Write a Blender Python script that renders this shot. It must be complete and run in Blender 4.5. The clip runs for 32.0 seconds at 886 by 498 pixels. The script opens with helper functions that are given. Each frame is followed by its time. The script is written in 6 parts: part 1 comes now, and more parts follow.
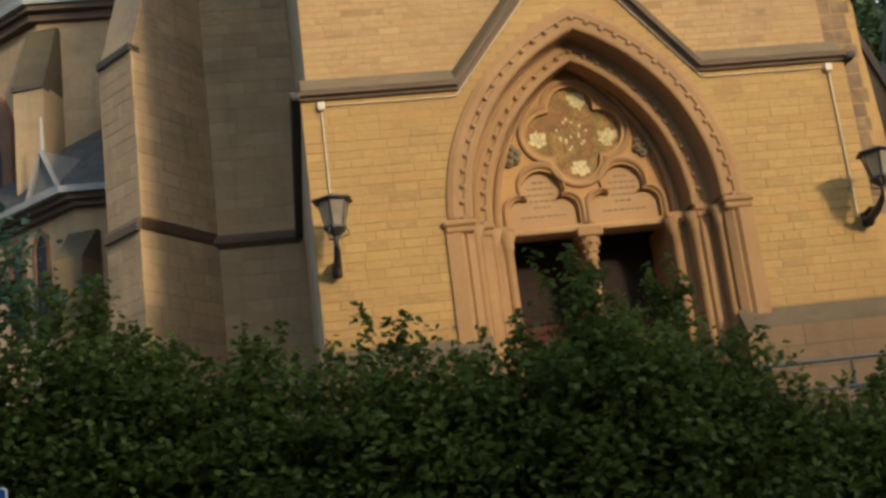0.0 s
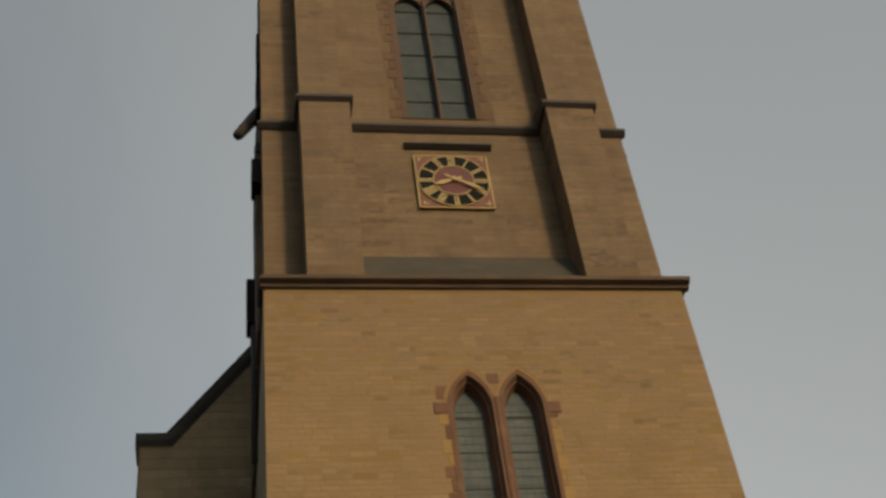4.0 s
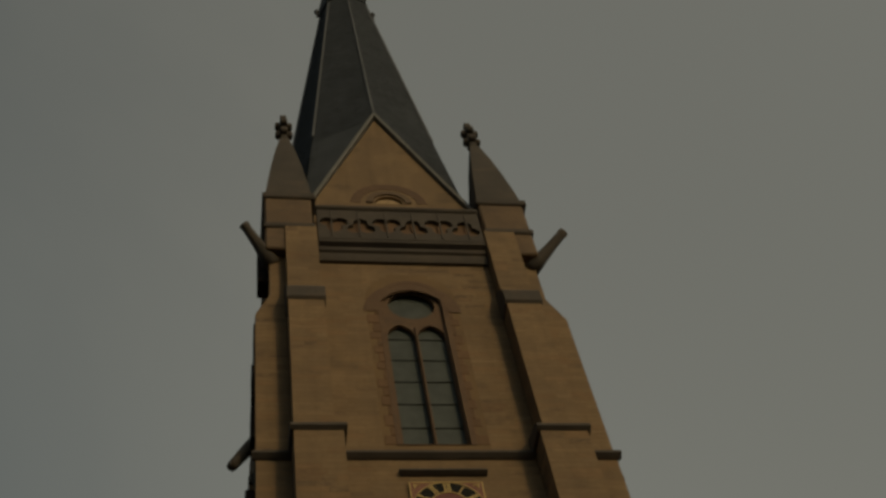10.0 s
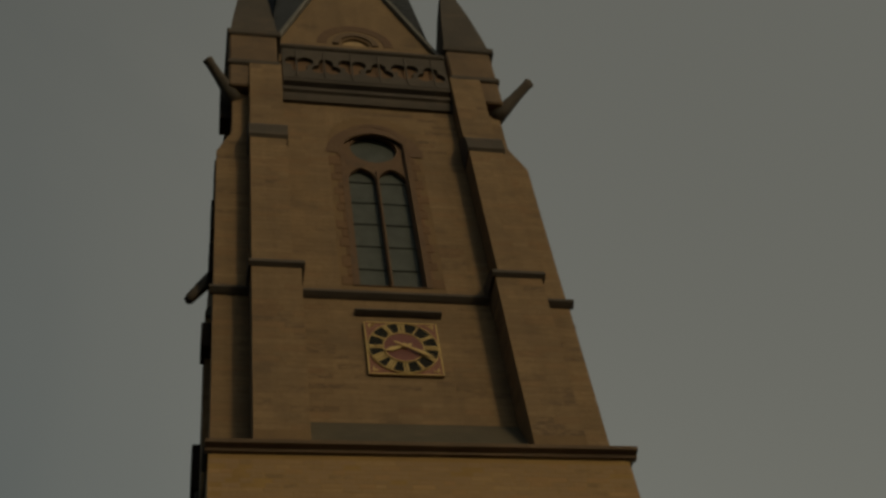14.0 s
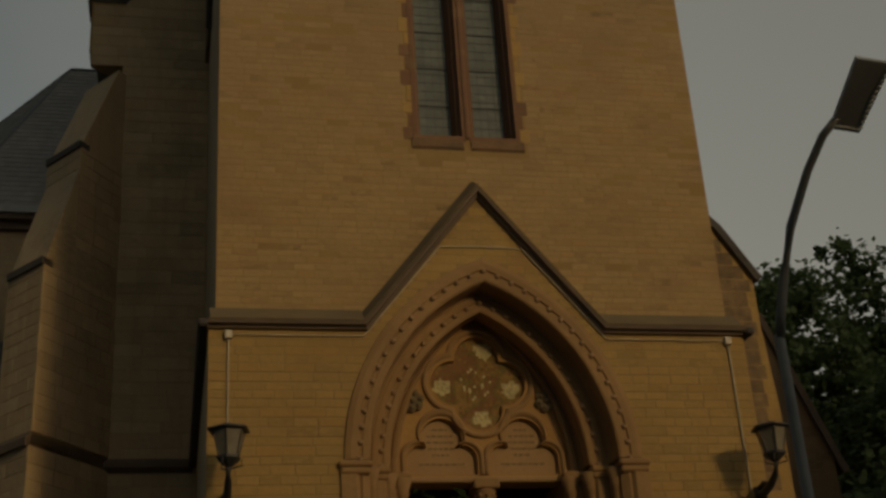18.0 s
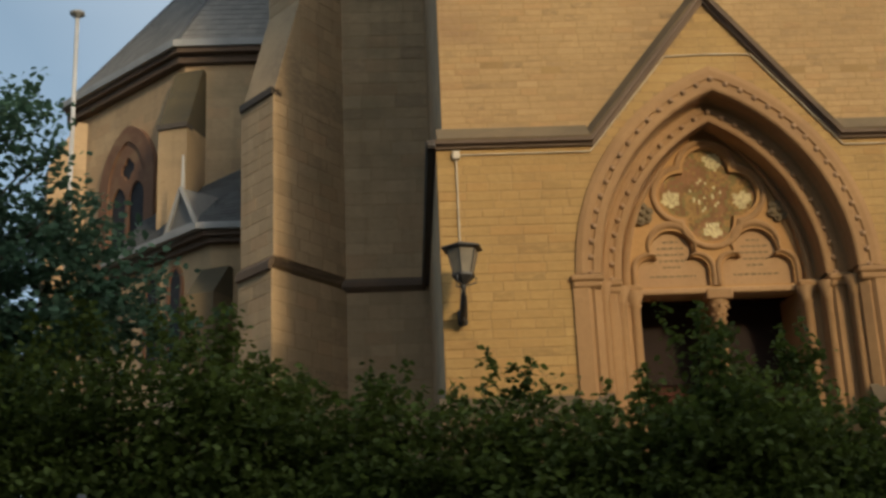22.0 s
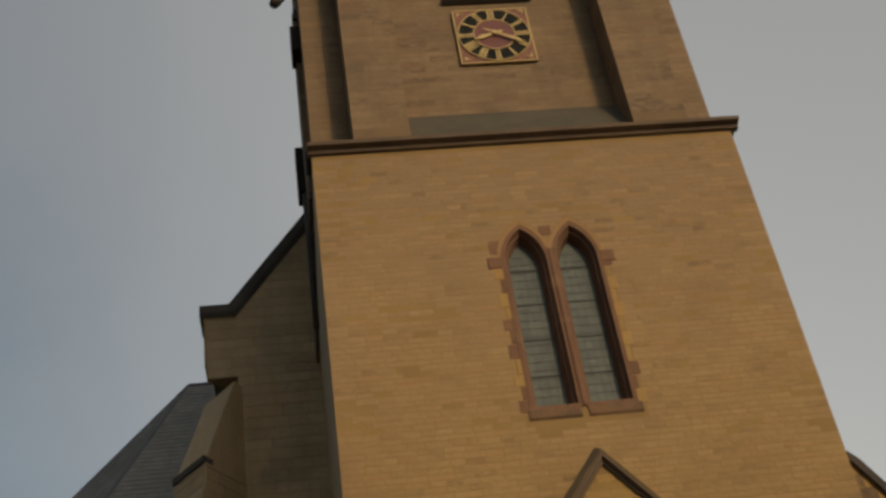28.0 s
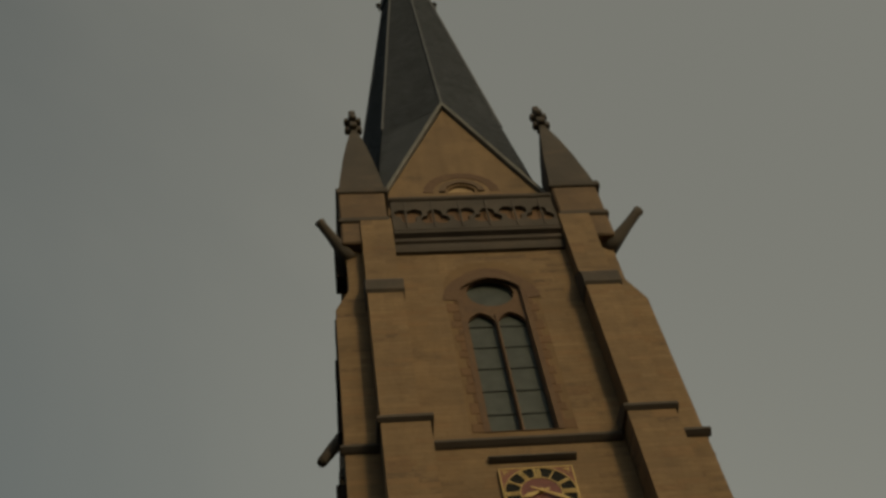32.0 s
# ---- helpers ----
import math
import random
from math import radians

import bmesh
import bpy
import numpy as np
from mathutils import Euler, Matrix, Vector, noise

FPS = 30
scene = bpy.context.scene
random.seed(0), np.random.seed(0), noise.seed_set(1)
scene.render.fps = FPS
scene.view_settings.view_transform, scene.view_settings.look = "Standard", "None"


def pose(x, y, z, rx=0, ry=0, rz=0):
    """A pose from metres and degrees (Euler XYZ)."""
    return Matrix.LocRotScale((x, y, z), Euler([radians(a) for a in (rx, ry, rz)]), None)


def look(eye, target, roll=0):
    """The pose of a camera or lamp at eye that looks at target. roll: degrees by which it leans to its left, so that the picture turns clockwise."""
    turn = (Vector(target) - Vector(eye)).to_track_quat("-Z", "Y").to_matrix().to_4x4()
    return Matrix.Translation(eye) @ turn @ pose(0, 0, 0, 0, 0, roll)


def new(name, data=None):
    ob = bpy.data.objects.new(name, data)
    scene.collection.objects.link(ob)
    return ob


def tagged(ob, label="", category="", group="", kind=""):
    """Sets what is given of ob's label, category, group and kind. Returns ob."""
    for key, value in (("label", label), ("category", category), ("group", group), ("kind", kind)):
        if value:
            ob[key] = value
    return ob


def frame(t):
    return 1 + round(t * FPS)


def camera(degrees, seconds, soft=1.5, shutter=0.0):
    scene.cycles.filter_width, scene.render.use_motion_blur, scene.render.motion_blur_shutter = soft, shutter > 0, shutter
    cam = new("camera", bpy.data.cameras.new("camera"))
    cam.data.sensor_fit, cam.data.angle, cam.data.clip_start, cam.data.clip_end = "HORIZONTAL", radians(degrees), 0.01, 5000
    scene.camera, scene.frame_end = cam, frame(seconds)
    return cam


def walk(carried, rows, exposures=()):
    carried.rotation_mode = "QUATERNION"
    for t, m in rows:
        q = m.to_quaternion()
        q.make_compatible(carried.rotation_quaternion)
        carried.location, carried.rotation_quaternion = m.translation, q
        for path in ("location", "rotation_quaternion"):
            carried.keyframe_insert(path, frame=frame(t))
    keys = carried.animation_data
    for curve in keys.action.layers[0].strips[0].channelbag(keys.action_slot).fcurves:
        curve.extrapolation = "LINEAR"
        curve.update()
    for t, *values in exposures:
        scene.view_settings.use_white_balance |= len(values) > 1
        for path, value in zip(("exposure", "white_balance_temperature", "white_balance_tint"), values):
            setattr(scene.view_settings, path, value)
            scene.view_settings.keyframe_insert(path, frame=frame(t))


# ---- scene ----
EXPOSURES = [(0.0, 1.36, 5750, 8), (1.0, 1.29, 5800, 8), (2.0, 0.86, 6150, 8), (3.0, 0.5, 6450, 8), (4.5, -0.1, 6500, 4), (6.5, -0.52, 6900, 0), (8.0, -0.78, 7350, 0), (9.0, -0.98, 7350, 0), (10.0, -0.94, 7350, 0), (11.0, -0.76, 7350, 0), (12.0, -0.93, 7350, 0), (13.0, -1.12, 7300, 0), (14.5, -1.2, 7300, 0), (16.5, -1.15, 7100, 0),
             (17.0, -1.15, 7100, 2), (18.0, -1.0, 7450, 4), (19.0, -0.65, 7500, 4), (19.5, -0.45, 7450, 4), (20.0, -0.13, 7250, 4),
             (21.5, 0.7, 6150, 6), (23.0, 1.07, 5900, 8), (26.5, 0.6, 6250, 11), (28.0, 0.06, 6700, 9), (30.0, -0.16, 6900, 2), (31.0, -0.38, 7000, 0), (32.0, -0.6, 7350, 0)]
cam = camera(38.05, 32.0, soft=3.0)
PATH = [  # seconds, eye, tilt, lean, turn: a standing person's sway on the pavement
    (0.0, -5.179, -19.626, 1.438, 103.792, 6.873, -5.772),
    (0.5, -5.176, -19.629, 1.438, 103.754, 6.292, -6.928),
    (1.0, -5.176, -19.634, 1.444, 107.114, 4.768, -7.261),
    (1.5, -5.184, -19.639, 1.448, 111.706, 3.580, -7.714),
    (2.0, -5.181, -19.640, 1.453, 117.518, 4.408, -7.790),
    (2.5, -5.182, -19.643, 1.457, 123.371, 6.176, -7.588),
    (3.0, -5.186, -19.650, 1.457, 126.825, 6.764, -6.363),
    (3.5, -5.189, -19.658, 1.456, 129.638, 6.302, -5.748),
    (4.0, -5.187, -19.663, 1.454, 133.059, 6.113, -7.194),
    (4.5, -5.183, -19.673, 1.444, 135.881, 6.594, -6.868),
    (6.5, -5.169, -19.710, 1.418, 143.824, 6.806, -7.773),
    (7.0, -5.172, -19.717, 1.417, 145.558, 7.084, -7.335),
    (7.5, -5.172, -19.712, 1.393, 145.569, 7.054, -7.727),
    (8.0, -5.177, -19.712, 1.386, 144.933, 7.052, -7.831),
    (8.5, -5.180, -19.711, 1.386, 144.282, 7.021, -7.823),
    (9.0, -5.184, -19.717, 1.397, 144.085, 7.103, -7.645),
    (9.5, -5.184, -19.723, 1.408, 145.053, 7.231, -7.245),
    (10.0, -5.175, -19.724, 1.399, 147.587, 7.167, -6.240),
    (10.5, -5.165, -19.716, 1.368, 149.540, 6.937, -5.919),
    (11.0, -5.155, -19.702, 1.331, 151.203, 7.326, -5.627),
    (11.5, -5.149, -19.686, 1.292, 153.121, 7.809, -6.205),
    (12.0, -5.140, -19.673, 1.260, 147.324, 7.005, -6.333),
    (12.5, -5.134, -19.669, 1.254, 145.366, 7.014, -6.713),
    (13.0, -5.123, -19.659, 1.229, 143.720, 6.783, -6.943),
    (13.5, -5.113, -19.653, 1.204, 142.570, 6.648, -7.356),
    (14.0, -5.111, -19.651, 1.191, 140.625, 6.963, -9.273),
    (14.5, -5.113, -19.650, 1.189, 136.111, 6.925, -9.564),
    (16.5, -5.126, -19.662, 1.255, 128.674, 6.097, -9.959),
    (17.0, -5.111, -19.664, 1.255, 123.665, 2.345, -10.305),
    (17.5, -5.105, -19.661, 1.271, 114.939, 2.696, -12.083),
    (18.0, -5.107, -19.662, 1.288, 114.449, 3.438, -11.176),
    (18.5, -5.113, -19.661, 1.301, 112.042, 3.522, -11.874),
    (19.0, -5.120, -19.657, 1.296, 111.362, 4.736, -11.246),
    (19.5, -5.139, -19.651, 1.301, 107.033, 4.087, -12.083),
    (20.0, -5.162, -19.647, 1.304, 104.797, 5.031, -12.028),
    (20.5, -5.196, -19.648, 1.306, 105.532, 3.570, -9.681),
    (21.0, -5.230, -19.648, 1.305, 105.012, 2.992, -5.021),
    (21.5, -5.249, -19.648, 1.308, 104.992, 3.018, -3.285),
    (22.0, -5.262, -19.656, 1.312, 106.727, 2.293, -1.318),
    (22.5, -5.277, -19.656, 1.313, 108.743, 1.872, -0.048),
    (23.0, -5.276, -19.661, 1.315, 108.462, 1.856, 0.148),
    (23.5, -5.274, -19.667, 1.318, 107.970, 2.379, 0.213),
    (24.0, -5.269, -19.666, 1.330, 107.797, 2.739, 0.233),
    (24.5, -5.253, -19.667, 1.342, 107.574, 2.558, 0.379),
    (26.5, -5.155, -19.688, 1.404, 118.448, 5.616, -0.537),
    (27.0, -5.140, -19.697, 1.399, 122.325, 6.624, -2.936),
    (27.5, -5.131, -19.710, 1.402, 123.287, 6.672, -3.536),
    (28.0, -5.126, -19.717, 1.411, 127.201, 7.487, -2.962),
    (28.5, -5.123, -19.719, 1.427, 130.366, 6.472, -3.652),
    (29.0, -5.121, -19.716, 1.440, 131.332, 6.487, -2.921),
    (29.5, -5.123, -19.710, 1.453, 134.024, 5.136, -2.613),
    (30.0, -5.130, -19.713, 1.453, 139.790, 5.663, -2.902),
    (30.5, -5.136, -19.713, 1.452, 142.696, 5.611, -1.778),
    (31.0, -5.143, -19.709, 1.452, 145.302, 6.033, -2.117),
    (31.5, -5.152, -19.705, 1.451, 147.366, 6.182, -1.646),
    (32.0, -5.152, -19.706, 1.450, 147.564, 6.140, -1.468),
]
walk(cam, [(row[0], pose(*row[1:])) for row in PATH], EXPOSURES)
# ---------------------------------------------------------------- world, sun
SUN_AZ, SUN_EL = radians(27), radians(16)  # from the facade's normal towards +x; above the horizon
world = bpy.data.worlds.new("evening_haze")
scene.world = world
world.use_nodes = True
wn, wl = world.node_tree.nodes, world.node_tree.links
wn.clear()
sky = wn.new("ShaderNodeTexSky")
sky.sky_type, sky.sun_disc = "NISHITA", False
sky.sun_elevation, sky.sun_rotation = SUN_EL, math.pi - SUN_AZ
sky.dust_density, sky.air_density = 1.0, 1.2
hsv = wn.new("ShaderNodeHueSaturation")
hsv.inputs["Saturation"].default_value = 0.30
# thin cloud, dimmer towards the horizon: brighter towards the sun's side, bluer away from it
geo = wn.new("ShaderNodeTexCoord")
split = wn.new("ShaderNodeSeparateXYZ")
cloud = wn.new("ShaderNodeTexNoise")
cloud.inputs["Scale"].default_value, cloud.inputs["Detail"].default_value, cloud.inputs["Distortion"].default_value = 1.6, 5.0, 0.6
tone = wn.new("ShaderNodeMath")
tone.operation = "MULTIPLY_ADD"
tone.inputs[1].default_value = 0.9
fac = wn.new("ShaderNodeMapRange")
fac.inputs["From Min"].default_value, fac.inputs["From Max"].default_value = 0.27, 0.80
shade = wn.new("ShaderNodeMix")
shade.data_type = "RGBA"
shade.inputs["A"].default_value, shade.inputs["B"].default_value = (0.365, 0.438, 0.495, 1), (1.20, 1.12, 1.02, 1)
mul = wn.new("ShaderNodeMix")
mul.data_type, mul.blend_type = "RGBA", "MULTIPLY"
mul.inputs["Factor"].default_value = 1.0
bg = wn.new("ShaderNodeBackground")
bg.inputs["Strength"].default_value = 0.15
wo = wn.new("ShaderNodeOutputWorld")
wl.new(sky.outputs[0], hsv.inputs["Color"])
wl.new(geo.outputs["Generated"], split.inputs[0])
wl.new(geo.outputs["Generated"], cloud.inputs["Vector"])
wl.new(split.outputs["X"], tone.inputs[0])
thin = wn.new("ShaderNodeMath")
thin.operation = "MULTIPLY"
thin.inputs[1].default_value = 0.34
climb = wn.new("ShaderNodeMath")
climb.operation = "MULTIPLY_ADD"
climb.inputs[1].default_value = 0.7
wl.new(cloud.outputs["Fac"], thin.inputs[0])
wl.new(thin.outputs[0], tone.inputs[2])
wl.new(split.outputs["Z"], climb.inputs[0])
wl.new(tone.outputs[0], climb.inputs[2])
wl.new(climb.outputs[0], fac.inputs["Value"])
wl.new(fac.outputs["Result"], shade.inputs["Factor"])
gain = wn.new("ShaderNodeMapRange")
gain.inputs["From Min"].default_value, gain.inputs["From Max"].default_value = 0.0, 0.95
gain.inputs["To Min"].default_value, gain.inputs["To Max"].default_value = 0.61, 1.22
veil = wn.new("ShaderNodeHueSaturation")
wl.new(split.outputs["Z"], gain.inputs["Value"])
wl.new(gain.outputs["Result"], veil.inputs["Value"])
wl.new(hsv.outputs[0], veil.inputs["Color"])
wl.new(veil.outputs[0], mul.inputs["A"])
wl.new(shade.outputs["Result"], mul.inputs["B"])
wl.new(mul.outputs["Result"], bg.inputs["Color"])
wl.new(bg.outputs[0], wo.inputs["Surface"])
sun_data = bpy.data.lights.new("sun", "SUN")
sun_data.energy, sun_data.angle, sun_data.color = 1.35, radians(5), (1.0, 0.74, 0.42)
sun_ob = new("sun", sun_data)
sun_dir = Vector((math.sin(SUN_AZ) * math.cos(SUN_EL), -math.cos(SUN_AZ) * math.cos(SUN_EL), math.sin(SUN_EL)))
sun_ob.matrix_world = look(sun_dir * 80, (0, 0, 0))


# ---------------------------------------------------------------- materials
def mat(name, c1, c2, rough=0.85, big=0.6, fine=9.0, bump=0.25, metal=0.0, vary=0.0, third=None, streak=0.0, spec=0.5, chips=0.0, up=None):
    """Two-scale noise between two base colours; vary: piece-to-piece brightness; third: stain colour; streak: vertical runs."""
    m = bpy.data.materials.new(name)
    m.use_nodes = True
    n, l = m.node_tree.nodes, m.node_tree.links
    b = n["Principled BSDF"]
    b.inputs["Roughness"].default_value, b.inputs["Metallic"].default_value = rough, metal
    b.inputs["Specular IOR Level"].default_value = spec
    geo = n.new("ShaderNodeNewGeometry")
    pos = geo.outputs["Position"]

    def noise_node(scale, detail=6.0, stretch=None):
        t = n.new("ShaderNodeTexNoise")
        t.inputs["Scale"].default_value, t.inputs["Detail"].default_value = scale, detail
        if stretch:
            mp = n.new("ShaderNodeMapping")
            mp.inputs["Scale"].default_value = stretch
            l.new(pos, mp.inputs["Vector"])
            l.new(mp.outputs[0], t.inputs["Vector"])
        else:
            l.new(pos, t.inputs["Vector"])
        return t

    def ramp(src, p0, p1):
        r = n.new("ShaderNodeMapRange")
        r.inputs["From Min"].default_value, r.inputs["From Max"].default_value = p0, p1
        l.new(src, r.inputs["Value"])
        return r.outputs["Result"]

    def mix(fac, a, c):
        x = n.new("ShaderNodeMix")
        x.data_type = "RGBA"
        l.new(fac, x.inputs["Factor"])
        for sock, v in ((x.inputs["A"], a), (x.inputs["B"], c)):
            if isinstance(v, tuple):
                sock.default_value = (*v, 1)
            else:
                l.new(v, sock)
        return x.outputs["Result"]

    nb, nf = noise_node(big), noise_node(fine, 8.0)
    col = mix(ramp(nb.outputs["Fac"], 0.35, 0.65), c1, c2)
    dark = tuple(v * 0.72 for v in c1)
    f2 = n.new("ShaderNodeMath")
    f2.operation = "MULTIPLY"
    f2.inputs[1].default_value = 0.45
    l.new(ramp(nf.outputs["Fac"], 0.45, 0.75), f2.inputs[0])
    col = mix(f2.outputs[0], col, dark)
    if third:
        ns = noise_node(big * 0.8 + 0.13, 7.0, (1, 1, 1.6))
        f3 = n.new("ShaderNodeMath")
        f3.operation = "MULTIPLY"
        f3.inputs[1].default_value = 0.7
        l.new(ramp(ns.outputs["Fac"], 0.56, 0.72), f3.inputs[0])
        col = mix(f3.outputs[0], col, third)
    if streak:
        ns = noise_node(2.2, 5.0, (1.4, 1.4, 0.12))
        f4 = n.new("ShaderNodeMath")
        f4.operation = "MULTIPLY"
        f4.inputs[1].default_value = streak
        l.new(ramp(ns.outputs["Fac"], 0.5, 0.8), f4.inputs[0])
        col = mix(f4.outputs[0], col, tuple(v * 0.4 for v in c1))
    # up: raggedly greyer with height, weathering plus haze put into the colour
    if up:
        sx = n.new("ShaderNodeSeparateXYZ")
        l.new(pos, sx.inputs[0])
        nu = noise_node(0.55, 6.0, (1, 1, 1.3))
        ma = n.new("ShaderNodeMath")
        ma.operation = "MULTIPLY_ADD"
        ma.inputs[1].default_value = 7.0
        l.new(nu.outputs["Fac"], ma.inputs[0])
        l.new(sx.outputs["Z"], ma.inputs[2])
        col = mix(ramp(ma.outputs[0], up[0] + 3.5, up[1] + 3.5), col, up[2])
    if vary:
        oi = n.new("ShaderNodeObjectInfo")
        ad = n.new("ShaderNodeMath")
        ad.operation = "ADD"
        l.new(oi.outputs["Random"], ad.inputs[0])
        l.new(geo.outputs["Random Per Island"], ad.inputs[1])

        def draw_lot(k):
            """A number of its own for each piece."""
            mu, fr = n.new("ShaderNodeMath"), n.new("ShaderNodeMath")
            mu.operation, fr.operation = "MULTIPLY", "FRACT"
            mu.inputs[1].default_value = k
            l.new(ad.outputs[0], mu.inputs[0])
            l.new(mu.outputs[0], fr.inputs[0])
            return fr.outputs[0]

        def times(a, b):
            x = n.new("ShaderNodeMath")
            x.operation = "MULTIPLY"
            l.new(a, x.inputs[0])
            if isinstance(b, float):
                x.inputs[1].default_value = b
            else:
                l.new(b, x.inputs[1])
            return x.outputs[0]

        if chips:
            # eroded dark stones in patches, a few reddish and pale ones, fine pits
            zone = ramp(noise_node(0.42, 3.0, (1, 1, 1.5)).outputs["Fac"], 0.42, 0.60)
            torn = ramp(noise_node(7.0, 5.0, (0.7, 0.7, 1.8)).outputs["Fac"], 0.36, 0.56)
            col = mix(times(times(times(zone, ramp(draw_lot(7.31), 0.70, 0.82)), torn), chips), col, tuple(v * k for v, k in zip(c1, (0.42, 0.42, 0.50))))
            col = mix(times(ramp(draw_lot(13.7), 0.86, 0.92), 0.28), col, tuple(v * k for v, k in zip(c1, (0.98, 0.80, 0.72))))
            col = mix(times(ramp(draw_lot(23.9), 0.88, 0.94), 0.25), col, tuple(v * k for v, k in zip(c1, (1.10, 1.14, 1.25))))
            flake = ramp(noise_node(6.0, 7.0, (0.55, 0.55, 4.5)).outputs["Fac"], 0.40, 0.68)
            col = mix(times(flake, chips * 0.55), col, tuple(v * 0.66 for v in c1))
            pits = ramp(noise_node(5.5, 5.0, (0.7, 0.7, 2.2)).outputs["Fac"], 0.60, 0.72)
            col = mix(times(pits, chips * 0.55), col, tuple(v * 0.5 for v in c1))
        mr = n.new("ShaderNodeMapRange")
        mr.inputs["To Min"].default_value, mr.inputs["To Max"].default_value = 1 - vary, 1 + vary
        l.new(draw_lot(1.0), mr.inputs["Value"])
        hs = n.new("ShaderNodeHueSaturation")
        l.new(mr.outputs["Result"], hs.inputs["Value"])
        l.new(col, hs.inputs["Color"])
        col = hs.outputs[0]
    l.new(col, b.inputs["Base Color"])
    if bump:
        bp = n.new("ShaderNodeBump")
        bp.inputs["Strength"].default_value, bp.inputs["Distance"].default_value = bump, 0.02
        l.new(nf.outputs["Fac"], bp.inputs["Height"])
        l.new(bp.outputs[0], b.inputs["Normal"])
    return m


STONE = mat("yellow_sandstone", (0.375, 0.235, 0.078), (0.33, 0.198, 0.065), 0.9, 0.5, 9, 0.6, vary=0.055, third=(0.31, 0.175, 0.062), chips=0.5)
# its upper colour holds both weathering and the veil of haze
STONE_UP = mat("upward_weathered_hazy_sandstone", (0.37, 0.236, 0.098), (0.325, 0.202, 0.084), 0.9, 0.5, 9, 0.6, vary=0.05, third=(0.225, 0.130, 0.063), chips=0.7, up=(11.5, 18.5, (0.256, 0.165, 0.089)))
# stained stone of the plinth; on the aisle the same brown paints tree shade
STONE_BROWN = mat("brown_stained_and_shaded_sandstone", (0.21, 0.130, 0.062), (0.165, 0.104, 0.052), 0.9, 0.5, 6, 0.5, vary=0.06, third=(0.145, 0.098, 0.054), chips=0.6, streak=0.25)
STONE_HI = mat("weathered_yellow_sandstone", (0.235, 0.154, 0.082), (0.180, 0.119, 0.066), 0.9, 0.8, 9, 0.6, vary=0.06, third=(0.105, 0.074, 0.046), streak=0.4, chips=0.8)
STONE_RUST = mat("rusty_stained_sandstone", (0.165, 0.094, 0.048), (0.13, 0.074, 0.04), 0.9, 0.8, 7, 0.5, vary=0.10, third=(0.09, 0.056, 0.036), streak=0.4, chips=0.5)
STONE_GREY = mat("grey_brown_sandstone", (0.45, 0.316, 0.175), (0.385, 0.268, 0.148), 0.92, 0.4, 9, 0.5, vary=0.08, third=(0.22, 0.170, 0.095), streak=0.35, chips=0.4)
MORTAR = mat("lime_mortar", (0.29, 0.182, 0.068), (0.24, 0.148, 0.058), 0.95, 1.2, 20, 0.3)
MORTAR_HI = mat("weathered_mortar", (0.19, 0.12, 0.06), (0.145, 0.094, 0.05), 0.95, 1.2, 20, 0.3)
FOOT = mat("blackened_slope_stone", (0.088, 0.072, 0.048), (0.066, 0.055, 0.038), 0.95, 1.1, 12, 0.5, third=(0.12, 0.09, 0.058))
SOOT = mat("sooty_sandstone", (0.078, 0.064, 0.052), (0.056, 0.047, 0.040), 0.92, 0.9, 9, 0.4, third=(0.105, 0.078, 0.056))
PINNACLE = mat("sooty_brown_sandstone", (0.165, 0.108, 0.064), (0.118, 0.079, 0.050), 0.92, 0.9, 9, 0.4, third=(0.085, 0.062, 0.045), streak=0.3)
LEDGE = mat("stained_ledge_stone", (0.15, 0.10, 0.062), (0.11, 0.075, 0.05), 0.92, 0.9, 9, 0.4, third=(0.08, 0.06, 0.045))
WEATHER = mat("mossy_weathering_stone", (0.105, 0.082, 0.042), (0.075, 0.06, 0.034), 0.95, 1.1, 12, 0.5, third=(0.055, 0.048, 0.035))
PLINTH_MOSS = mat("stained_plinth_stone", (0.125, 0.090, 0.048), (0.09, 0.066, 0.037), 0.95, 1.4, 12, 0.5, third=(0.06, 0.05, 0.03))
SLOPE_STONE = mat("grey_weathered_sandstone", (0.165, 0.118, 0.060), (0.125, 0.090, 0.048), 0.95, 1.1, 12, 0.5, third=(0.20, 0.135, 0.065))
RED = mat("red_sandstone", (0.315, 0.180, 0.073), (0.258, 0.144, 0.058), 0.9, 0.9, 10, 0.3, third=(0.21, 0.120, 0.056))
STUD = mat("worn_stud_stone", (0.33, 0.20, 0.10), (0.27, 0.162, 0.082), 0.9, 0.9, 10, 0.3)
RED_DEEP = mat("rust_red_sandstone", (0.185, 0.094, 0.050), (0.150, 0.076, 0.042), 0.9, 1.4, 10, 0.4, vary=0.12, third=(0.23, 0.140, 0.072), streak=0.3)
SILL = mat("crumbling_sill_stone", (0.190, 0.108, 0.056), (0.125, 0.078, 0.044), 0.95, 2.5, 14, 0.7, third=(0.075, 0.052, 0.034))
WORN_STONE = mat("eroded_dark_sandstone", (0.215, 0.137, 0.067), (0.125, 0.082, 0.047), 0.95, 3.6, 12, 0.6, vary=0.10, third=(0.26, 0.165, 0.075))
BELFRY_RED = mat("faded_red_sandstone", (0.115, 0.068, 0.042), (0.135, 0.082, 0.047), 0.9, 1.6, 10, 0.35, vary=0.08, third=(0.08, 0.054, 0.038))
PANEL = mat("pale_tympanum_stone", (0.36, 0.215, 0.095), (0.31, 0.18, 0.08), 0.9, 1.0, 14, 0.2)
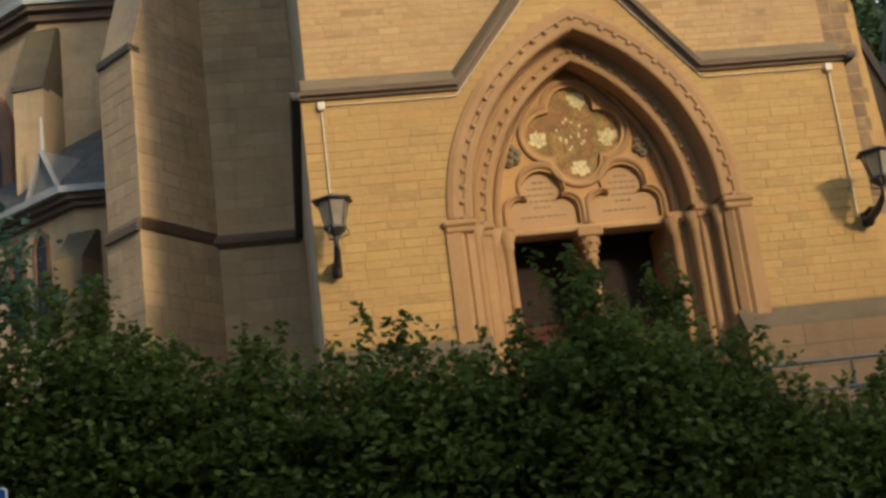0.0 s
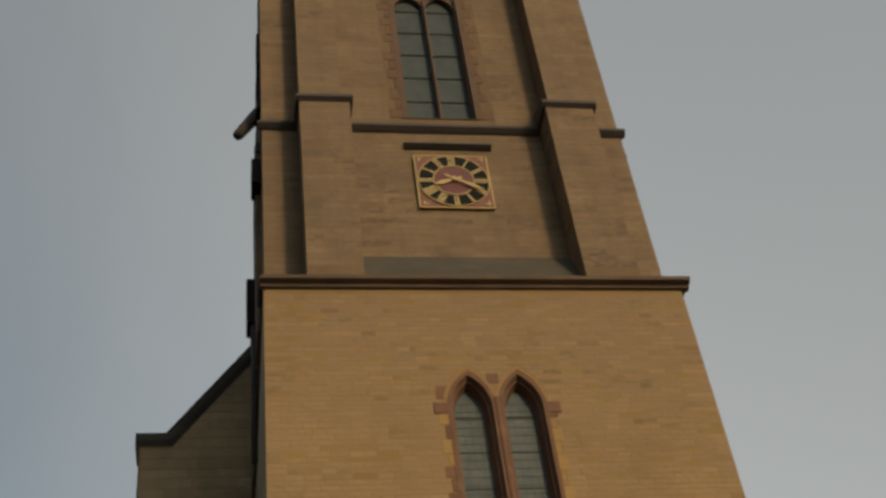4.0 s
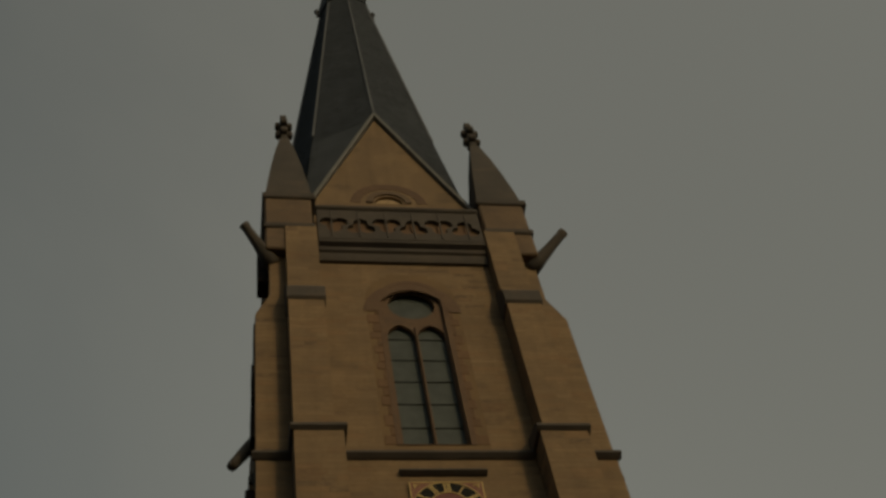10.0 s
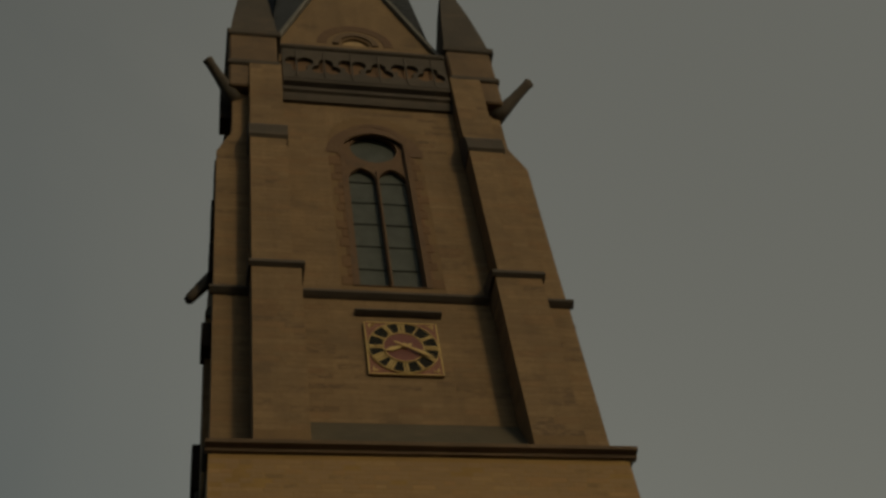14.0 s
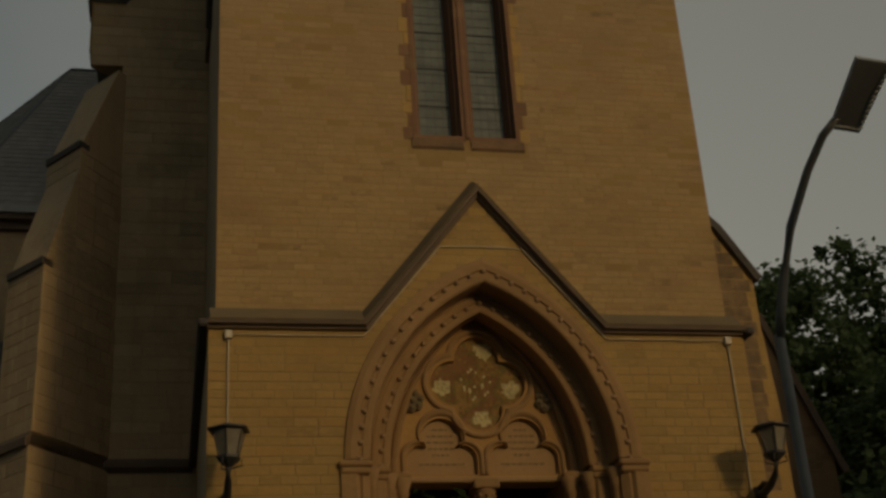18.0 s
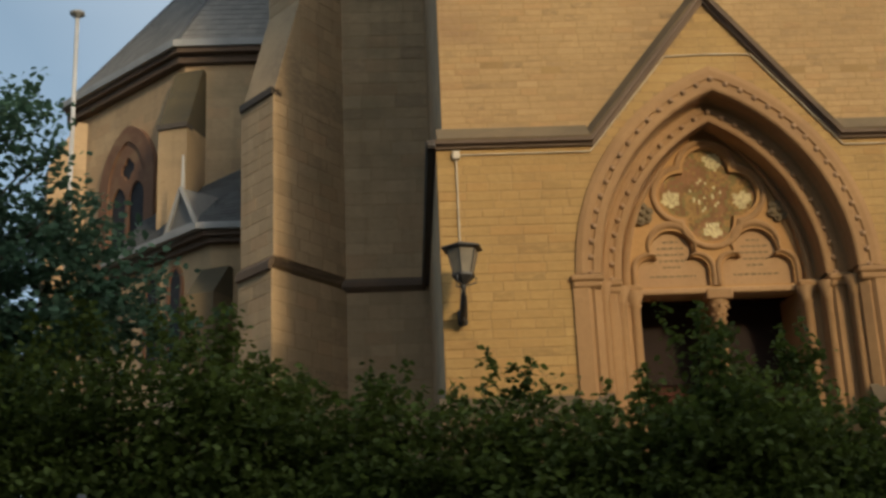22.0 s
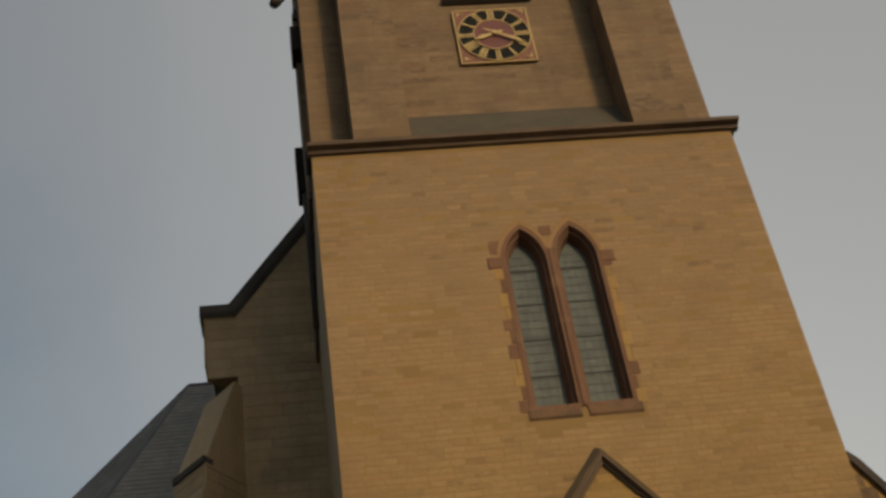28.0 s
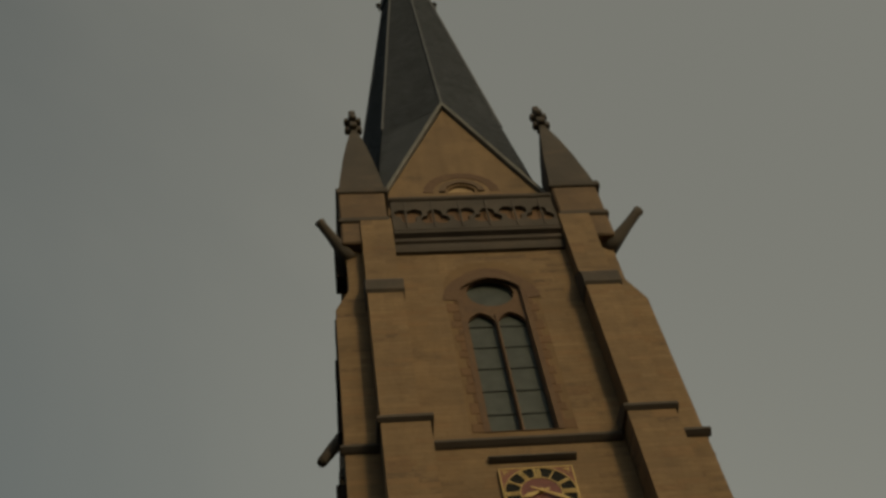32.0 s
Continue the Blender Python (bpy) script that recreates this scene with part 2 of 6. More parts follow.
TYMP = mat("ochre_tympanum_ground", (0.38, 0.21, 0.07), (0.33, 0.175, 0.06), 0.9, 1.0, 14, 0.2)
# paler than the spire's slate: haze over the roofs is put into this colour
SLATE_ROOF = mat("pale_weathered_hazy_slate", (0.235, 0.220, 0.195), (0.185, 0.175, 0.158), 0.85, 0.7, 14, 0.3, vary=0.10, streak=0.3, spec=0.2)
SLATE_LOW = mat("blue_grey_slate", (0.125, 0.122, 0.115), (0.095, 0.094, 0.09), 0.85, 0.7, 14, 0.3, vary=0.15, streak=0.3, spec=0.2)
SLATE = mat("slate_roof", (0.048, 0.054, 0.062), (0.036, 0.041, 0.048), 0.8, 0.7, 14, 0.3, vary=0.15, streak=0.3, spec=0.25)
LEAD = mat("grey_zinc_flashing", (0.30, 0.295, 0.28), (0.24, 0.235, 0.225), 0.6, 2.0, 20, 0.1, metal=0.15)
ZINC = mat("dull_zinc_edge", (0.15, 0.145, 0.13), (0.11, 0.108, 0.10), 0.7, 2.0, 20, 0.1, metal=0.1)
HIP = mat("dull_lead_hip", (0.09, 0.092, 0.095), (0.07, 0.072, 0.075), 0.65, 2.0, 20, 0.1, metal=0.2)
GLASS_LEAD = mat("leaded_church_glass", (0.105, 0.117, 0.100), (0.075, 0.085, 0.075), 0.45, 3.5, 14, 0.15, third=(0.15, 0.16, 0.13), spec=0.3)
BELL_GLASS = mat("grey_bell_boarding", (0.070, 0.080, 0.075), (0.052, 0.060, 0.057), 0.6, 2.5, 14, 0.15, spec=0.3)
BELL_BAR = mat("weathered_cross_bar", (0.056, 0.064, 0.060), (0.045, 0.052, 0.050), 0.8, 3, 20, 0.1)
DARK_GLASS = mat("dark_window_glass", (0.03, 0.03, 0.032), (0.02, 0.02, 0.022), 0.6, 4, 20, 0.1, spec=0.2)
CAME = mat("lead_came", (0.05, 0.05, 0.05), (0.04, 0.04, 0.04), 0.6, 4, 30, 0.0)
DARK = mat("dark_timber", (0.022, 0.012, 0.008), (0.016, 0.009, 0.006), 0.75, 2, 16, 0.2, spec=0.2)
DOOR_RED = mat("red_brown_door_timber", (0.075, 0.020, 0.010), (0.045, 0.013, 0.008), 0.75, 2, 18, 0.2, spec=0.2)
IRON = mat("black_wrought_iron", (0.040, 0.037, 0.033), (0.055, 0.050, 0.043), 0.55, 6, 30, 0.15, metal=0.3)
LAMP_GLASS = mat("frosted_lantern_glass", (0.21, 0.175, 0.12), (0.16, 0.135, 0.095), 0.35, 5, 20, 0.05)
WHITE = mat("cream_plastic_conduit", (0.52, 0.44, 0.31), (0.45, 0.37, 0.26), 0.5, 3, 20, 0.0)
GOLD = mat("gilded_metal", (0.52, 0.37, 0.14), (0.42, 0.29, 0.10), 0.5, 6, 30, 0.05, metal=0.2)
CLOCK_BLACK = mat("black_clock_enamel", (0.012, 0.012, 0.011), (0.018, 0.017, 0.015), 0.75, 5, 20, 0.0, spec=0.12)
CLOCK_RED = mat("oxblood_clock_enamel", (0.15, 0.036, 0.022), (0.12, 0.028, 0.018), 0.5, 5, 20, 0.0)
CLOCK_EDGE = mat("terracotta_clock_board", (0.215, 0.082, 0.046), (0.17, 0.064, 0.038), 0.6, 5, 20, 0.0)
STEEL = mat("galvanised_steel", (0.13, 0.13, 0.12), (0.10, 0.10, 0.095), 0.6, 3, 25, 0.05, metal=0.15)
HEAD = mat("dark_grey_lamp_housing", (0.26, 0.26, 0.25), (0.21, 0.21, 0.2), 0.5, 3, 20, 0.0)
LED = mat("clear_led_lens", (0.75, 0.75, 0.72), (0.6, 0.6, 0.58), 0.2, 8, 30, 0.0)
SIGN_BLUE = mat("blue_sign_sheet", (0.015, 0.075, 0.30), (0.012, 0.06, 0.25), 0.4, 3, 20, 0.0)
SIGN_WHITE = mat("white_sign_sheet", (0.78, 0.78, 0.76), (0.7, 0.7, 0.68), 0.4, 3, 20, 0.0)
SIGN_BLACK = mat("black_sign_lettering", (0.02, 0.02, 0.02), (0.03, 0.03, 0.03), 0.5, 3, 20, 0.0)
POLE = mat("pale_grey_flagpole", (0.45, 0.44, 0.42), (0.38, 0.37, 0.35), 0.4, 2, 20, 0.0)
BARK = mat("tree_bark", (0.10, 0.075, 0.05), (0.06, 0.045, 0.03), 0.95, 4, 20, 0.6)
def leafy(name, c1, c2, spec=0.18):
    m = mat(name, c1, c2, 0.65, 0.9, 20, 0.0, vary=0.4, spec=spec)
    n, l = m.node_tree.nodes, m.node_tree.links
    b, out = n["Principled BSDF"], n["Material Output"]
    src = b.inputs["Base Color"].links[0].from_socket
    tr = n.new("ShaderNodeBsdfTranslucent")
    br = n.new("ShaderNodeHueSaturation")
    br.inputs["Value"].default_value = 1.5
    l.new(src, br.inputs["Color"])
    l.new(br.outputs[0], tr.inputs["Color"])
    mx = n.new("ShaderNodeMixShader")
    mx.inputs[0].default_value = 0.4
    l.new(b.outputs[0], mx.inputs[1])
    l.new(tr.outputs[0], mx.inputs[2])
    l.new(mx.outputs[0], out.inputs["Surface"])
    return m


LEAF_A = leafy("bush_leaves", (0.096, 0.124, 0.024), (0.056, 0.078, 0.016))
LEAF_B = leafy("tree_leaves", (0.092, 0.152, 0.088), (0.058, 0.102, 0.06))
LEAF_C = leafy("far_tree_leaves", (0.065, 0.098, 0.045), (0.042, 0.066, 0.03))
EAVES = mat("dark_eaves_stone", (0.12, 0.078, 0.05), (0.09, 0.06, 0.04), 0.9, 0.9, 9, 0.3)
ASPHALT = mat("asphalt", (0.05, 0.05, 0.052), (0.04, 0.04, 0.042), 0.85, 0.7, 40, 0.4)
EARTH = mat("shaded_earth_and_leaf_litter", (0.07, 0.055, 0.035), (0.05, 0.05, 0.025), 0.95, 0.8, 14, 0.6)
PAVE = mat("grey_paving", (0.22, 0.21, 0.19), (0.17, 0.165, 0.15), 0.9, 0.9, 20, 0.3)
MOSAICS = [mat("mosaic_" + k, c, tuple(v * 0.8 for v in c), 0.7, 5, 40, 0.1, spec=0.25) for k, c in (
    ("gold", (0.36, 0.21, 0.06)), ("cream", (0.68, 0.56, 0.28)), ("rose", (0.29, 0.14, 0.055)), ("green", (0.24, 0.18, 0.055)), ("brown", (0.24, 0.13, 0.04)))]


# ---------------------------------------------------------------- mesh helpers
def thing(name, label, category, at=(0, 0, 0), kind="", group=""):
    ob = new(name)
    ob.empty_display_size = 0.3
    ob.matrix_world = Matrix.Translation(at)
    return tagged(ob, label, category, group, kind)


def finish(name, bm, material):
    bmesh.ops.recalc_face_normals(bm, faces=bm.faces)
    me = bpy.data.meshes.new(name)
    bm.to_mesh(me)
    bm.free()
    me.materials.append(material)
    return me


def base_of(ob):
    p = Vector((0, 0, 0))
    while ob:
        p += ob.matrix_basis.translation
        ob = ob.parent
    return p


def part(name, bm, material, parent, label="", smooth=False):
    """Links a bmesh, drawn in world coordinates, as one mesh under a thing or a part."""
    off = base_of(parent)
    bmesh.ops.translate(bm, verts=bm.verts, vec=-off)
    me = finish(name, bm, material)
    if smooth:
        me.polygons.foreach_set("use_smooth", [True] * len(me.polygons))
    ob = new(name, me)
    ob.parent = parent
    return tagged(ob, label)


def single(name, bm, material, label, category, kind="", group="", smooth=False):
    me = finish(name, bm, material)
    if smooth:
        me.polygons.foreach_set("use_smooth", [True] * len(me.polygons))
    return tagged(new(name, me), label, category, group, kind)


def box(bm, x0, x1, y0, y1, z0, z1, bevel=0.0):
    v = [bm.verts.new(p) for p in ((x0, y0, z0), (x1, y0, z0), (x1, y1, z0), (x0, y1, z0), (x0, y0, z1), (x1, y0, z1), (x1, y1, z1), (x0, y1, z1))]
    fs = [bm.faces.new([v[i] for i in f]) for f in ((0, 1, 5, 4), (1, 2, 6, 5), (2, 3, 7, 6), (3, 0, 4, 7), (4, 5, 6, 7), (3, 2, 1, 0))]
    if bevel:
        bmesh.ops.bevel(bm, geom=list({e for f in fs for e in f.edges}), offset=bevel, segments=1, affect="EDGES")
    return bm


def prism(bm, poly, y0, y1):
    """Outline in (x, z), pushed from y0 to y1."""
    a = [bm.verts.new((x, y0, z)) for x, z in poly]
    b = [bm.verts.new((x, y1, z)) for x, z in poly]
    bm.faces.new(a)
    bm.faces.new(b[::-1])
    for i in range(len(a)):
        j = (i + 1) % len(a)
        bm.faces.new((a[i], b[i], b[j], a[j]))
    return bm


def slab(bm, poly, z0, z1, top=None):
    """Plan outline in (x, y), from z0 up to z1 (or to another outline, top)."""
    a = [bm.verts.new((x, y, z0)) for x, y in poly]
    b = [bm.verts.new((x, y, z1)) for x, y in (top or poly)]
    bm.faces.new(a[::-1])
    bm.faces.new(b)
    for i in range(len(a)):
        j = (i + 1) % len(a)
        bm.faces.new((a[i], a[j], b[j], b[i]))
    return bm


def loft(bm, rings, closed=False, caps=False):
    """Skins rings of equal length."""
    vs = [[bm.verts.new(p) for p in r] for r in rings]
    n = len(rings[0])
    for a, b in zip(vs, vs[1:]):
        for i in range(n if closed else n - 1):
            j = (i + 1) % n
            bm.faces.new((a[i], a[j], b[j], b[i]))
    if caps:
        bm.faces.new(vs[0][::-1])
        bm.faces.new(vs[-1])
    return bm


def tube(bm, pts, r, n=8, ends=True):
    """Round bar through points; r may be a list."""
    pts = [Vector(p) for p in pts]
    rings = []
    for i, p in enumerate(pts):
        d = (pts[min(i + 1, len(pts) - 1)] - pts[max(i - 1, 0)]).normalized()
        u = d.cross(Vector((0, 0, 1)) if abs(d.z) < 0.9 else Vector((1, 0, 0))).normalized()
        w = d.cross(u)
        rad = r[i] if isinstance(r, (list, tuple)) else r
        rings.append([p + rad * (math.cos(k * math.tau / n) * u + math.sin(k * math.tau / n) * w) for k in range(n)])
    return loft(bm, rings, True, ends)


def turned(bm, at, prof, n=16):
    """A lathe shape: (radius, height) pairs on a vertical axis."""
    x, y, z = at
    return loft(bm, [[(x + r * math.cos(k * math.tau / n), y + r * math.sin(k * math.tau / n), z + h) for k in range(n)] for r, h in prof], True, True)


def ball(bm, at, r, sub=1):
    bmesh.ops.create_icosphere(bm, subdivisions=sub, radius=r, matrix=Matrix.Translation(at))
    return bm


def sweep(bm, path, prof):
    """Moulding along a path in (x, z): prof holds (distance to the left of the path, y)."""
    rings = []
    for i, (x, z) in enumerate(path):
        a = Vector(path[max(i - 1, 0)])
        b = Vector(path[min(i + 1, len(path) - 1)])
        p = Vector((x, z))
        d1 = (p - a).normalized() if i else (b - p).normalized()
        d2 = (b - p).normalized() if i < len(path) - 1 else d1
        n1, n2 = Vector((-d1.y, d1.x)), Vector((-d2.y, d2.x))
        m = (n1 + n2).normalized()
        m = m / max(0.3, m.dot(n1))
        rings.append([(x + m.x * o, y, z + m.y * o) for o, y in prof])
    return loft(bm, rings, True, True)


def plate(bm, outer, holes, y0, y1):
    """A flat plate in (x, z) with holes through it."""
    loops, edges = [], []
    for lp in [outer] + holes:
        v = [bm.verts.new((x, y0, z)) for x, z in lp]
        loops.append(v)
        edges += [bm.edges.new((v[i], v[(i + 1) % len(v)])) for i in range(len(v))]
    front = bmesh.ops.triangle_fill(bm, edges=edges, use_beauty=True)["geom"]
    front = [f for f in front if isinstance(f, bmesh.types.BMFace)]
    back = {}
    for v in [v for lp in loops for v in lp]:
        back[v] = bm.verts.new((v.co.x, y1, v.co.z))
    for f in front:
        bm.faces.new([back[v] for v in reversed(f.verts)])
    for lp in loops:
        for i in range(len(lp)):
            j = (i + 1) % len(lp)
            bm.faces.new((lp[i], lp[j], back[lp[j]], back[lp[i]]))
    return bm


def arch(a, c, zs, z0=None, n=14):
    """Pointed arch of half-width a: arcs about (+c, zs) and (-c, zs), from one foot over the crown to the other."""
    r = a + c
    top = math.acos(-c / r)
    left = [(c + r * math.cos(math.pi + (top - math.pi) * k / n), zs + r * math.sin(math.pi + (top - math.pi) * k / n)) for k in range(n + 1)]
    left[-1] = (0.0, left[-1][1])
    pts = left + [(-x, z) for x, z in left[-2::-1]]
    if z0 is not None:
        pts = [(-a, z0)] + pts + [(a, z0)]
    return pts


def arch_half(a, c, zs, z):
    """Half-width of that arch at height z."""
    if z <= zs:
        return a
    r = a + c
    h = r * r - (z - zs) ** 2
    return max(0.0, math.sqrt(h) - c) if h > 0 else 0.0


def foils(cx, cz, n, d, r, start=0.0, seg=10):
    """Outline of n lobes of radius r, their centres d out from the middle."""
    pts = []
    half = math.pi / n
    # angle on a lobe at which it meets its neighbour
    q = d * math.sin(half)
    if r > q:
        k = d * math.cos(half) + math.sqrt(r * r - q * q)
        mx, mz = k * math.cos(half), k * math.sin(half)
        lim = math.atan2(mz, mx - d)
    else:
        lim = math.pi * 0.75
    for i in range(n):
        t = start + i * 2 * half
        ox, oz = cx + d * math.cos(t), cz + d * math.sin(t)
        for s in range(seg + 1):
            u = t - lim + 2 * lim * s / seg
            pts.append((ox + r * math.cos(u), oz + r * math.sin(u)))
    clean = [pts[0]]
    for p in pts[1:]:
        if (p[0] - clean[-1][0]) ** 2 + (p[1] - clean[-1][1]) ** 2 > 1e-6:
            clean.append(p)
    if (clean[0][0] - clean[-1][0]) ** 2 + (clean[0][1] - clean[-1][1]) ** 2 < 1e-6:
        clean.pop()
    return clean


def ring_bar(bm, loop, r, y, n=6):
    """A round moulding along a closed outline in (x, z)."""
    m = len(loop)
    rings = []
    for i in range(m):
        a, p, b = Vector(loop[i - 1]), Vector(loop[i]), Vector(loop[(i + 1) % m])
        d = (b - a).normalized()
        nx, nz = -d.y, d.x
        rings.append([(p.x + nx * r * math.cos(k * math.tau / n), y + r * math.sin(k * math.tau / n), p.y + nz * r * math.cos(k * math.tau / n)) for k in range(n)])
    rings.append(rings[0])
    return loft(bm, rings, True)


BLOCKS = {}


def block_mesh(w, h, material, depth=0.03):
    """A dressed stone of width w and height h with worn edges; front at y = 0, looking to -y, centred."""
    key = (round(w, 2), round(h, 2), material.name)
    if key not in BLOCKS:
        bm = bmesh.new()
        e = 0.007
        x, z = key[0] / 2, key[1] / 2
        rings = [[(-x, depth, -z), (x, depth, -z), (x, depth, z), (-x, depth, z)],
                 [(-x, e, -z), (x, e, -z), (x, e, z), (-x, e, z)],
                 [(-x + e, 0, -z + e), (x - e, 0, -z + e), (x - e, 0, z - e), (-x + e, 0, z - e)]]
        loft(bm, rings, True, True)
        BLOCKS[key] = finish("stone_block", bm, material)
    return BLOCKS[key]


def courses(z0, z1, h, rng):
    z, out = z0, []
    while z < z1 - 0.05:
        k = min(h * rng.uniform(0.88, 1.14), z1 - z)
        if z1 - z - k < 0.1:
            k = z1 - z
        out.append((z, z + k))
        z += k
    return out


def course_stones(x0, x1, rng, lo=0.42, hi=0.85):
    x, out = x0, []
    while x < x1 - 1e-3:
        w = rng.uniform(lo, hi)
        if x1 - x - w < 0.25:
            w = x1 - x
        out.append((x, x + w))
        x += w
    return out


def stones_joined(name, spans, material, parent, to_world, seed, gap=0.006, label=""):
    """Many dressed stones as one mesh: spans (u0, u1, z0, z1) laid on a face; to_world(u, out, z) gives the place."""
    rng = random.Random(seed)
    off = base_of(parent)
    vs, fs = [], []
    for u0, u1, z0, z1 in spans:
        o = rng.uniform(-0.001, 0.002)
        k = len(vs)
        e = 0.006
        a, b, c, d = u0 + gap, u1 - gap, z0 + gap, z1 - gap
        if b - a < 0.03 or d - c < 0.03:
            continue
        for (p, q, s) in ((a, 0.0, c), (b, 0.0, c), (b, 0.0, d), (a, 0.0, d), (a + e, 0.002 + o, c + e), (b - e, 0.002 + o, c + e), (b - e, 0.002 + o, d - e), (a + e, 0.002 + o, d - e)):
            w = Vector(to_world(p, q, s)) - off
            vs.append((w.x, w.y, w.z))
        fs += [(k + 4, k + 5, k + 6, k + 7), (k, k + 1, k + 5, k + 4), (k + 1, k + 2, k + 6, k + 5), (k + 2, k + 3, k + 7, k + 6), (k + 3, k, k + 4, k + 7)]
    me = bpy.data.meshes.new(name)
    me.from_pydata(vs, [], fs)
    me.materials.append(material)
    ob = new(name, me)
    ob.parent = parent
    return tagged(ob, label, kind="stuff")


def slate_rows(name, quad, rows, material, parent, seed, label=""):
    """Overlapping slates on a sloping face; quad: eaves left and right, top right and left, seen from outside."""
    r = random.Random(seed)
    off = base_of(parent)
    a, b, c, d = [Vector(p) for p in quad]
    nrm = (b - a).cross(d - a).normalized()
    nrm = nrm if nrm.z > 0 else -nrm
    vs, fs = [], []
    for i in range(rows):
        t0, t1 = i / rows, min(1.0, (i + 1.15) / rows)
        l0, r0, l1, r1 = a.lerp(d, t0), b.lerp(c, t0), a.lerp(d, t1), b.lerp(c, t1)
        n = max(2, int((r0 - l0).length / 0.28))
        sh = 0.5 / n if i % 2 else 0.0
        for j in range(n + (1 if sh else 0)):
            u0, u1 = max(0.0, j / n - sh), min(1.0, (j + 1) / n - sh)
            if u1 - u0 < 0.1 / n:
                continue
            g = 0.012 / max(0.3, (r0 - l0).length)
            h = 0.022 + r.uniform(-0.004, 0.006)
            k = len(vs)
            for p in (l0.lerp(r0, u0 + g) + nrm * 0.004, l0.lerp(r0, u1 - g) + nrm * 0.004, l0.lerp(r0, u0 + g) + nrm * h, l0.lerp(r0, u1 - g) + nrm * h, l1.lerp(r1, u1 - g) + nrm * 0.006, l1.lerp(r1, u0 + g) + nrm * 0.006):
                vs.append(tuple(p - off))
            fs += [(k, k + 1, k + 3, k + 2), (k + 2, k + 3, k + 4, k + 5)]
    me = bpy.data.meshes.new(name)
    me.from_pydata(vs, [], fs)
    me.materials.append(material)
    ob = new(name, me)
    ob.parent = parent
    return tagged(ob, label, kind="stuff")


def stones_each(spans, material, parent, a, d, nrm, push=0.005, seed=1):
    """Dressed stones as single pieces on an upright face: a is the face's left end in plan as seen from outside, d its direction, nrm outwards."""
    r = random.Random(seed)
    off = base_of(parent)
    turn = math.atan2(d.y, d.x)
    for u0, u1, z0, z1 in spans:
        w, h = round(u1 - u0 - 0.006, 2), round(z1 - z0 - 0.006, 2)
        if w < 0.06 or h < 0.06:
            continue
        ob = new("stone_block", block_mesh(w, h, material))
        ob.parent = parent
        p = a + d * ((u0 + u1) / 2) + nrm * (push + r.uniform(-0.002, 0.004))
        ob.location = Vector((p.x, p.y, (z0 + z1) / 2)) - off
        ob.rotation_euler = (0, 0, turn)
# ---------------------------------------------------------------- ground
TERRACE = 2.6


def height(x, y):
    """Street level, a planted bank, then the church terrace."""
    t = min(1.0, max(0.0, (y + 8.6) / 4.2))
    return TERRACE * t * t * (3 - 2 * t)


bm = bmesh.new()
xs = [-3000, -200, -60] + list(range(-40, 41, 4)) + [60, 200, 3000]
ys = [-3000, -200, -40, -8.6] + [-8.6 + 0.42 * k for k in range(1, 11)] + [0, 10, 40, 200, 3000]
grid = [[bm.verts.new((x, y, height(x, y))) for x in xs] for y in ys]
for r0, r1 in zip(grid, grid[1:]):
    for i in range(len(xs) - 1):
        bm.faces.new((r0[i], r0[i + 1], r1[i + 1], r1[i]))
single("ground", bm, EARTH, "dark earth and leaf litter rising in a bank to the church terrace", "ground", "structure")
bm = bmesh.new()
box(bm, -60, 60, -40, -10.6, -0.2, 0.004)
single("road", bm, ASPHALT, "dark grey asphalt street", "road", "structure")
bm = bmesh.new()
box(bm, -60, 60, -10.6, -8.62, -0.2, 0.12, 0.02)
box(bm, -60, 60, -24.0, -18.2, -0.2, 0.12, 0.02)
single("pavement", bm, PAVE, "grey paved footway with a raised kerb", "pavement", "structure")
bm = bmesh.new()
box(bm, -14, 14, -4.2, 14, 2.3, 2.612)
single("church_forecourt", bm, PAVE, "grey paving round the foot of the church", "pavement", "structure")

# ---------------------------------------------------------------- church tower
GZ = 2.55                       # foot of the walls
HW, HW2, HW3 = 4.62, 4.50, 4.46  # half-widths of the stages
CORN, APEX = 8.98, 11.55        # cornice and the tip of the gable over the portal
KX = 2.07
Y2, Y3 = 0.30, 0.95
TOP2, TOP3 = 19.3, 25.05
AY = 5.4
DEPTH = 8.55
A0, C0, ZS = 2.42, 1.30, 6.72    # outer portal arch
tower = thing("church_tower", "tall golden sandstone church tower with a slate spire", "church tower", (0, 4.5, GZ))
rng = random.Random(4)

# lower stage with the portal opening
bm = bmesh.new()
outline = [(-HW, GZ)] + arch(A0 - 0.08, C0, ZS, GZ) + [(HW, GZ), (HW, CORN), (KX, CORN), (0, APEX), (-KX, CORN), (-HW, CORN)]
plate(bm, outline, [], 0.0, 0.9)
part("portal_wall", bm, MORTAR, tower, "pale mortar joints between golden sandstone courses")
for x0, x1 in ((-HW, -3.7), (3.7, HW)):
    part("side_wall", box(bmesh.new(), x0, x1, 0.9, DEPTH, GZ, CORN), STONE_GREY, tower)
part("portal_vault", box(bmesh.new(), -3.7, 3.7, 1.62, 2.3, 6.72, CORN), STONE_GREY, tower)
bm = bmesh.new()
box(bm, -3.7, 3.7, 2.3, DEPTH - 0.05, GZ, 19.0)
part("tower_core", bm, STONE_GREY, tower)

# second stage with its pair of lancets
WIN = [(-0.51, 0.42), (0.51, 0.42)]   # centre and half-width of each light
WZ0, WZS, WC = 12.84, 16.14, 0.55


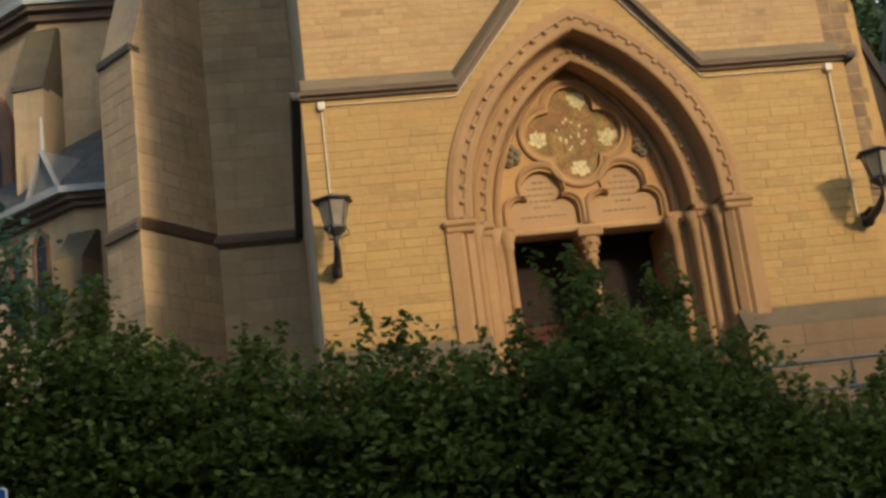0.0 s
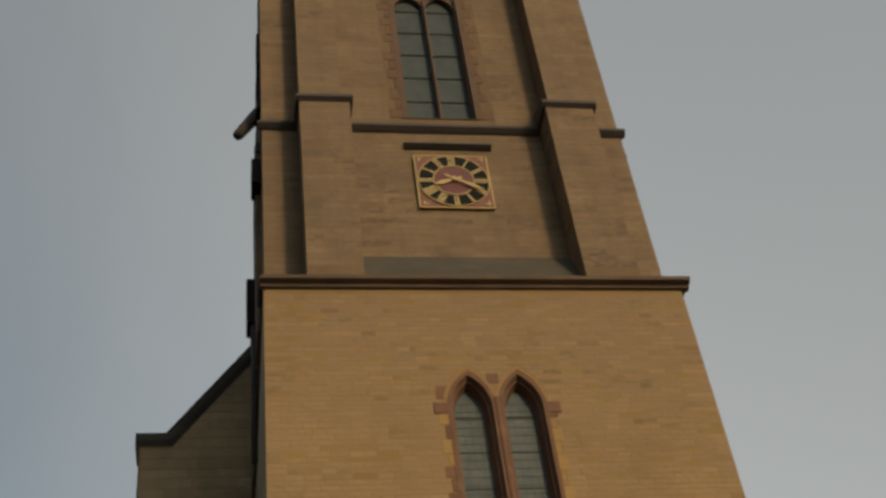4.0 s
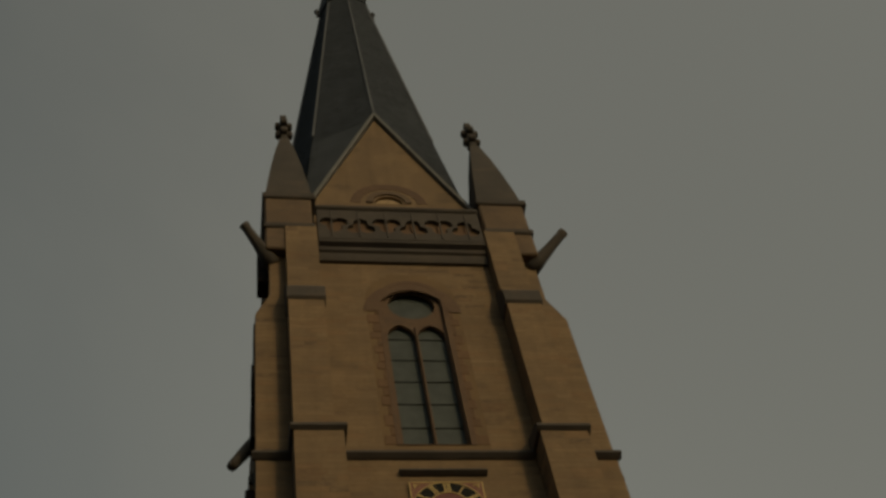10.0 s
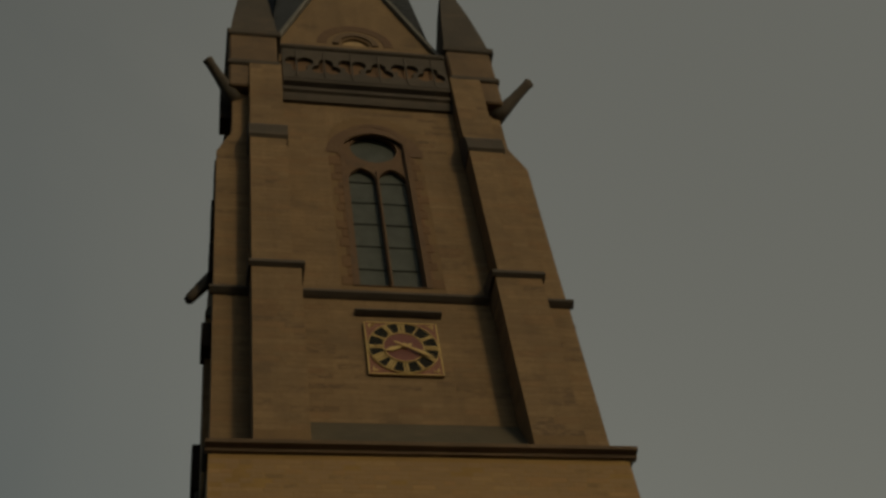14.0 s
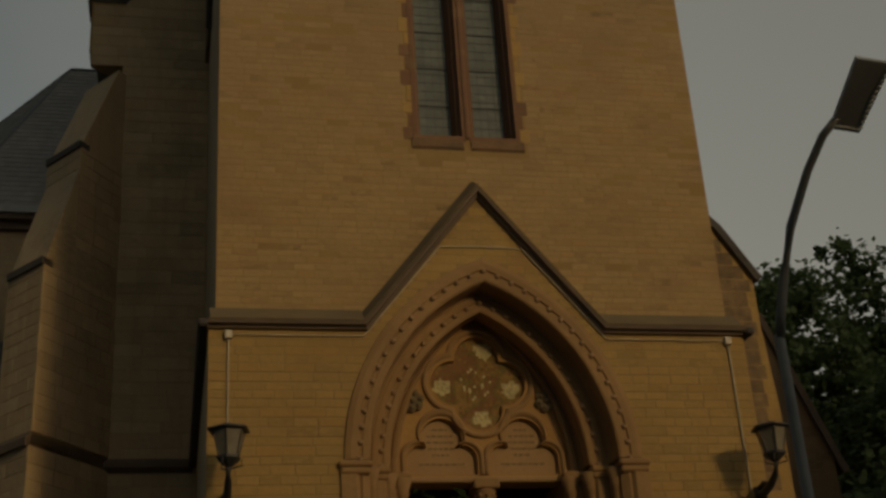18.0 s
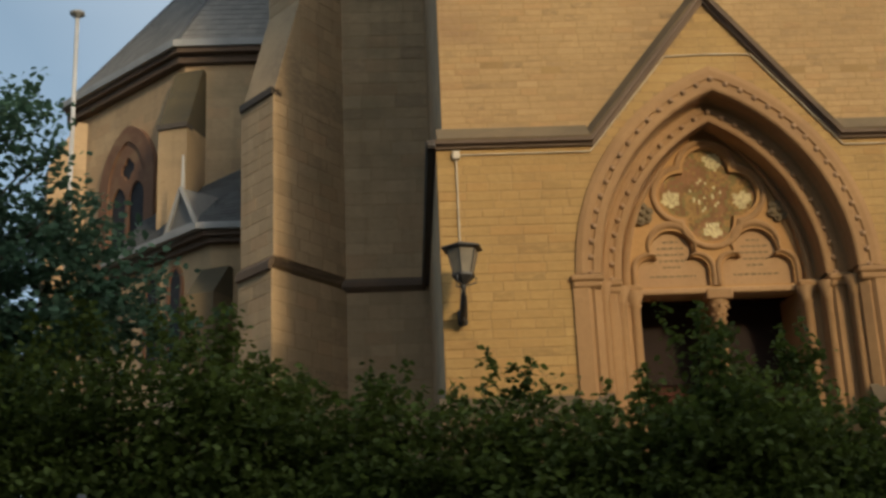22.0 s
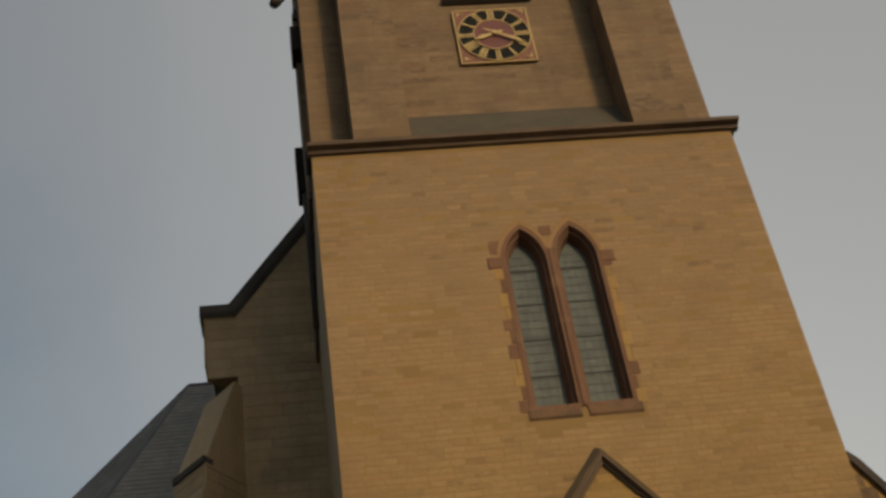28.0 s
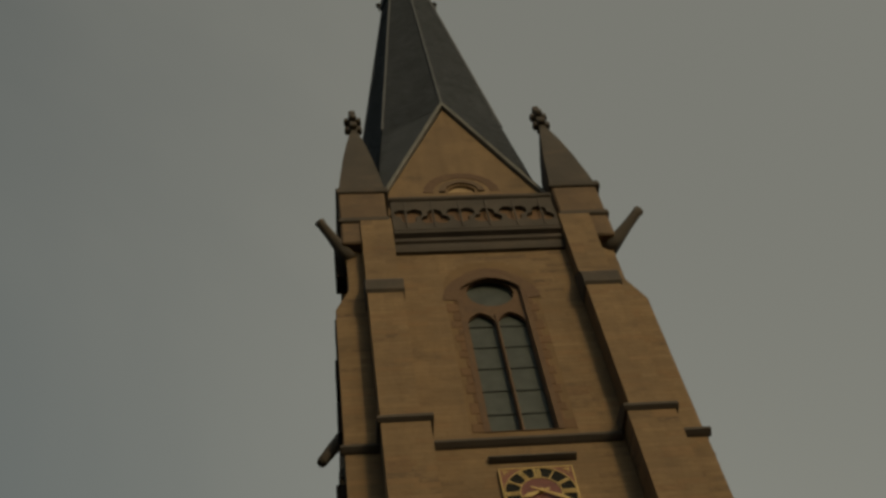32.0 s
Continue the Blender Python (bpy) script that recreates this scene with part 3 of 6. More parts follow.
def lancet(cx, a, z0=WZ0, zs=WZS, c=WC):
    return [(cx + x, z) for x, z in arch(a, c, zs, z0, 8)]


bm = bmesh.new()
plate(bm, [(-HW2, CORN + 0.02), (-KX, CORN + 0.02), (0, APEX), (KX, CORN + 0.02), (HW2, CORN + 0.02), (HW2, TOP2), (-HW2, TOP2)], [lancet(c, a) for c, a in WIN], Y2, 1.0)
part("middle_wall", bm, MORTAR, tower)
bm = bmesh.new()
box(bm, -HW2, HW2, 1.6, DEPTH - 0.05, CORN, TOP2)
box(bm, -HW2, HW2, 1.0, 1.6, APEX, TOP2)
part("middle_core", bm, STONE_GREY, tower)
for c, a in WIN:
    window = part("lancet_window", plate(bmesh.new(), lancet(c, a + 0.07, WZ0 - 0.08), [lancet(c, a - 0.01)], Y2 - 0.025, Y2 + 0.12), RED_DEEP, tower, "narrow pointed window in rust-red stone with leaded glass")
    bm = bmesh.new()
    loft(bm, [[(x, y, z) for x, z in lancet(c, w, z0)] for w, y, z0 in ((a - 0.01, Y2 - 0.02, WZ0), (a - 0.05, Y2 + 0.10, WZ0 + 0.02), (a - 0.075, Y2 + 0.10, WZ0 + 0.04), (a - 0.13, Y2 + 0.34, WZ0 + 0.06))])
    part("splayed_reveal", bm, RED_DEEP, window)
    bm = bmesh.new()
    loft(bm, [[(x, Y2 + 0.33, z) for x, z in lancet(c, a - 0.08)], [(x, Y2 + 0.37, z) for x, z in lancet(c, a - 0.08)]], True, True)
    part("pane", bm, GLASS_LEAD, window, "dull grey-green leaded glass")
    g = a - 0.12
    for k in range(1, 5):
        z = WZ0 + k * 0.82
        part("glazing_bar", box(bmesh.new(), c - g, c + g, Y2 + 0.305, Y2 + 0.327, z - 0.010, z + 0.010), CAME, window)
    bm = bmesh.new()
    for k in range(1, 4):
        box(bm, c - g + k * g / 2 - 0.004, c - g + k * g / 2 + 0.004, Y2 + 0.323, Y2 + 0.328, WZ0, WZS + 0.3)
    for k in range(1, 20):
        z = WZ0 + k * 0.19
        box(bm, c - g * 0.95, c + g * 0.95, Y2 + 0.32, Y2 + 0.328, z - 0.004, z + 0.004)
    tagged(part("lead_came", bm, CAME, window), kind="stuff")
# toothed red jamb stones, middle post, sill, imposts
for side in (-1, 1):
    z, k = WZ0 - 0.1, 0
    while z < WZS + 0.3:
        h = rng.uniform(0.24, 0.36)
        w = 0.14 if k % 2 else 0.24
        bm = bmesh.new()
        x0 = side * 0.95
        box(bm, min(x0, x0 + side * w), max(x0, x0 + side * w), Y2 - 0.010, Y2 + 0.1, z + 0.004, z + h - 0.004, 0.012)
        part("jamb_stone", bm, RED_DEEP if rng.random() < 0.3 else STONE, tower)
        z, k = z + h, k + 1
    bm = bmesh.new()
    box(bm, min(side * 0.98, side * 1.27), max(side * 0.98, side * 1.27), Y2 - 0.03, Y2 + 0.1, 15.99, 16.26, 0.015)
    part("impost_block", bm, RED_DEEP, tower)
part("apex_block", box(bmesh.new(), -0.13, 0.13, Y2 - 0.012, Y2 + 0.1, 16.72, 16.98, 0.015), RED_DEEP, tower)
bm = bmesh.new()
box(bm, -0.055, 0.055, Y2 - 0.05, Y2 + 0.05, WZ0 - 0.05, 16.4, 0.03)
part("window_post", bm, RED_DEEP, tower)
bm = bmesh.new()
for c in (-0.51, 0.51):
    prof = [(-0.02, Y2 + 0.02), (-0.02, Y2 - 0.014), (0.05, Y2 - 0.016), (0.06, Y2 + 0.02)]
    sweep(bm, [(c + x, z) for x, z in arch(0.50, WC, WZS + 0.05, None, 9)], prof)
part("head_stones", bm, RED, tower, "flush pale red arch stones")
for x0, x1 in ((-1.04, -0.08), (0.06, 1.06)):
    bm = bmesh.new()
    prof = [(Y2 + 0.36, WZ0 + 0.12), (Y2 - 0.04, WZ0 - 0.08), (Y2 - 0.035, WZ0 - 0.24), (Y2 + 0.02, WZ0 - 0.31), (Y2 + 0.36, WZ0 - 0.31)]
    loft(bm, [[(x, y, z) for y, z in prof] for x in (x0, x1)], True, True)
    part("window_sill", bm, SILL, tower, "crumbling red-brown sill")

# cornice climbing over the portal, with its sloping weathering
bm = bmesh.new()
path = [(-HW - 0.16, CORN), (-KX, CORN), (0, APEX), (KX, CORN), (HW + 0.16, CORN)]
sweep(bm, path, [(-0.08, 0.02), (-0.08, -0.06), (-0.03, -0.08), (-0.02, -0.15), (0.035, -0.16), (0.05, -0.10), (0.07, 0.02)])
part("cornice", bm, LEDGE, tower, "dark sooty cornice rising to a gable over the portal")
bm = bmesh.new()
sweep(bm, [(-HW, CORN), (-KX, CORN), (0, APEX), (KX, CORN), (HW, CORN)], [(0.05, 0.02), (0.05, -0.13), (0.07, -0.14), (0.23, Y2 - 0.03), (0.23, Y2 + 0.05), (0.06, Y2 + 0.05)])
part("weathering", bm, SLOPE_STONE, tower, "grey lichen-stained sloping ledge")
for s in (-1, 1):
    x0, x1 = sorted((s * (HW - 0.02), s * (KX + 0.02)))
    prof = [(0.02, CORN + 0.05), (-0.125, CORN + 0.055), (-0.135, CORN + 0.075), (Y2 - 0.035, CORN + 0.40), (Y2 + 0.02, CORN + 0.40)]
    part("level_weathering", loft(bmesh.new(), [[(x, y, z) for y, z in prof] for x in (x0, x1)], True, True), SLOPE_STONE, tower)
for s in (-1, 1):
    bm = bmesh.new()
    x0, x1 = sorted((s * HW, s * (HW + 0.17)))
    box(bm, x0, x1, -0.17, DEPTH, CORN - 0.08, CORN + 0.05, 0.03)
    part("side_cornice", bm, SOOT, tower)
# plinth
for s in (-1, 1):
    bm = bmesh.new()
    x0, x1 = sorted((s * (HW + 0.10), s * 2.0))
    prof = [(0.01, GZ), (-0.24, GZ), (-0.24, 4.45), (-0.20, 4.52), (0.01, 4.80)]
    loft(bm, [[(x, y, z) for y, z in prof] for x in (x0, x1)], True, True)
    part("plinth", bm, PLINTH_MOSS, tower, "brown stained plinth with a sloping top")
    x0, x1 = sorted((s * (HW + 0.10), s * (HW - 0.02)))
    part("side_plinth", box(bmesh.new(), x0, x1, 0.02, DEPTH, GZ, 4.5), STONE_GREY, tower)

# string course between second and third stage
bm = bmesh.new()
prof = [(Y2 + 0.05, TOP2 - 0.10), (Y2 - 0.08, TOP2 - 0.09), (Y2 - 0.11, TOP2 - 0.03), (Y2 - 0.25, TOP2 + 0.0), (Y2 - 0.27, TOP2 + 0.08), (Y2 + 0.05, TOP2 + 0.20)]
e = 0.22
loft(bm, [[(x, y, z) for y, z in prof] for x in (-HW2 - e + 0.14, HW2 + e - 0.06)], True, True)
part("string_course", bm, LEDGE, tower, "dark projecting string course")
for s in (-1, 1):
    x0, x1 = sorted((s * (HW2 - 0.1), s * (HW2 + 0.12)))
    part("side_string_course", box(bmesh.new(), x0, x1, 0.25, DEPTH if s > 0 else 0.9, TOP2 - 0.12, TOP2 + 0.1, 0.04), SOOT, tower)

# third and fourth stages: the same dressing on each face


def on_face(k):
    """Maps (along the face, outwards, up) to the world for the faces front, right, back, left."""
    if k == 0:
        return lambda u, o, z: (u, Y3 - o, z)
    inset = lambda z: 0.42 * min(1.0, max(0.0, z - 31.0))
    if k == 1:
        return lambda u, o, z: (HW3 - inset(z) - (0.0 if z < TOP3 + 0.2 else 0.05) + o * (0.45 if z < TOP3 + 0.2 else 0.37), AY + u * 0.98, z)
    if k == 2:
        return lambda u, o, z: (-u, 2 * AY - Y3 + o * 0.45, z)
    return lambda u, o, z: (-HW3 + inset(z) - o * (0.17 if z < TOP3 + 0.2 else 0.03), AY - u * 0.98, z)


def face_part(name, bm, material, k, label="", owner=None, smooth=False):
    f = on_face(k)
    for v in bm.verts:
        v.co = Vector(f(v.co.x, -v.co.y, v.co.z))
    return part(name, bm, material, owner or tower, label, smooth)


def gable_part(name, bm, *rest):
    """The gables stand half a metre behind the parapet."""
    for v in bm.verts:
        v.co = Vector((v.co.x * 1.026, v.co.y + 0.5, 1.4 + (v.co.z - 1.4) * 1.030))
    return face_part(name, bm, *rest)


bm = bmesh.new()
box(bm, -HW3, HW3, Y3, 2 * AY - Y3, TOP2, TOP3)
part("clock_stage_wall", bm, MORTAR_HI, tower)
BW, BZ0 = 0.88, 25.5
BZS, BC = 31.75, 0.06
bell = arch(BW, BC, BZS, BZ0, 10)
for k in range(4):
    bm = bmesh.new()
    e = 0.003 if k % 2 else 0.0
    hw, hn = HW3 - e, HW3 - 0.42 - e
    plate(bm, [(-hw, TOP3), (hw, TOP3), (hw, 31.0), (hn, 32.0), (hn, 36.0), (-hn, 36.0), (-hn, 32.0), (-hw, 31.0)], [bell], 0.05, 0.75)
    face_part("belfry_wall", bm, MORTAR_HI, k)
    # bell opening with two lights and a roundel
    surround = face_part("bell_opening", plate(bmesh.new(), arch(BW + 0.13, BC, BZS, BZ0 - 0.02, 10), [arch(BW - 0.02, BC, BZS, BZ0, 10)], 0.02, 0.3), BELFRY_RED, k, "tall two-light opening framed in worn red stone")
    bm = bmesh.new()
    la = [(-0.43 + x, z) for x, z in arch(0.385, 0.2, 30.2, BZ0 + 0.05, 7)]
    lb = [(-x, z) for x, z in la[::-1]]
    plate(bm, arch(BW, BC, BZS, BZ0, 10), [la, lb, [(0.68 * math.cos(t), 31.72 + 0.68 * math.sin(t)) for t in [math.tau * q / 20 for q in range(20)]]], 0.15, 0.27)
    face_part("tracery", bm, BELFRY_RED, k, "", surround)
    bm = bmesh.new()
    box(bm, -0.038, 0.038, 0.09, 0.22, BZ0, 30.6, 0.025)
    face_part("mullion", bm, BELFRY_RED, k, "", surround)
    bm = bmesh.new()
    loft(bm, [[(x, 0.32, z) for x, z in bell], [(x, 0.36, z) for x, z in bell]], True, True)
    face_part("pane", bm, BELL_GLASS, k, "dark grey weathered boarding", surround)
    bm = bmesh.new()
    loft(bm, [[(x, y, z) for x, z in arch(r_, BC, BZS - 0.5, BZS - 0.5, 10)] for r_, y in ((BW + 0.54, 0.06), (BW + 0.52, 0.03), (BW + 0.14, 0.015), (BW + 0.12, 0.06))])
    face_part("hood_band", bm, BELFRY_RED, k, "broad dull red arch band", surround)
    for q in range(1, 6):
        face_part("cross_bar", box(bmesh.new(), -BW, BW, 0.285, 0.316, BZ0 + q * 0.95 - 0.018, BZ0 + q * 0.95 + 0.018), BELL_BAR, k, "", surround)
    for s in (-1, 1):
        z, q = BZ0, 0
        while z < BZS + 1.2:
            h = rng.uniform(0.3, 0.45)
            bm = bmesh.new()
            xin = arch_half(BW + 0.11, BC, BZS, z + h)
            w = rng.uniform(0.08, 0.22) + (0.0 if q % 2 else 0.14)
            if z + h < BZS - 0.3:
                x0, x1 = sorted((s * xin, s * (xin + w)))
                box(bm, x0, x1, 0.036, 0.2, z + 0.004, z + h - 0.004, 0.01)
                face_part("jamb_stone", bm, STONE_RUST, k, "", surround)
            else:
                bm.free()
            z, q = z + h, q + 1
    # buttresses, stepped back as they rise
    for s in (-1, 1):
        xa, xb = sorted((s * 3.60, s * 2.40))
        bm = bmesh.new()
        box(bm, xa, xb, -0.80, 0.02, TOP2 + 0.1, TOP3 + 0.1)
        buttress = face_part("buttress", bm, MORTAR_HI, k, "stepped sandstone buttress with sooty ledges")
        bm = bmesh.new()
        prof = [(0.0, TOP3 + 0.55), (-0.55, TOP3 + 0.38), (-0.90, TOP3 + 0.18), (-0.92, TOP3 + 0.06), (-0.82, TOP3 + 0.0), (0.0, TOP3)]
        loft(bm, [[(x, y, z) for y, z in prof] for x in (xa - 0.08, xb + 0.08)], True, True)
        face_part("ledge", bm, SOOT, k, "", buttress)
        xa2, xb2 = sorted((s * 3.58, s * 2.58))
        bm = bmesh.new()
        box(bm, xa2, xb2, -0.60, 0.03, TOP3 + 0.3, 30.9)
        face_part("upper_shaft", bm, MORTAR_HI, k, "", buttress)
        bm = bmesh.new()
        prof = [(0.0, 32.1), (-0.30, 31.95), (-0.62, 31.5), (-0.66, 31.4), (-0.68, 30.92), (-0.6, 30.84), (0.0, 30.8)]
        loft(bm, [[(x, y, z) for y, z in prof] for x in (xa2 - 0.04, xb2 + 0.04)], True, True)
        face_part("upper_ledge", bm, SOOT, k, "", buttress)
        bm = bmesh.new()
        box(bm, xa2 + 0.02, xb2 - 0.02, -0.36, 0.03, 31.2, 35.2)
        face_part("top_shaft", bm, MORTAR_HI, k, "", buttress)
        # stones on the fronts of the shafts
        spans = []
        for a, b, z0, z1, o in ((xa, xb, TOP2 + 0.45, TOP3, 0.80), (xa2, xb2, TOP3 + 0.42, 30.8, 0.60), (xa2 + 0.02, xb2 - 0.02, 31.6, 35.15, 0.36)):
            spans = []
            for c0, c1 in courses(z0, z1, 0.18, rng):
                spans += [(u0, u1, c0, c1) for u0, u1 in course_stones(a, b, rng, 0.35, 0.8)]
            f = on_face(k)
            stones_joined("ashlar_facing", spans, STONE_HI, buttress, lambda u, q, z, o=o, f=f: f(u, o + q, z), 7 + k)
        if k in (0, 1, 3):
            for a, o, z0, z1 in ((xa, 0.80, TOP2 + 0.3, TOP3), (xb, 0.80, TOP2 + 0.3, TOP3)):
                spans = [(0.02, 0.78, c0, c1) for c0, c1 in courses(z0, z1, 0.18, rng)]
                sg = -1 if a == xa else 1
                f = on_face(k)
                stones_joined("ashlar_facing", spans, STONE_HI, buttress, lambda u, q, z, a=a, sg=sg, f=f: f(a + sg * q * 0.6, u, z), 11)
    # foot slope between the buttresses, string, hood over the clock
    bm = bmesh.new()
    for x0, x1 in ((-2.4, 2.4), (-HW3, -3.6), (3.6, HW3)):
        prof = [(0.0, 20.75), (-0.62, TOP2 + 0.2), (-0.62, TOP2), (0.0, TOP2)]
        if abs(x0) > 2.5 or abs(x1) > 2.5:
            prof = [(0.0, 20.2), (-0.5, TOP2 + 0.15), (-0.5, TOP2), (0.0, TOP2)]
        loft(bm, [[(x, y, z) for y, z in prof] for x in (x0, x1)], True, True)
    face_part("foot_slope", bm, FOOT, k, "grey weathered slope at the foot of the clock stage")
    bm = bmesh.new()
    for x0, x1 in ((-2.34, 2.34), (-HW3 - 0.1, -3.62), (3.62, HW3 + 0.1)):
        prof = [(0.0, TOP3 + 0.16), (-0.16, TOP3 + 0.02), (-0.18, TOP3 - 0.08), (-0.06, TOP3 - 0.16), (0.0, TOP3 - 0.18)]
        loft(bm, [[(x, y, z) for y, z in prof] for x in (x0, x1)], True, True)
    face_part("upper_string", bm, SOOT, k)
    # cornice mouldings and the pierced parapet
    bm = bmesh.new()
    prof = [(0.06, 33.72), (-0.06, 33.72), (-0.10, 33.86), (-0.12, 34.06), (-0.20, 34.10), (-0.22, 34.22), (-0.14, 34.28), (-0.14, 34.36), (-0.30, 34.42), (-0.32, 34.54), (-0.20, 34.62), (0.06, 34.62)]
    loft(bm, [[(x, y, z) for y, z in prof] for x in (-2.56, 2.56)], True, True)
    face_part("top_cornice", bm, SOOT, k, "dark moulded cornice under the parapet")
    holes = []
    for q in range(6):
        cx = -2.05 + q * 0.82
        holes.append(foils(cx, 35.38 - (0.08 if q % 2 else -0.08), 3, 0.235, 0.245, math.pi / 2 if q % 2 else -math.pi / 2, 6))
    bm = bmesh.new()
    plate(bm, [(-2.56, 34.6), (2.56, 34.6), (2.56, 36.34), (-2.56, 36.34)], holes, -0.30, -0.18)
    parapet = face_part("parapet", bm, SOOT, k, "blind trefoil parapet of dark stone")
    face_part("back_panel", box(bmesh.new(), -2.56, 2.56, -0.17, -0.06, 34.58, 36.33), STONE_RUST, k, "", parapet)
    bm = bmesh.new()
    box(bm, -2.6, 2.6, -0.38, -0.02, 36.3, 36.5, 0.05)
    face_part("coping", bm, SOOT, k, "", parapet)
    for x in range(-2, 4):
        face_part("baluster", box(bmesh.new(), x * 0.85 - 0.46, x * 0.85 - 0.40, -0.33, -0.29, 34.7, 36.25, 0.012), SOOT, k, "", parapet)
    # gable
    bm = bmesh.new()
    half = [(math.cos(t) * 0.45, 37.3 + math.sin(t) * 0.45) for t in [math.pi * q / 10 for q in range(11)]]
    plate(bm, [(-2.72, 36.0), (2.72, 36.0), (2.72, 36.6), (0, 43.3), (-2.72, 36.6)], [[(x, z) for x, z in half[::-1]]], 0.12, 0.5)
    gable = gable_part("gable", bm, STONE_HI, k, "steep sandstone gable before the spire")
    bm = bmesh.new()
    sweep(bm, [(x * 1.3, 37.3 + (z - 37.3) * 1.3) for x, z in half[::-1]], [(-0.04, 0.13), (-0.04, 0.06), (0.16, 0.06), (0.16, 0.13)])
    gable_part("inner_arch", bm, LEDGE, k, "", gable)
    bm = bmesh.new()
    sweep(bm, [(x * 2.15, 37.3 + (z - 37.3) * 2.15) for x, z in half[::-1]], [(-0.04, 0.13), (-0.03, 0.105), (0.28, 0.105), (0.30, 0.13)])
    gable_part("relieving_arch", bm, BELFRY_RED, k, "broad sooty relieving arch", gable)
    bm = bmesh.new()
    loft(bm, [[(x, 0.22, z) for x, z in half], [(x, 0.26, z) for x, z in half]], True, True)
    gable_part("gable_opening", bm, STONE_GREY, k, "", gable)
    bm = bmesh.new()
    for s in (-1, 1):
        sweep(bm, [(s * 2.82, 36.45), (0, 43.62)] if s < 0 else [(0, 43.62), (2.82, 36.45)], [(-0.05, 0.5), (-0.05, -0.02), (0.06, -0.03), (0.06, 0.5)])
    gable_part("gable_coping", bm, ZINC, k, "dull zinc edge", gable)
    # ridge roof running back from the gable into the spire
    bm = bmesh.new()
    rings = [[(-2.75, y, 36.4), (0, y, 43.45), (2.75, y, 36.4)] for y in (0.3, 3.6)]
    loft(bm, rings, True, True)
    gable_part("gable_roof", bm, SLATE, k, "", gable)
    # stones of the two stages
    spans = []
    f = on_face(k)
    for c0, c1 in courses(TOP2 + 0.9, TOP3 - 0.1, 0.17, rng):
        spans += [(u0, u1, max(c0, 20.76), c1) for u0, u1 in course_stones(-2.4, 2.4, rng) if c1 > 20.85]
        for a, b in ((-HW3, -3.6), (3.6, HW3)):
            spans += [(u0, u1, c0, c1) for u0, u1 in course_stones(a, b, rng)]
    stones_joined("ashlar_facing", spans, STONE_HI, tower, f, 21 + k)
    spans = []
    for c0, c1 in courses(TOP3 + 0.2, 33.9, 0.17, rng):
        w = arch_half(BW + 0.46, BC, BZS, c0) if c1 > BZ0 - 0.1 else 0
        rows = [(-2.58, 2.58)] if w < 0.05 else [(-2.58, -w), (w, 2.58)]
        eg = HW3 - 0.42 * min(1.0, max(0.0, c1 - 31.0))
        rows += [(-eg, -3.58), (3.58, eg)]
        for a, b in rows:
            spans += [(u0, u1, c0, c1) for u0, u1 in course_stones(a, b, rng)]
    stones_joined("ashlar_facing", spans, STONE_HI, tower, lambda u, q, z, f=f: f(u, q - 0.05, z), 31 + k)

bm = bmesh.new()
box(bm, -HW3 + 0.7, HW3 - 0.7, Y3 + 0.7, 2 * AY - Y3 - 0.7, TOP3, 36.2)
part("belfry_core", bm, DARK, tower)
# corner pinnacles with crocketed finials
for sx in (-1, 1):
    for sy in (-1, 1):
        cx, cy = sx * 3.43 + 0.03, AY + sy * 3.92
        bm = bmesh.new()
        fr = 0.06 if sy < 0 else 0.0
        box(bm, cx - 0.76, cx + 0.70, cy - 0.76 - fr, cy + 0.76, 34.0, 37.05, 0.05)
        pin = part("pinnacle", bm, PINNACLE, tower, "square corner pinnacle with a stone spirelet")
        bm = bmesh.new()
        sq = lambda r: [(cx - r, cy - r), (cx + r, cy - r), (cx + r, cy + r), (cx - r, cy + r)]
        box(bm, cx - 0.82, cx + 0.76, cy - 0.84 - fr, cy + 0.82, 35.12, 35.36, 0.04)
        part("base_ledge", bm, SOOT, pin)
        bm = bmesh.new()
        box(bm, cx - 0.84, cx + 0.84, cy - 0.84 - fr, cy + 0.84, 36.9, 37.2, 0.04)
        part("top_ledge", bm, SOOT, pin)
        bm = bmesh.new()
        loft(bm, [[(x, y, z) for x, y in sq(r)] for r, z in ((0.76, 37.0), (0.67, 38.1), (0.51, 39.7), (0.34, 41.1), (0.15, 42.4))], True, True)
        part("spirelet", bm, SOOT, pin)
        bm = bmesh.new()
        box(bm, cx - 0.12, cx + 0.12, cy - 0.12, cy + 0.12, 42.1, 44.3, 0.03)
        for z in (42.75, 43.42):
            box(bm, cx - 0.31, cx + 0.31, cy - 0.13, cy + 0.13, z, z + 0.28, 0.05)
            box(bm, cx - 0.13, cx + 0.13, cy - 0.31, cy + 0.31, z, z + 0.28, 0.05)
        part("finial", bm, SOOT, pin)
# gargoyles at the corners
for sx in (-1, 1):
    a, b = Vector((sx * 3.9, Y3 + 0.2, 33.75)), Vector((sx * (5.1 if sx > 0 else 4.8), 0.45, 34.98 if sx > 0 else 34.9))
    bm = bmesh.new()
    tube(bm, [a, a.lerp(b, 0.3), a.lerp(b, 0.6), a.lerp(b, 0.9), b], [0.27, 0.22, 0.17, 0.15, 0.17], 8)
    part("gargoyle", bm, SOOT, tower, "long stone rainwater spout", smooth=True)
bm = bmesh.new()
tube(bm, [(-HW3 + 0.1, 2.2, 27.1), (-HW3 - 0.25, 1.95, 26.3), (-HW3 - 0.56, 1.7, 25.5)], [0.2, 0.16, 0.13], 8)
part("gargoyle", bm, SOOT, tower, "", smooth=True)
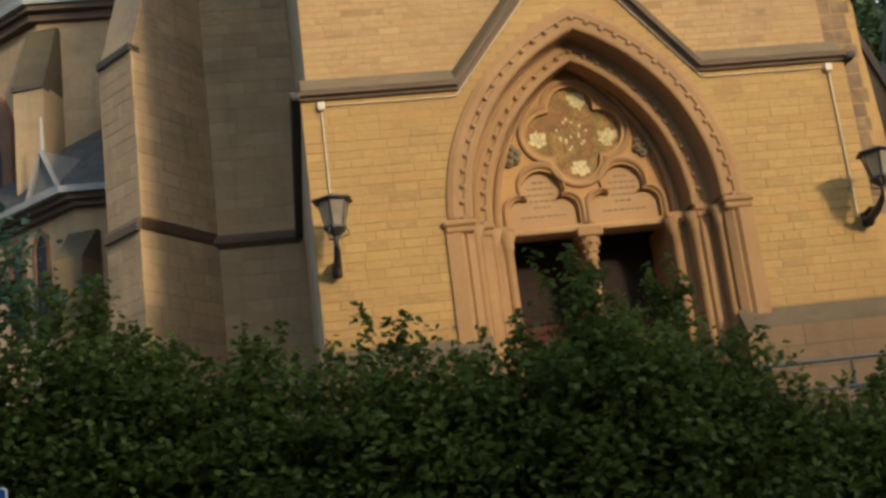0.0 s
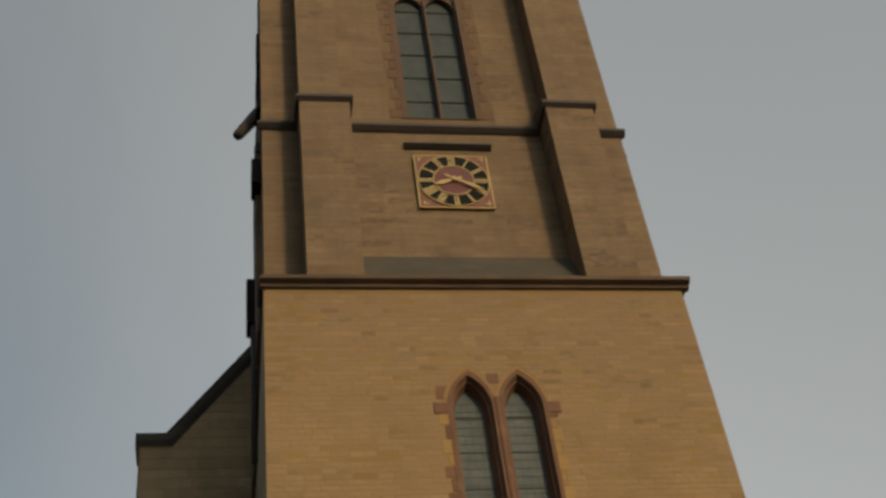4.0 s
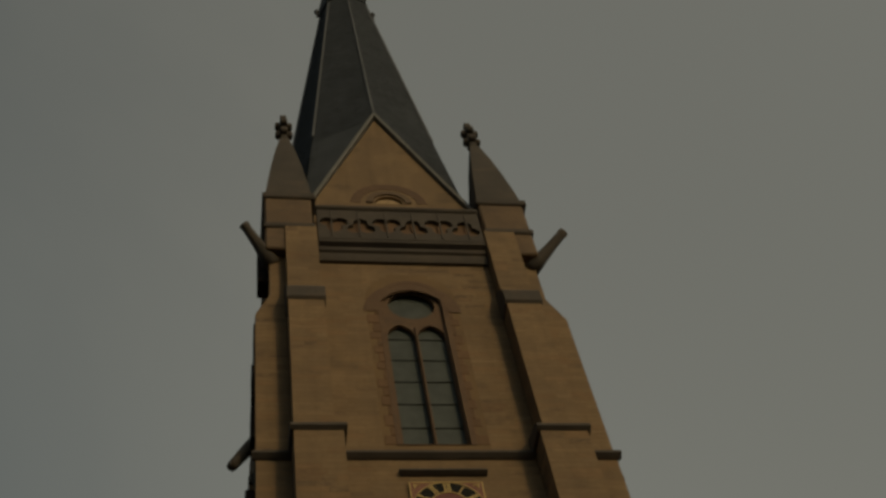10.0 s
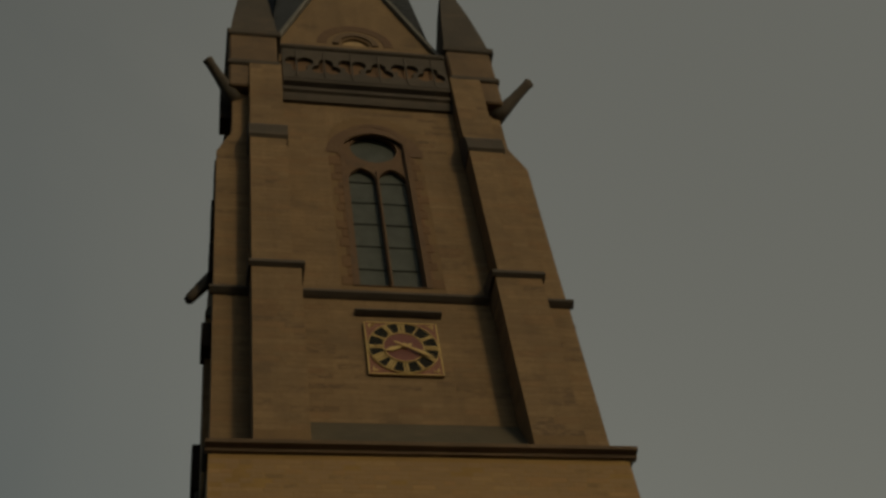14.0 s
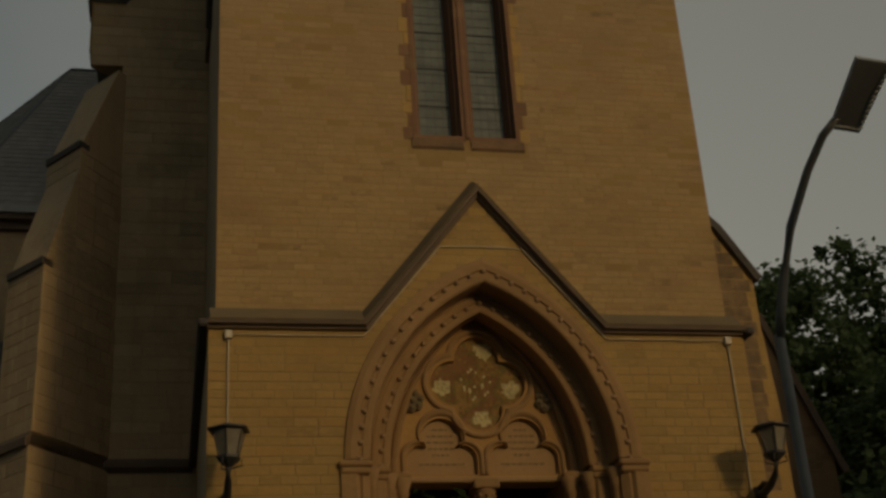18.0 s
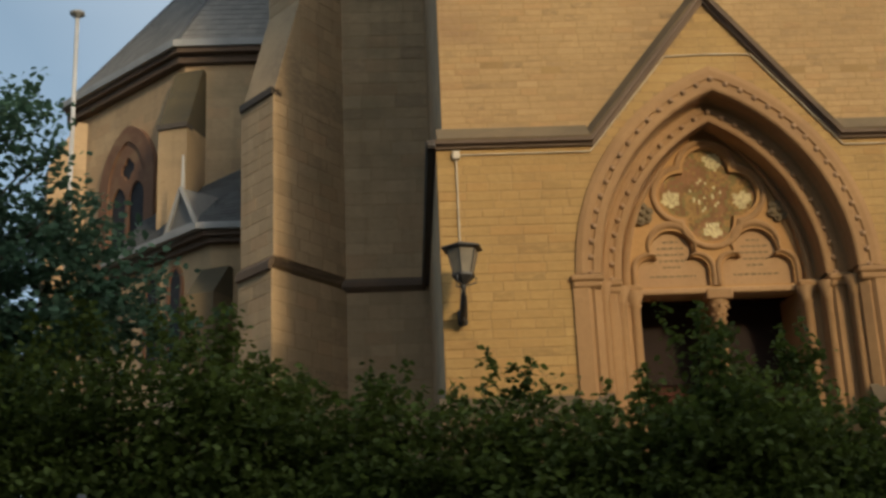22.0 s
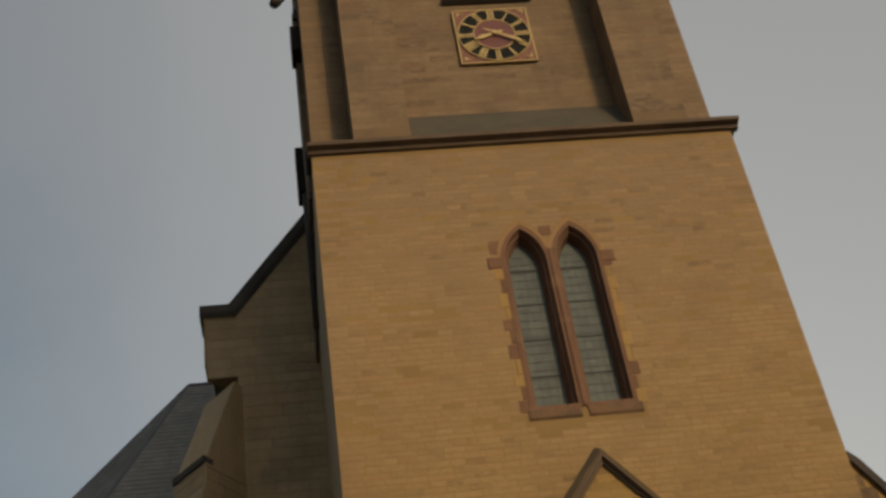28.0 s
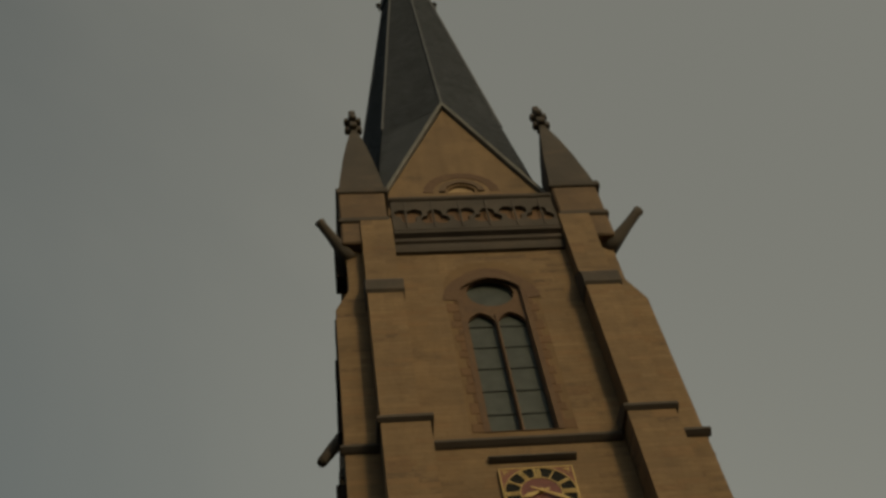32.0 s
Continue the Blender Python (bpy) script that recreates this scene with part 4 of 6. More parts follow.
# dark boards that stick out of the flank
for x, z0, z1 in [(-4.37, 33.4, 35.4), (-4.49, 29.92, 31.21), (-4.55, 28.05, 29.33), (-4.57, 26.32, 27.57), (-4.70, 23.61, 24.43)]:
    part("louvre_board", box(bmesh.new(), x, -4.0, 1.45, 2.1, z0, z1, 0.02), DARK, tower)
bm = bmesh.new()
box(bm, -HW2 - 0.27, -HW2 + 0.1, 4.6, 5.2, 21.92, 23.4, 0.03)
part("flank_hatch", bm, DARK, tower, "dark louvred hatch on the flank")
# thin dark tube drawn for the narrow dark line below the hatch
part("downpipe", tube(bmesh.new(), [(-HW2 - 0.10, 4.7, 17.9), (-HW2 - 0.10, 4.7, 21.95)], 0.07, 8), SOOT, tower, "dark upright strip on the flank", smooth=True)

# spire
SA = 4.7
spire_x = lambda z: 0.06 + 0.0095 * (z - 45.0)   # it leans a little


def oct_at(r, z, face=None):
    """Eight corners; face: the reach of the four towards the tower's sides, where it differs."""
    return [(spire_x(z) + (face if face and k % 2 == 0 else r) * math.sin(k * math.tau / 8), SA - 0.93 * (face if face and k % 2 == 0 else r) * math.cos(k * math.tau / 8), z) for k in range(8)]


bm = bmesh.new()
foot8, lo8, hi8 = oct_at(4.3, 36.3, 3.25), oct_at(3.22, 45.0), oct_at(1.28, 62.1)
loft(bm, [foot8, lo8, hi8, oct_at(1.26, 62.4)], True, True)
spire = part("spire", bm, SLATE, tower, "steep eight-sided slate spire")
for k in (7, 0, 1, 6, 2):
    j = (k + 1) % 8
    slate_rows("slate_covering", (lo8[k], lo8[j], hi8[j], hi8[k]), 60, SLATE, spire, 20 + k)
    slate_rows("slate_covering", (foot8[k], foot8[j], lo8[j], lo8[k]), 30, SLATE, spire, 40 + k)
bm = bmesh.new()
loft(bm, [oct_at(1.36, 62.4), oct_at(1.34, 62.65), oct_at(0.18, 71.5)], True, True)
part("spire_cap", bm, SLATE, spire)
for k in range(8):
    part("hip_flashing", tube(bmesh.new(), [Vector(lo8[k]), Vector(hi8[k])], 0.07, 5), HIP, spire, "dull zinc hip strip")
    part("cap_flashing", tube(bmesh.new(), [Vector(oct_at(1.36, 62.6)[k]), Vector(oct_at(0.2, 71.5)[k])], 0.05, 5), HIP, spire)
for k in (0, 2, 4, 6):
    bm = bmesh.new()
    turned(bm, Vector(oct_at(1.42, 62.3)[k]), [(0.04, 0), (0.03, 0.5), (0.13, 0.6), (0.13, 0.75), (0.02, 0.9)], 8)
    part("ball_finial", bm, CAME, spire)
SP, CZ0 = spire_x(75), 75.25    # axis and height of the cross
bm = bmesh.new()
turned(bm, (SP, SA, 71.2), [(0.22, 0), (0.28, 0.3), (0.12, 0.5), (0.36, 0.85), (0.44, 1.15), (0.36, 1.45), (0.1, 1.65), (0.05, 1.8)], 12)
part("spire_ball", bm, CAME, spire, smooth=True)
bm = bmesh.new()
tube(bm, [(SP, SA, 72.8), (SP, SA, CZ0 + 1.8)], 0.06, 6)
tube(bm, [(SP - 1.25, SA, CZ0), (SP + 1.25, SA, CZ0)], 0.06, 6)
for s in (-1, 1):
    ball(bm, (SP + s * 1.25, SA, CZ0), 0.12)
    ball(bm, (SP + s * 0.75, SA, CZ0), 0.14)
    tube(bm, [(SP, SA, CZ0 - 1.9), (SP + s * 0.5, SA, CZ0 - 1.3), (SP + s * 0.85, SA, CZ0 - 1.25)], 0.05, 6)
    ball(bm, (SP + s * 0.85, SA, CZ0 - 1.25), 0.14)
    tube(bm, [(SP + s * 0.5, SA, CZ0), (SP + s * 0.3, SA, CZ0 + 0.35), (SP, SA, CZ0 + 0.6)], 0.04, 5)
    tube(bm, [(SP + s * 0.5, SA, CZ0), (SP + s * 0.3, SA, CZ0 - 0.35), (SP, SA, CZ0 - 0.6)], 0.04, 5)
for r in (0.35, 0.2):
    ring_bar(bm, [(SP + r * math.cos(t), CZ0 + r * math.sin(t)) for t in [math.tau * q / 12 for q in range(12)]], 0.045, SA, 5)
for z in (0.9, 1.35):
    ball(bm, (SP, SA, CZ0 + z), 0.13)
part("iron_cross", bm, IRON, spire, "wrought-iron cross with curled arms")
bm = bmesh.new()
prism(bm, [(SP + x, z + 0.45) for x, z in [(-0.62, 77.05), (-0.35, 76.75), (0.05, 76.55), (0.35, 76.65), (0.6, 77.10), (0.3, 76.95), (0.0, 77.00), (-0.3, 77.05)]], SA - 0.03, SA + 0.03)
part("weather_vane", bm, LEAD, spire, "pale weathered weathervane")
# ---------------------------------------------------------------- portal
portal = thing("church_portal", "deep pointed church portal of reddish sandstone with carved tympanum", "portal", (0, 0.4, GZ))


def c_of(a):
    """The inner arches rise more steeply than the outer one."""
    return C0 + max(0.0, 2.1 - a) * 0.12 + max(0.0, 1.68 - a) * 2.4


ORDERS = [
    ("outer_order", RED, [(A0 + 0.06, 0.016), (A0 + 0.05, -0.05), (A0 - 0.04, -0.08), (2.275, -0.075), (2.262, -0.048), (2.205, -0.048), (2.193, -0.072), (2.10, -0.07), (2.06, -0.05)]),
    ("outer_hollow", RED, [(2.06, -0.06), (2.04, 0.033), (2.05, 0.197), (2.02, 0.361), (1.98, 0.394)]),
    ("middle_order", RED, [(1.99, 0.385), (1.96, 0.369), (1.875, 0.369), (1.86, 0.392), (1.805, 0.392), (1.79, 0.369), (1.72, 0.369), (1.68, 0.385)]),
    ("inner_hollow", RED, [(1.68, 0.377), (1.66, 0.443), (1.67, 0.607), (1.64, 0.779), (1.60, 0.812)]),
    ("inner_order", RED, [(1.61, 0.804), (1.58, 0.763), (1.52, 0.746), (1.47, 0.787), (1.45, 0.943)]),
]
for name, m, prof in ORDERS:
    bm = bmesh.new()
    loft(bm, [[(x, y, z) for x, z in arch(a, c_of(a), ZS, ZS, 16)] for a, y in prof])
    part(name, bm, m, portal, "moulded pointed arch of red sandstone")
# studs along the two outer orders
for a, y, n in ((2.234, -0.055, 16), (1.833, 0.385, 14)):
    pts = arch(a, c_of(a), ZS, None, n)
    for i, (x, z) in enumerate(pts):
        bm = bmesh.new()
        bmesh.ops.create_icosphere(bm, subdivisions=1, radius=0.056, matrix=Matrix.Translation((x, y - 0.005, z)) @ Matrix.Diagonal((1, 1.1, 1, 1)))
        part("stud", bm, STUD, portal)
# jambs: stepped piers and shafts below the arch
for s in (-1, 1):
    for name, prof in (("outer_jamb", [(A0 + 0.12, 0.016), (A0 + 0.12, -0.06), (2.30, -0.07), (2.24, -0.01), (2.20, -0.04), (2.08, 0.041), (2.05, 0.180)]),
                       ("middle_jamb", [(2.05, 0.164), (1.99, 0.246), (1.97, 0.361), (1.90, 0.344), (1.78, 0.353), (1.72, 0.443), (1.70, 0.508)]),
                       ("inner_jamb", [(1.70, 0.492), (1.64, 0.607), (1.62, 0.705), (1.52, 0.705), (1.46, 0.787), (1.34, 0.836), (1.32, 2.0)])):
        bm = bmesh.new()
        loft(bm, [[(s * a, y, z) for a, y in prof] for z in (GZ, ZS - 0.12)])
        part(name, bm, RED, portal, "moulded jamb of red sandstone")
    for x, y, r in ((2.03, 0.18, 0.075), (1.70, 0.49, 0.085), (1.44, 0.77, 0.095)):
        bm = bmesh.new()
        turned(bm, (s * x, y, GZ), [(r * 1.7, 0), (r * 1.7, 0.5), (r * 1.3, 0.6), (r, 0.7), (r, ZS - GZ - 0.42), (r * 1.3, ZS - GZ - 0.38), (r * 1.1, ZS - GZ - 0.34), (r * 1.9, ZS - GZ - 0.12)], 12)
        part("shaft", bm, RED, portal, smooth=True)
    for x0, x1, y0, y1 in ((2.04, A0 + 0.16, -0.12, 0.25), (1.68, 2.10, 0.29, 0.58), (1.30, 1.74, 0.64, 1.0)):
        bm = bmesh.new()
        xa, xb = sorted((s * x0, s * x1))
        box(bm, xa, xb, y0, y1, ZS - 0.13, ZS - 0.02, 0.03)
        box(bm, xa + 0.03, xb - 0.03, y0 + 0.03, y1, ZS - 0.24, ZS - 0.12, 0.03)
        part("impost", bm, RED, portal)
# tympanum: pierced front plate, sunk fields behind
TY = 0.88
QZ, LZ = 8.31, 6.60
quat = foils(0, QZ, 4, 0.44, 0.40, 0)


def trefoil_panel(cx):
    """A three-lobed arch head on a straight sill."""
    ang = lambda a, b, n: [radians(a + (b - a) * k / n) for k in range(n + 1)]
    pts = [(cx - 0.60, LZ + 0.10)]
    pts += [(cx - 0.37 + 0.23 * math.cos(t), 6.98 + 0.23 * math.sin(t)) for t in ang(180, 62, 6)]
    pts += [(cx + 0.36 * math.cos(t), 7.32 + 0.36 * math.sin(t)) for t in ang(198, -18, 12)]
    pts += [(cx + 0.37 + 0.23 * math.cos(t), 6.98 + 0.23 * math.sin(t)) for t in ang(118, 0, 6)]
    return pts + [(cx + 0.60, LZ + 0.10)]


bm = bmesh.new()
plate(bm, arch(1.50, c_of(1.50), ZS, LZ, 14), [quat[::-1], trefoil_panel(-0.71), trefoil_panel(0.71)], TY, TY + 0.095)
tymp = part("tympanum", bm, TYMP, portal, "ochre stone tympanum with a sunk quatrefoil and two trefoils")
bm = bmesh.new()
box(bm, -1.5, 1.5, TY + 0.10, TY + 0.3, LZ, 7.72)
part("tympanum_back", bm, PANEL, tymp)
part("mosaic_bed", box(bmesh.new(), -1.5, 1.5, TY + 0.10, TY + 0.3, 7.72, 9.62), MOSAICS[4], tymp, "brown bedding of the mosaic")
bm = bmesh.new()
loft(bm, [[(x, y, z) for x, z in (lambda f: f + f[:1])(foils(0, QZ, 4, 0.44, rr, 0))] for rr, y in ((0.56, TY + 0.01), (0.545, TY - 0.05), (0.50, TY - 0.06), (0.475, TY - 0.02), (0.41, TY + 0.03), (0.385, TY + 0.09))])
part("quatrefoil_moulding", bm, RED, tymp, smooth=True)
for cx in (-0.71, 0.71):
    bm = bmesh.new()
    pan = trefoil_panel(cx)
    loft(bm, [[(cx + (x - cx) * k, y, 6.70 + (z - 6.70) * (1 + (k - 1) * 0.9)) for x, z in pan] for k, y in ((1.19, TY + 0.01), (1.17, TY - 0.045), (1.09, TY - 0.055), (1.06, TY - 0.02), (1.0, TY + 0.03), (0.97, TY + 0.09))])
    part("trefoil_moulding", bm, RED, tymp, smooth=True)
    # carved inscription, too worn to read
    bm = bmesh.new()
    for i, (z, w) in enumerate(((7.50, 0.26), (7.39, 0.46), (7.28, 0.50), (7.17, 0.42), (7.06, 0.30), (6.90, 0.78))):
        x = cx - w / 2
        r = random.Random(i + int(cx > 0) * 9)
        while x < cx + w / 2 - 0.03:
            k = r.uniform(0.04, 0.10)
            box(bm, x, min(x + k, cx + w / 2), TY + 0.094, TY + 0.099, z - 0.014, z + 0.014)
            x += k + 0.025
    tagged(part("inscription", bm, SLOPE_STONE, tymp, "lines of carved lettering worn past reading"), kind="stuff")
# mosaic set into the quatrefoil
r = random.Random(12)
groups = [[], [], [], [], []]
cell = 0.046
for i in range(-20, 21):
    for j in range(-20, 21):
        x, z = i * cell, j * cell
        if any((x - 0.44 * ax) ** 2 + (z - 0.44 * az) ** 2 < 0.40 ** 2 for ax, az in ((1, 0), (-1, 0), (0, 1), (0, -1))) or x * x + z * z < 0.09:
            v = noise.noise(Vector((x * 3.2, z * 3.2, 3.7)))
            rad = math.hypot(x, z)
            pale = max(0.0, 1 - min(math.hypot(x - 0.58 * ax - ox, z - 0.58 * az - oz) for ax, az, ox, oz in ((1, 0, 0.02, -0.08), (-1, 0, -0.05, -0.05), (0, 1, 0.14, 0.03), (0, -1, 0.05, -0.02))) / 0.19)
            if pale > 0.05 + 0.3 * r.random():
                k = 1
            elif rad < 0.3 and r.random() < 0.12:
                k = 1
            else:
                k = (0 if v > 0.12 else 3 if v > -0.05 else 4 if v > -0.22 else 2)
                if r.random() < 0.3:
                    k = r.choice((0, 2, 3, 4))
            groups[k].append((x, QZ + z))
for k, g in enumerate(groups):
    bm = bmesh.new()
    for x, z in g:
        c = 0.5 * cell - 0.003
        dx, dz = r.uniform(-0.006, 0.006), r.uniform(-0.006, 0.006)
        vs = [bm.verts.new((x + dx + a * c * r.uniform(0.8, 1.05), TY + 0.087, z + dz + b * c * r.uniform(0.8, 1.05))) for a, b in ((-1, -1), (1, -1), (1, 1), (-1, 1))]
        vs2 = [bm.verts.new((v.co.x, TY + 0.101, v.co.z)) for v in vs]
        bm.faces.new(vs)
        for i in range(4):
            bm.faces.new((vs[i], vs2[i], vs2[(i + 1) % 4], vs[(i + 1) % 4]))
    tagged(part("mosaic_field", bm, MOSAICS[k], tymp, "small glinting mosaic tesserae"), kind="stuff")
for cx in (-1.17, 1.17):
    bm = bmesh.new()
    turned_pts = foils(cx, 7.97, 6, 0.125, 0.075, 0.3, 6)
    prism(bm, turned_pts, TY - 0.07, TY + 0.01)
    rosette = part("rosette", bm, SLOPE_STONE, tymp, "carved stone rosette")
    part("boss", ball(bmesh.new(), (cx, TY - 0.07, 7.97), 0.065), SLOPE_STONE, rosette)
    for k in range(6):
        t = k * math.tau / 6 + 0.3
        part("petal", ball(bmesh.new(), (cx + 0.125 * math.cos(t), TY - 0.07, 7.97 + 0.125 * math.sin(t)), 0.052), SLOPE_STONE, rosette)
# lintel, middle column, doors
bm = bmesh.new()
box(bm, -1.36, 1.36, TY - 0.06, TY + 0.4, LZ - 0.04, LZ + 0.06, 0.02)
part("lintel", bm, PANEL, portal)
bm = bmesh.new()
turned(bm, (0, TY + 0.1, GZ), [(0.18, 0), (0.18, 0.5), (0.13, 0.62), (0.105, 0.72), (0.10, 3.50), (0.13, 3.53), (0.105, 3.57), (0.12, 3.68), (0.19, 3.88), (0.18, 3.92)], 14)
column = part("middle_column", bm, RED, portal, "slender column between the doors", smooth=True)
bm = bmesh.new()
box(bm, -0.22, 0.22, TY - 0.11, TY + 0.32, GZ + 3.90, LZ + 0.02, 0.02)
for k in range(8):
    t = k * math.tau / 8
    ball(bm, (0.155 * math.cos(t), TY + 0.1 + 0.155 * math.sin(t), GZ + 3.80), 0.045)
    ball(bm, (0.12 * math.cos(t + 0.4), TY + 0.1 + 0.12 * math.sin(t + 0.4), GZ + 3.66), 0.036)
part("leaf_capital", bm, RED, column)
bm = bmesh.new()
box(bm, -0.11, 0.11, TY + 0.3, 1.9, GZ, LZ)
part("door_post", bm, RED, portal)
for s in (-1, 1):
    x0, x1 = sorted((s * 0.13, s * 1.34))
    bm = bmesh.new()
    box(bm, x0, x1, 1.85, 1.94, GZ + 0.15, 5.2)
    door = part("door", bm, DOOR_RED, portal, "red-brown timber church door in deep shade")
    for i in range(2):
        for j in range(3):
            bm = bmesh.new()
            a = x0 + 0.1 + i * (x1 - x0 - 0.1) / 2
            z = GZ + 0.35 + j * 0.78
            box(bm, a, a + (x1 - x0 - 0.3) / 2, 1.81, 1.86, z, z + 0.62, 0.02)
            part("door_panel", bm, DOOR_RED, door)
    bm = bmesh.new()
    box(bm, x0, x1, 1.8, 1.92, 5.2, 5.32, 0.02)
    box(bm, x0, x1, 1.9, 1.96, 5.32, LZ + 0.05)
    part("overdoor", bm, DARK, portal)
bm = bmesh.new()
for k in range(5):
    box(bm, -2.5 - 0.3 * (4 - k), 2.5 + 0.3 * (4 - k), -1.6 + 0.32 * k, 1.9, GZ + 0.03 * k, GZ + 0.08 + 0.03 * k, 0.012)
part("door_step", bm, PAVE, portal)

# white cable duct along the cornice, with a junction box at each end
for s in (-1, 1):
    x = s * 4.30
    bm = bmesh.new()
    pts = [(x, -0.035, 8.74), (x - s * 0.06 + s * 0.06, -0.035, 6.15)]
    tube(bm, pts, 0.014, 6)
    duct = single("cable_duct", bm, WHITE, "thin white cable duct fixed under the sooty cornice", "cable duct", group="cable ducts")
    bm = bmesh.new()
    tube(bm, [(x, -0.03, 8.80), (s * (KX + 0.03), -0.03, 8.80), (s * 0.73, -0.03, 10.46), (s * 0.01, -0.03, 10.48)], 0.012, 6)
    part("upper_run", bm, WHITE, duct)
    bm = bmesh.new()
    box(bm, x - 0.06, x + 0.06, -0.09, 0.0, 8.72, 8.86, 0.012)
    part("junction_box", bm, WHITE, duct)

# wall lanterns


def lantern(at):
    x, y, z = at   # foot of the bracket on the wall
    lan = thing("wall_lantern", "black wrought-iron wall lantern with tapering milky glass", "lantern", at, group="wall lanterns")
    bm = bmesh.new()
    box(bm, x - 0.08, x + 0.08, y - 0.05, y, z + 0.044, z + 0.298, 0.02)
    tube(bm, [(x, y - 0.03, z + 0.140), (x, y - 0.22, z + 0.149), (x, y - 0.50, z + 0.219), (x, y - 0.70, z + 0.333), (x, y - 0.79, z + 0.455), (x, y - 0.80, z + 0.542)], [0.065, 0.07, 0.06, 0.05, 0.04, 0.035], 8)
    tube(bm, [(x, y - 0.03, z + 0.263), (x, y - 0.25, z + 0.298), (x, y - 0.42, z + 0.236), (x, y - 0.5, z + 0.254)], 0.045, 6)
    tube(bm, [(x, y - 0.04, z + 0.070), (x, y - 0.2, z + 0.044), (x, y - 0.3, z + 0.105), (x, y - 0.24, z + 0.149)], 0.03, 6)
    part("bracket", bm, IRON, lan, smooth=True)
    cy = y - 0.80
    hexa = lambda r, h: [(x + r * math.cos(k * math.tau / 6 + 0.3), cy + r * math.sin(k * math.tau / 6 + 0.3), z + h * 0.875) for k in range(6)]
    bm = bmesh.new()
    loft(bm, [hexa(0.05, 0.58), hexa(0.16, 0.68), hexa(0.19, 0.72), hexa(0.19, 0.76), hexa(0.16, 0.77)], True, True)
    for k in range(3):
        t = k * math.tau / 3
        tube(bm, [(x + 0.04 * math.cos(t), cy + 0.04 * math.sin(t), z + 0.481), (x + 0.2 * math.cos(t), cy + 0.2 * math.sin(t), z + 0.525), (x + 0.19 * math.cos(t), cy + 0.19 * math.sin(t), z + 0.612)], 0.014, 5)
    part("holder", bm, IRON, lan)
    for k in range(6):
        lo, hi = hexa(0.155, 0.77), hexa(0.25, 1.20)
        bm = bmesh.new()
        q = [Vector(lo[k]), Vector(lo[(k + 1) % 6]), Vector(hi[(k + 1) % 6]), Vector(hi[k])]
        vs = [bm.verts.new(p) for p in q]
        vb = [bm.verts.new((p.x * 0.97 + x * 0.03, p.y * 0.97 + cy * 0.03, p.z)) for p in q]
        bm.faces.new(vs)
        bm.faces.new(vb[::-1])
        for i in range(4):
            bm.faces.new((vs[i], vb[i], vb[(i + 1) % 4], vs[(i + 1) % 4]))
        part("glass_pane", bm, LAMP_GLASS, lan, "milky tapering glass")
        bm = bmesh.new()
        tube(bm, [q[0], q[3]], 0.014, 5)
        part("glazing_rib", bm, IRON, lan)
    bm = bmesh.new()
    loft(bm, [hexa(0.27, 1.19), hexa(0.34, 1.21), hexa(0.33, 1.24), hexa(0.17, 1.30), hexa(0.05, 1.32), hexa(0.02, 1.36)], True, True)
    part("hood", bm, IRON, lan)
    bm = bmesh.new()
    turned(bm, (x, cy, z + 0.682), [(0.03, 0), (0.04, 0.09), (0.06, 0.17), (0.05, 0.26), (0.01, 0.31)], 8)
    part("bulb", bm, SIGN_WHITE, lan, smooth=True)
    return lan


lantern((-4.31, 0.0, 5.90))
lantern((4.44, 0.0, 5.92))

# ---------------------------------------------------------------- clock
CX, CZ, CY, CR = 0.0, 23.12, Y3 - 0.02, 0.89
clock = thing("tower_clock", "square gilded tower clock showing twenty past eight", "clock", (CX, CY, CZ - CR))
bm = bmesh.new()
box(bm, -CR, CR, CY - 0.06, CY, CZ - CR, CZ + CR, 0.015)
part("board", bm, CLOCK_EDGE, clock, "terracotta-red square board")
bm = bmesh.new()
for s in (-1, 1):
    box(bm, s * (CR - 0.016) - 0.016, s * (CR - 0.016) + 0.016, CY - 0.075, CY - 0.05, CZ - CR, CZ + CR)
    box(bm, -CR + 0.06, CR - 0.06, CY - 0.075, CY - 0.05, CZ + s * (CR - 0.016) - 0.016, CZ + s * (CR - 0.016) + 0.016)
part("gilt_border", bm, GOLD, clock)


def disc(bm, r0, r1, y0, y1, n=48):
    o = [(CX + r1 * math.cos(k * math.tau / n), CZ + r1 * math.sin(k * math.tau / n)) for k in range(n)]
    if r0 <= 0:
        return prism(bm, o, y0, y1)
    i = [(CX + r0 * math.cos(k * math.tau / n), CZ + r0 * math.sin(k * math.tau / n)) for k in range(n)]
    loft(bm, [[(x, y1, z) for x, z in o], [(x, y0, z) for x, z in o], [(x, y0, z) for x, z in i], [(x, y1, z) for x, z in i]], True)
    return bm


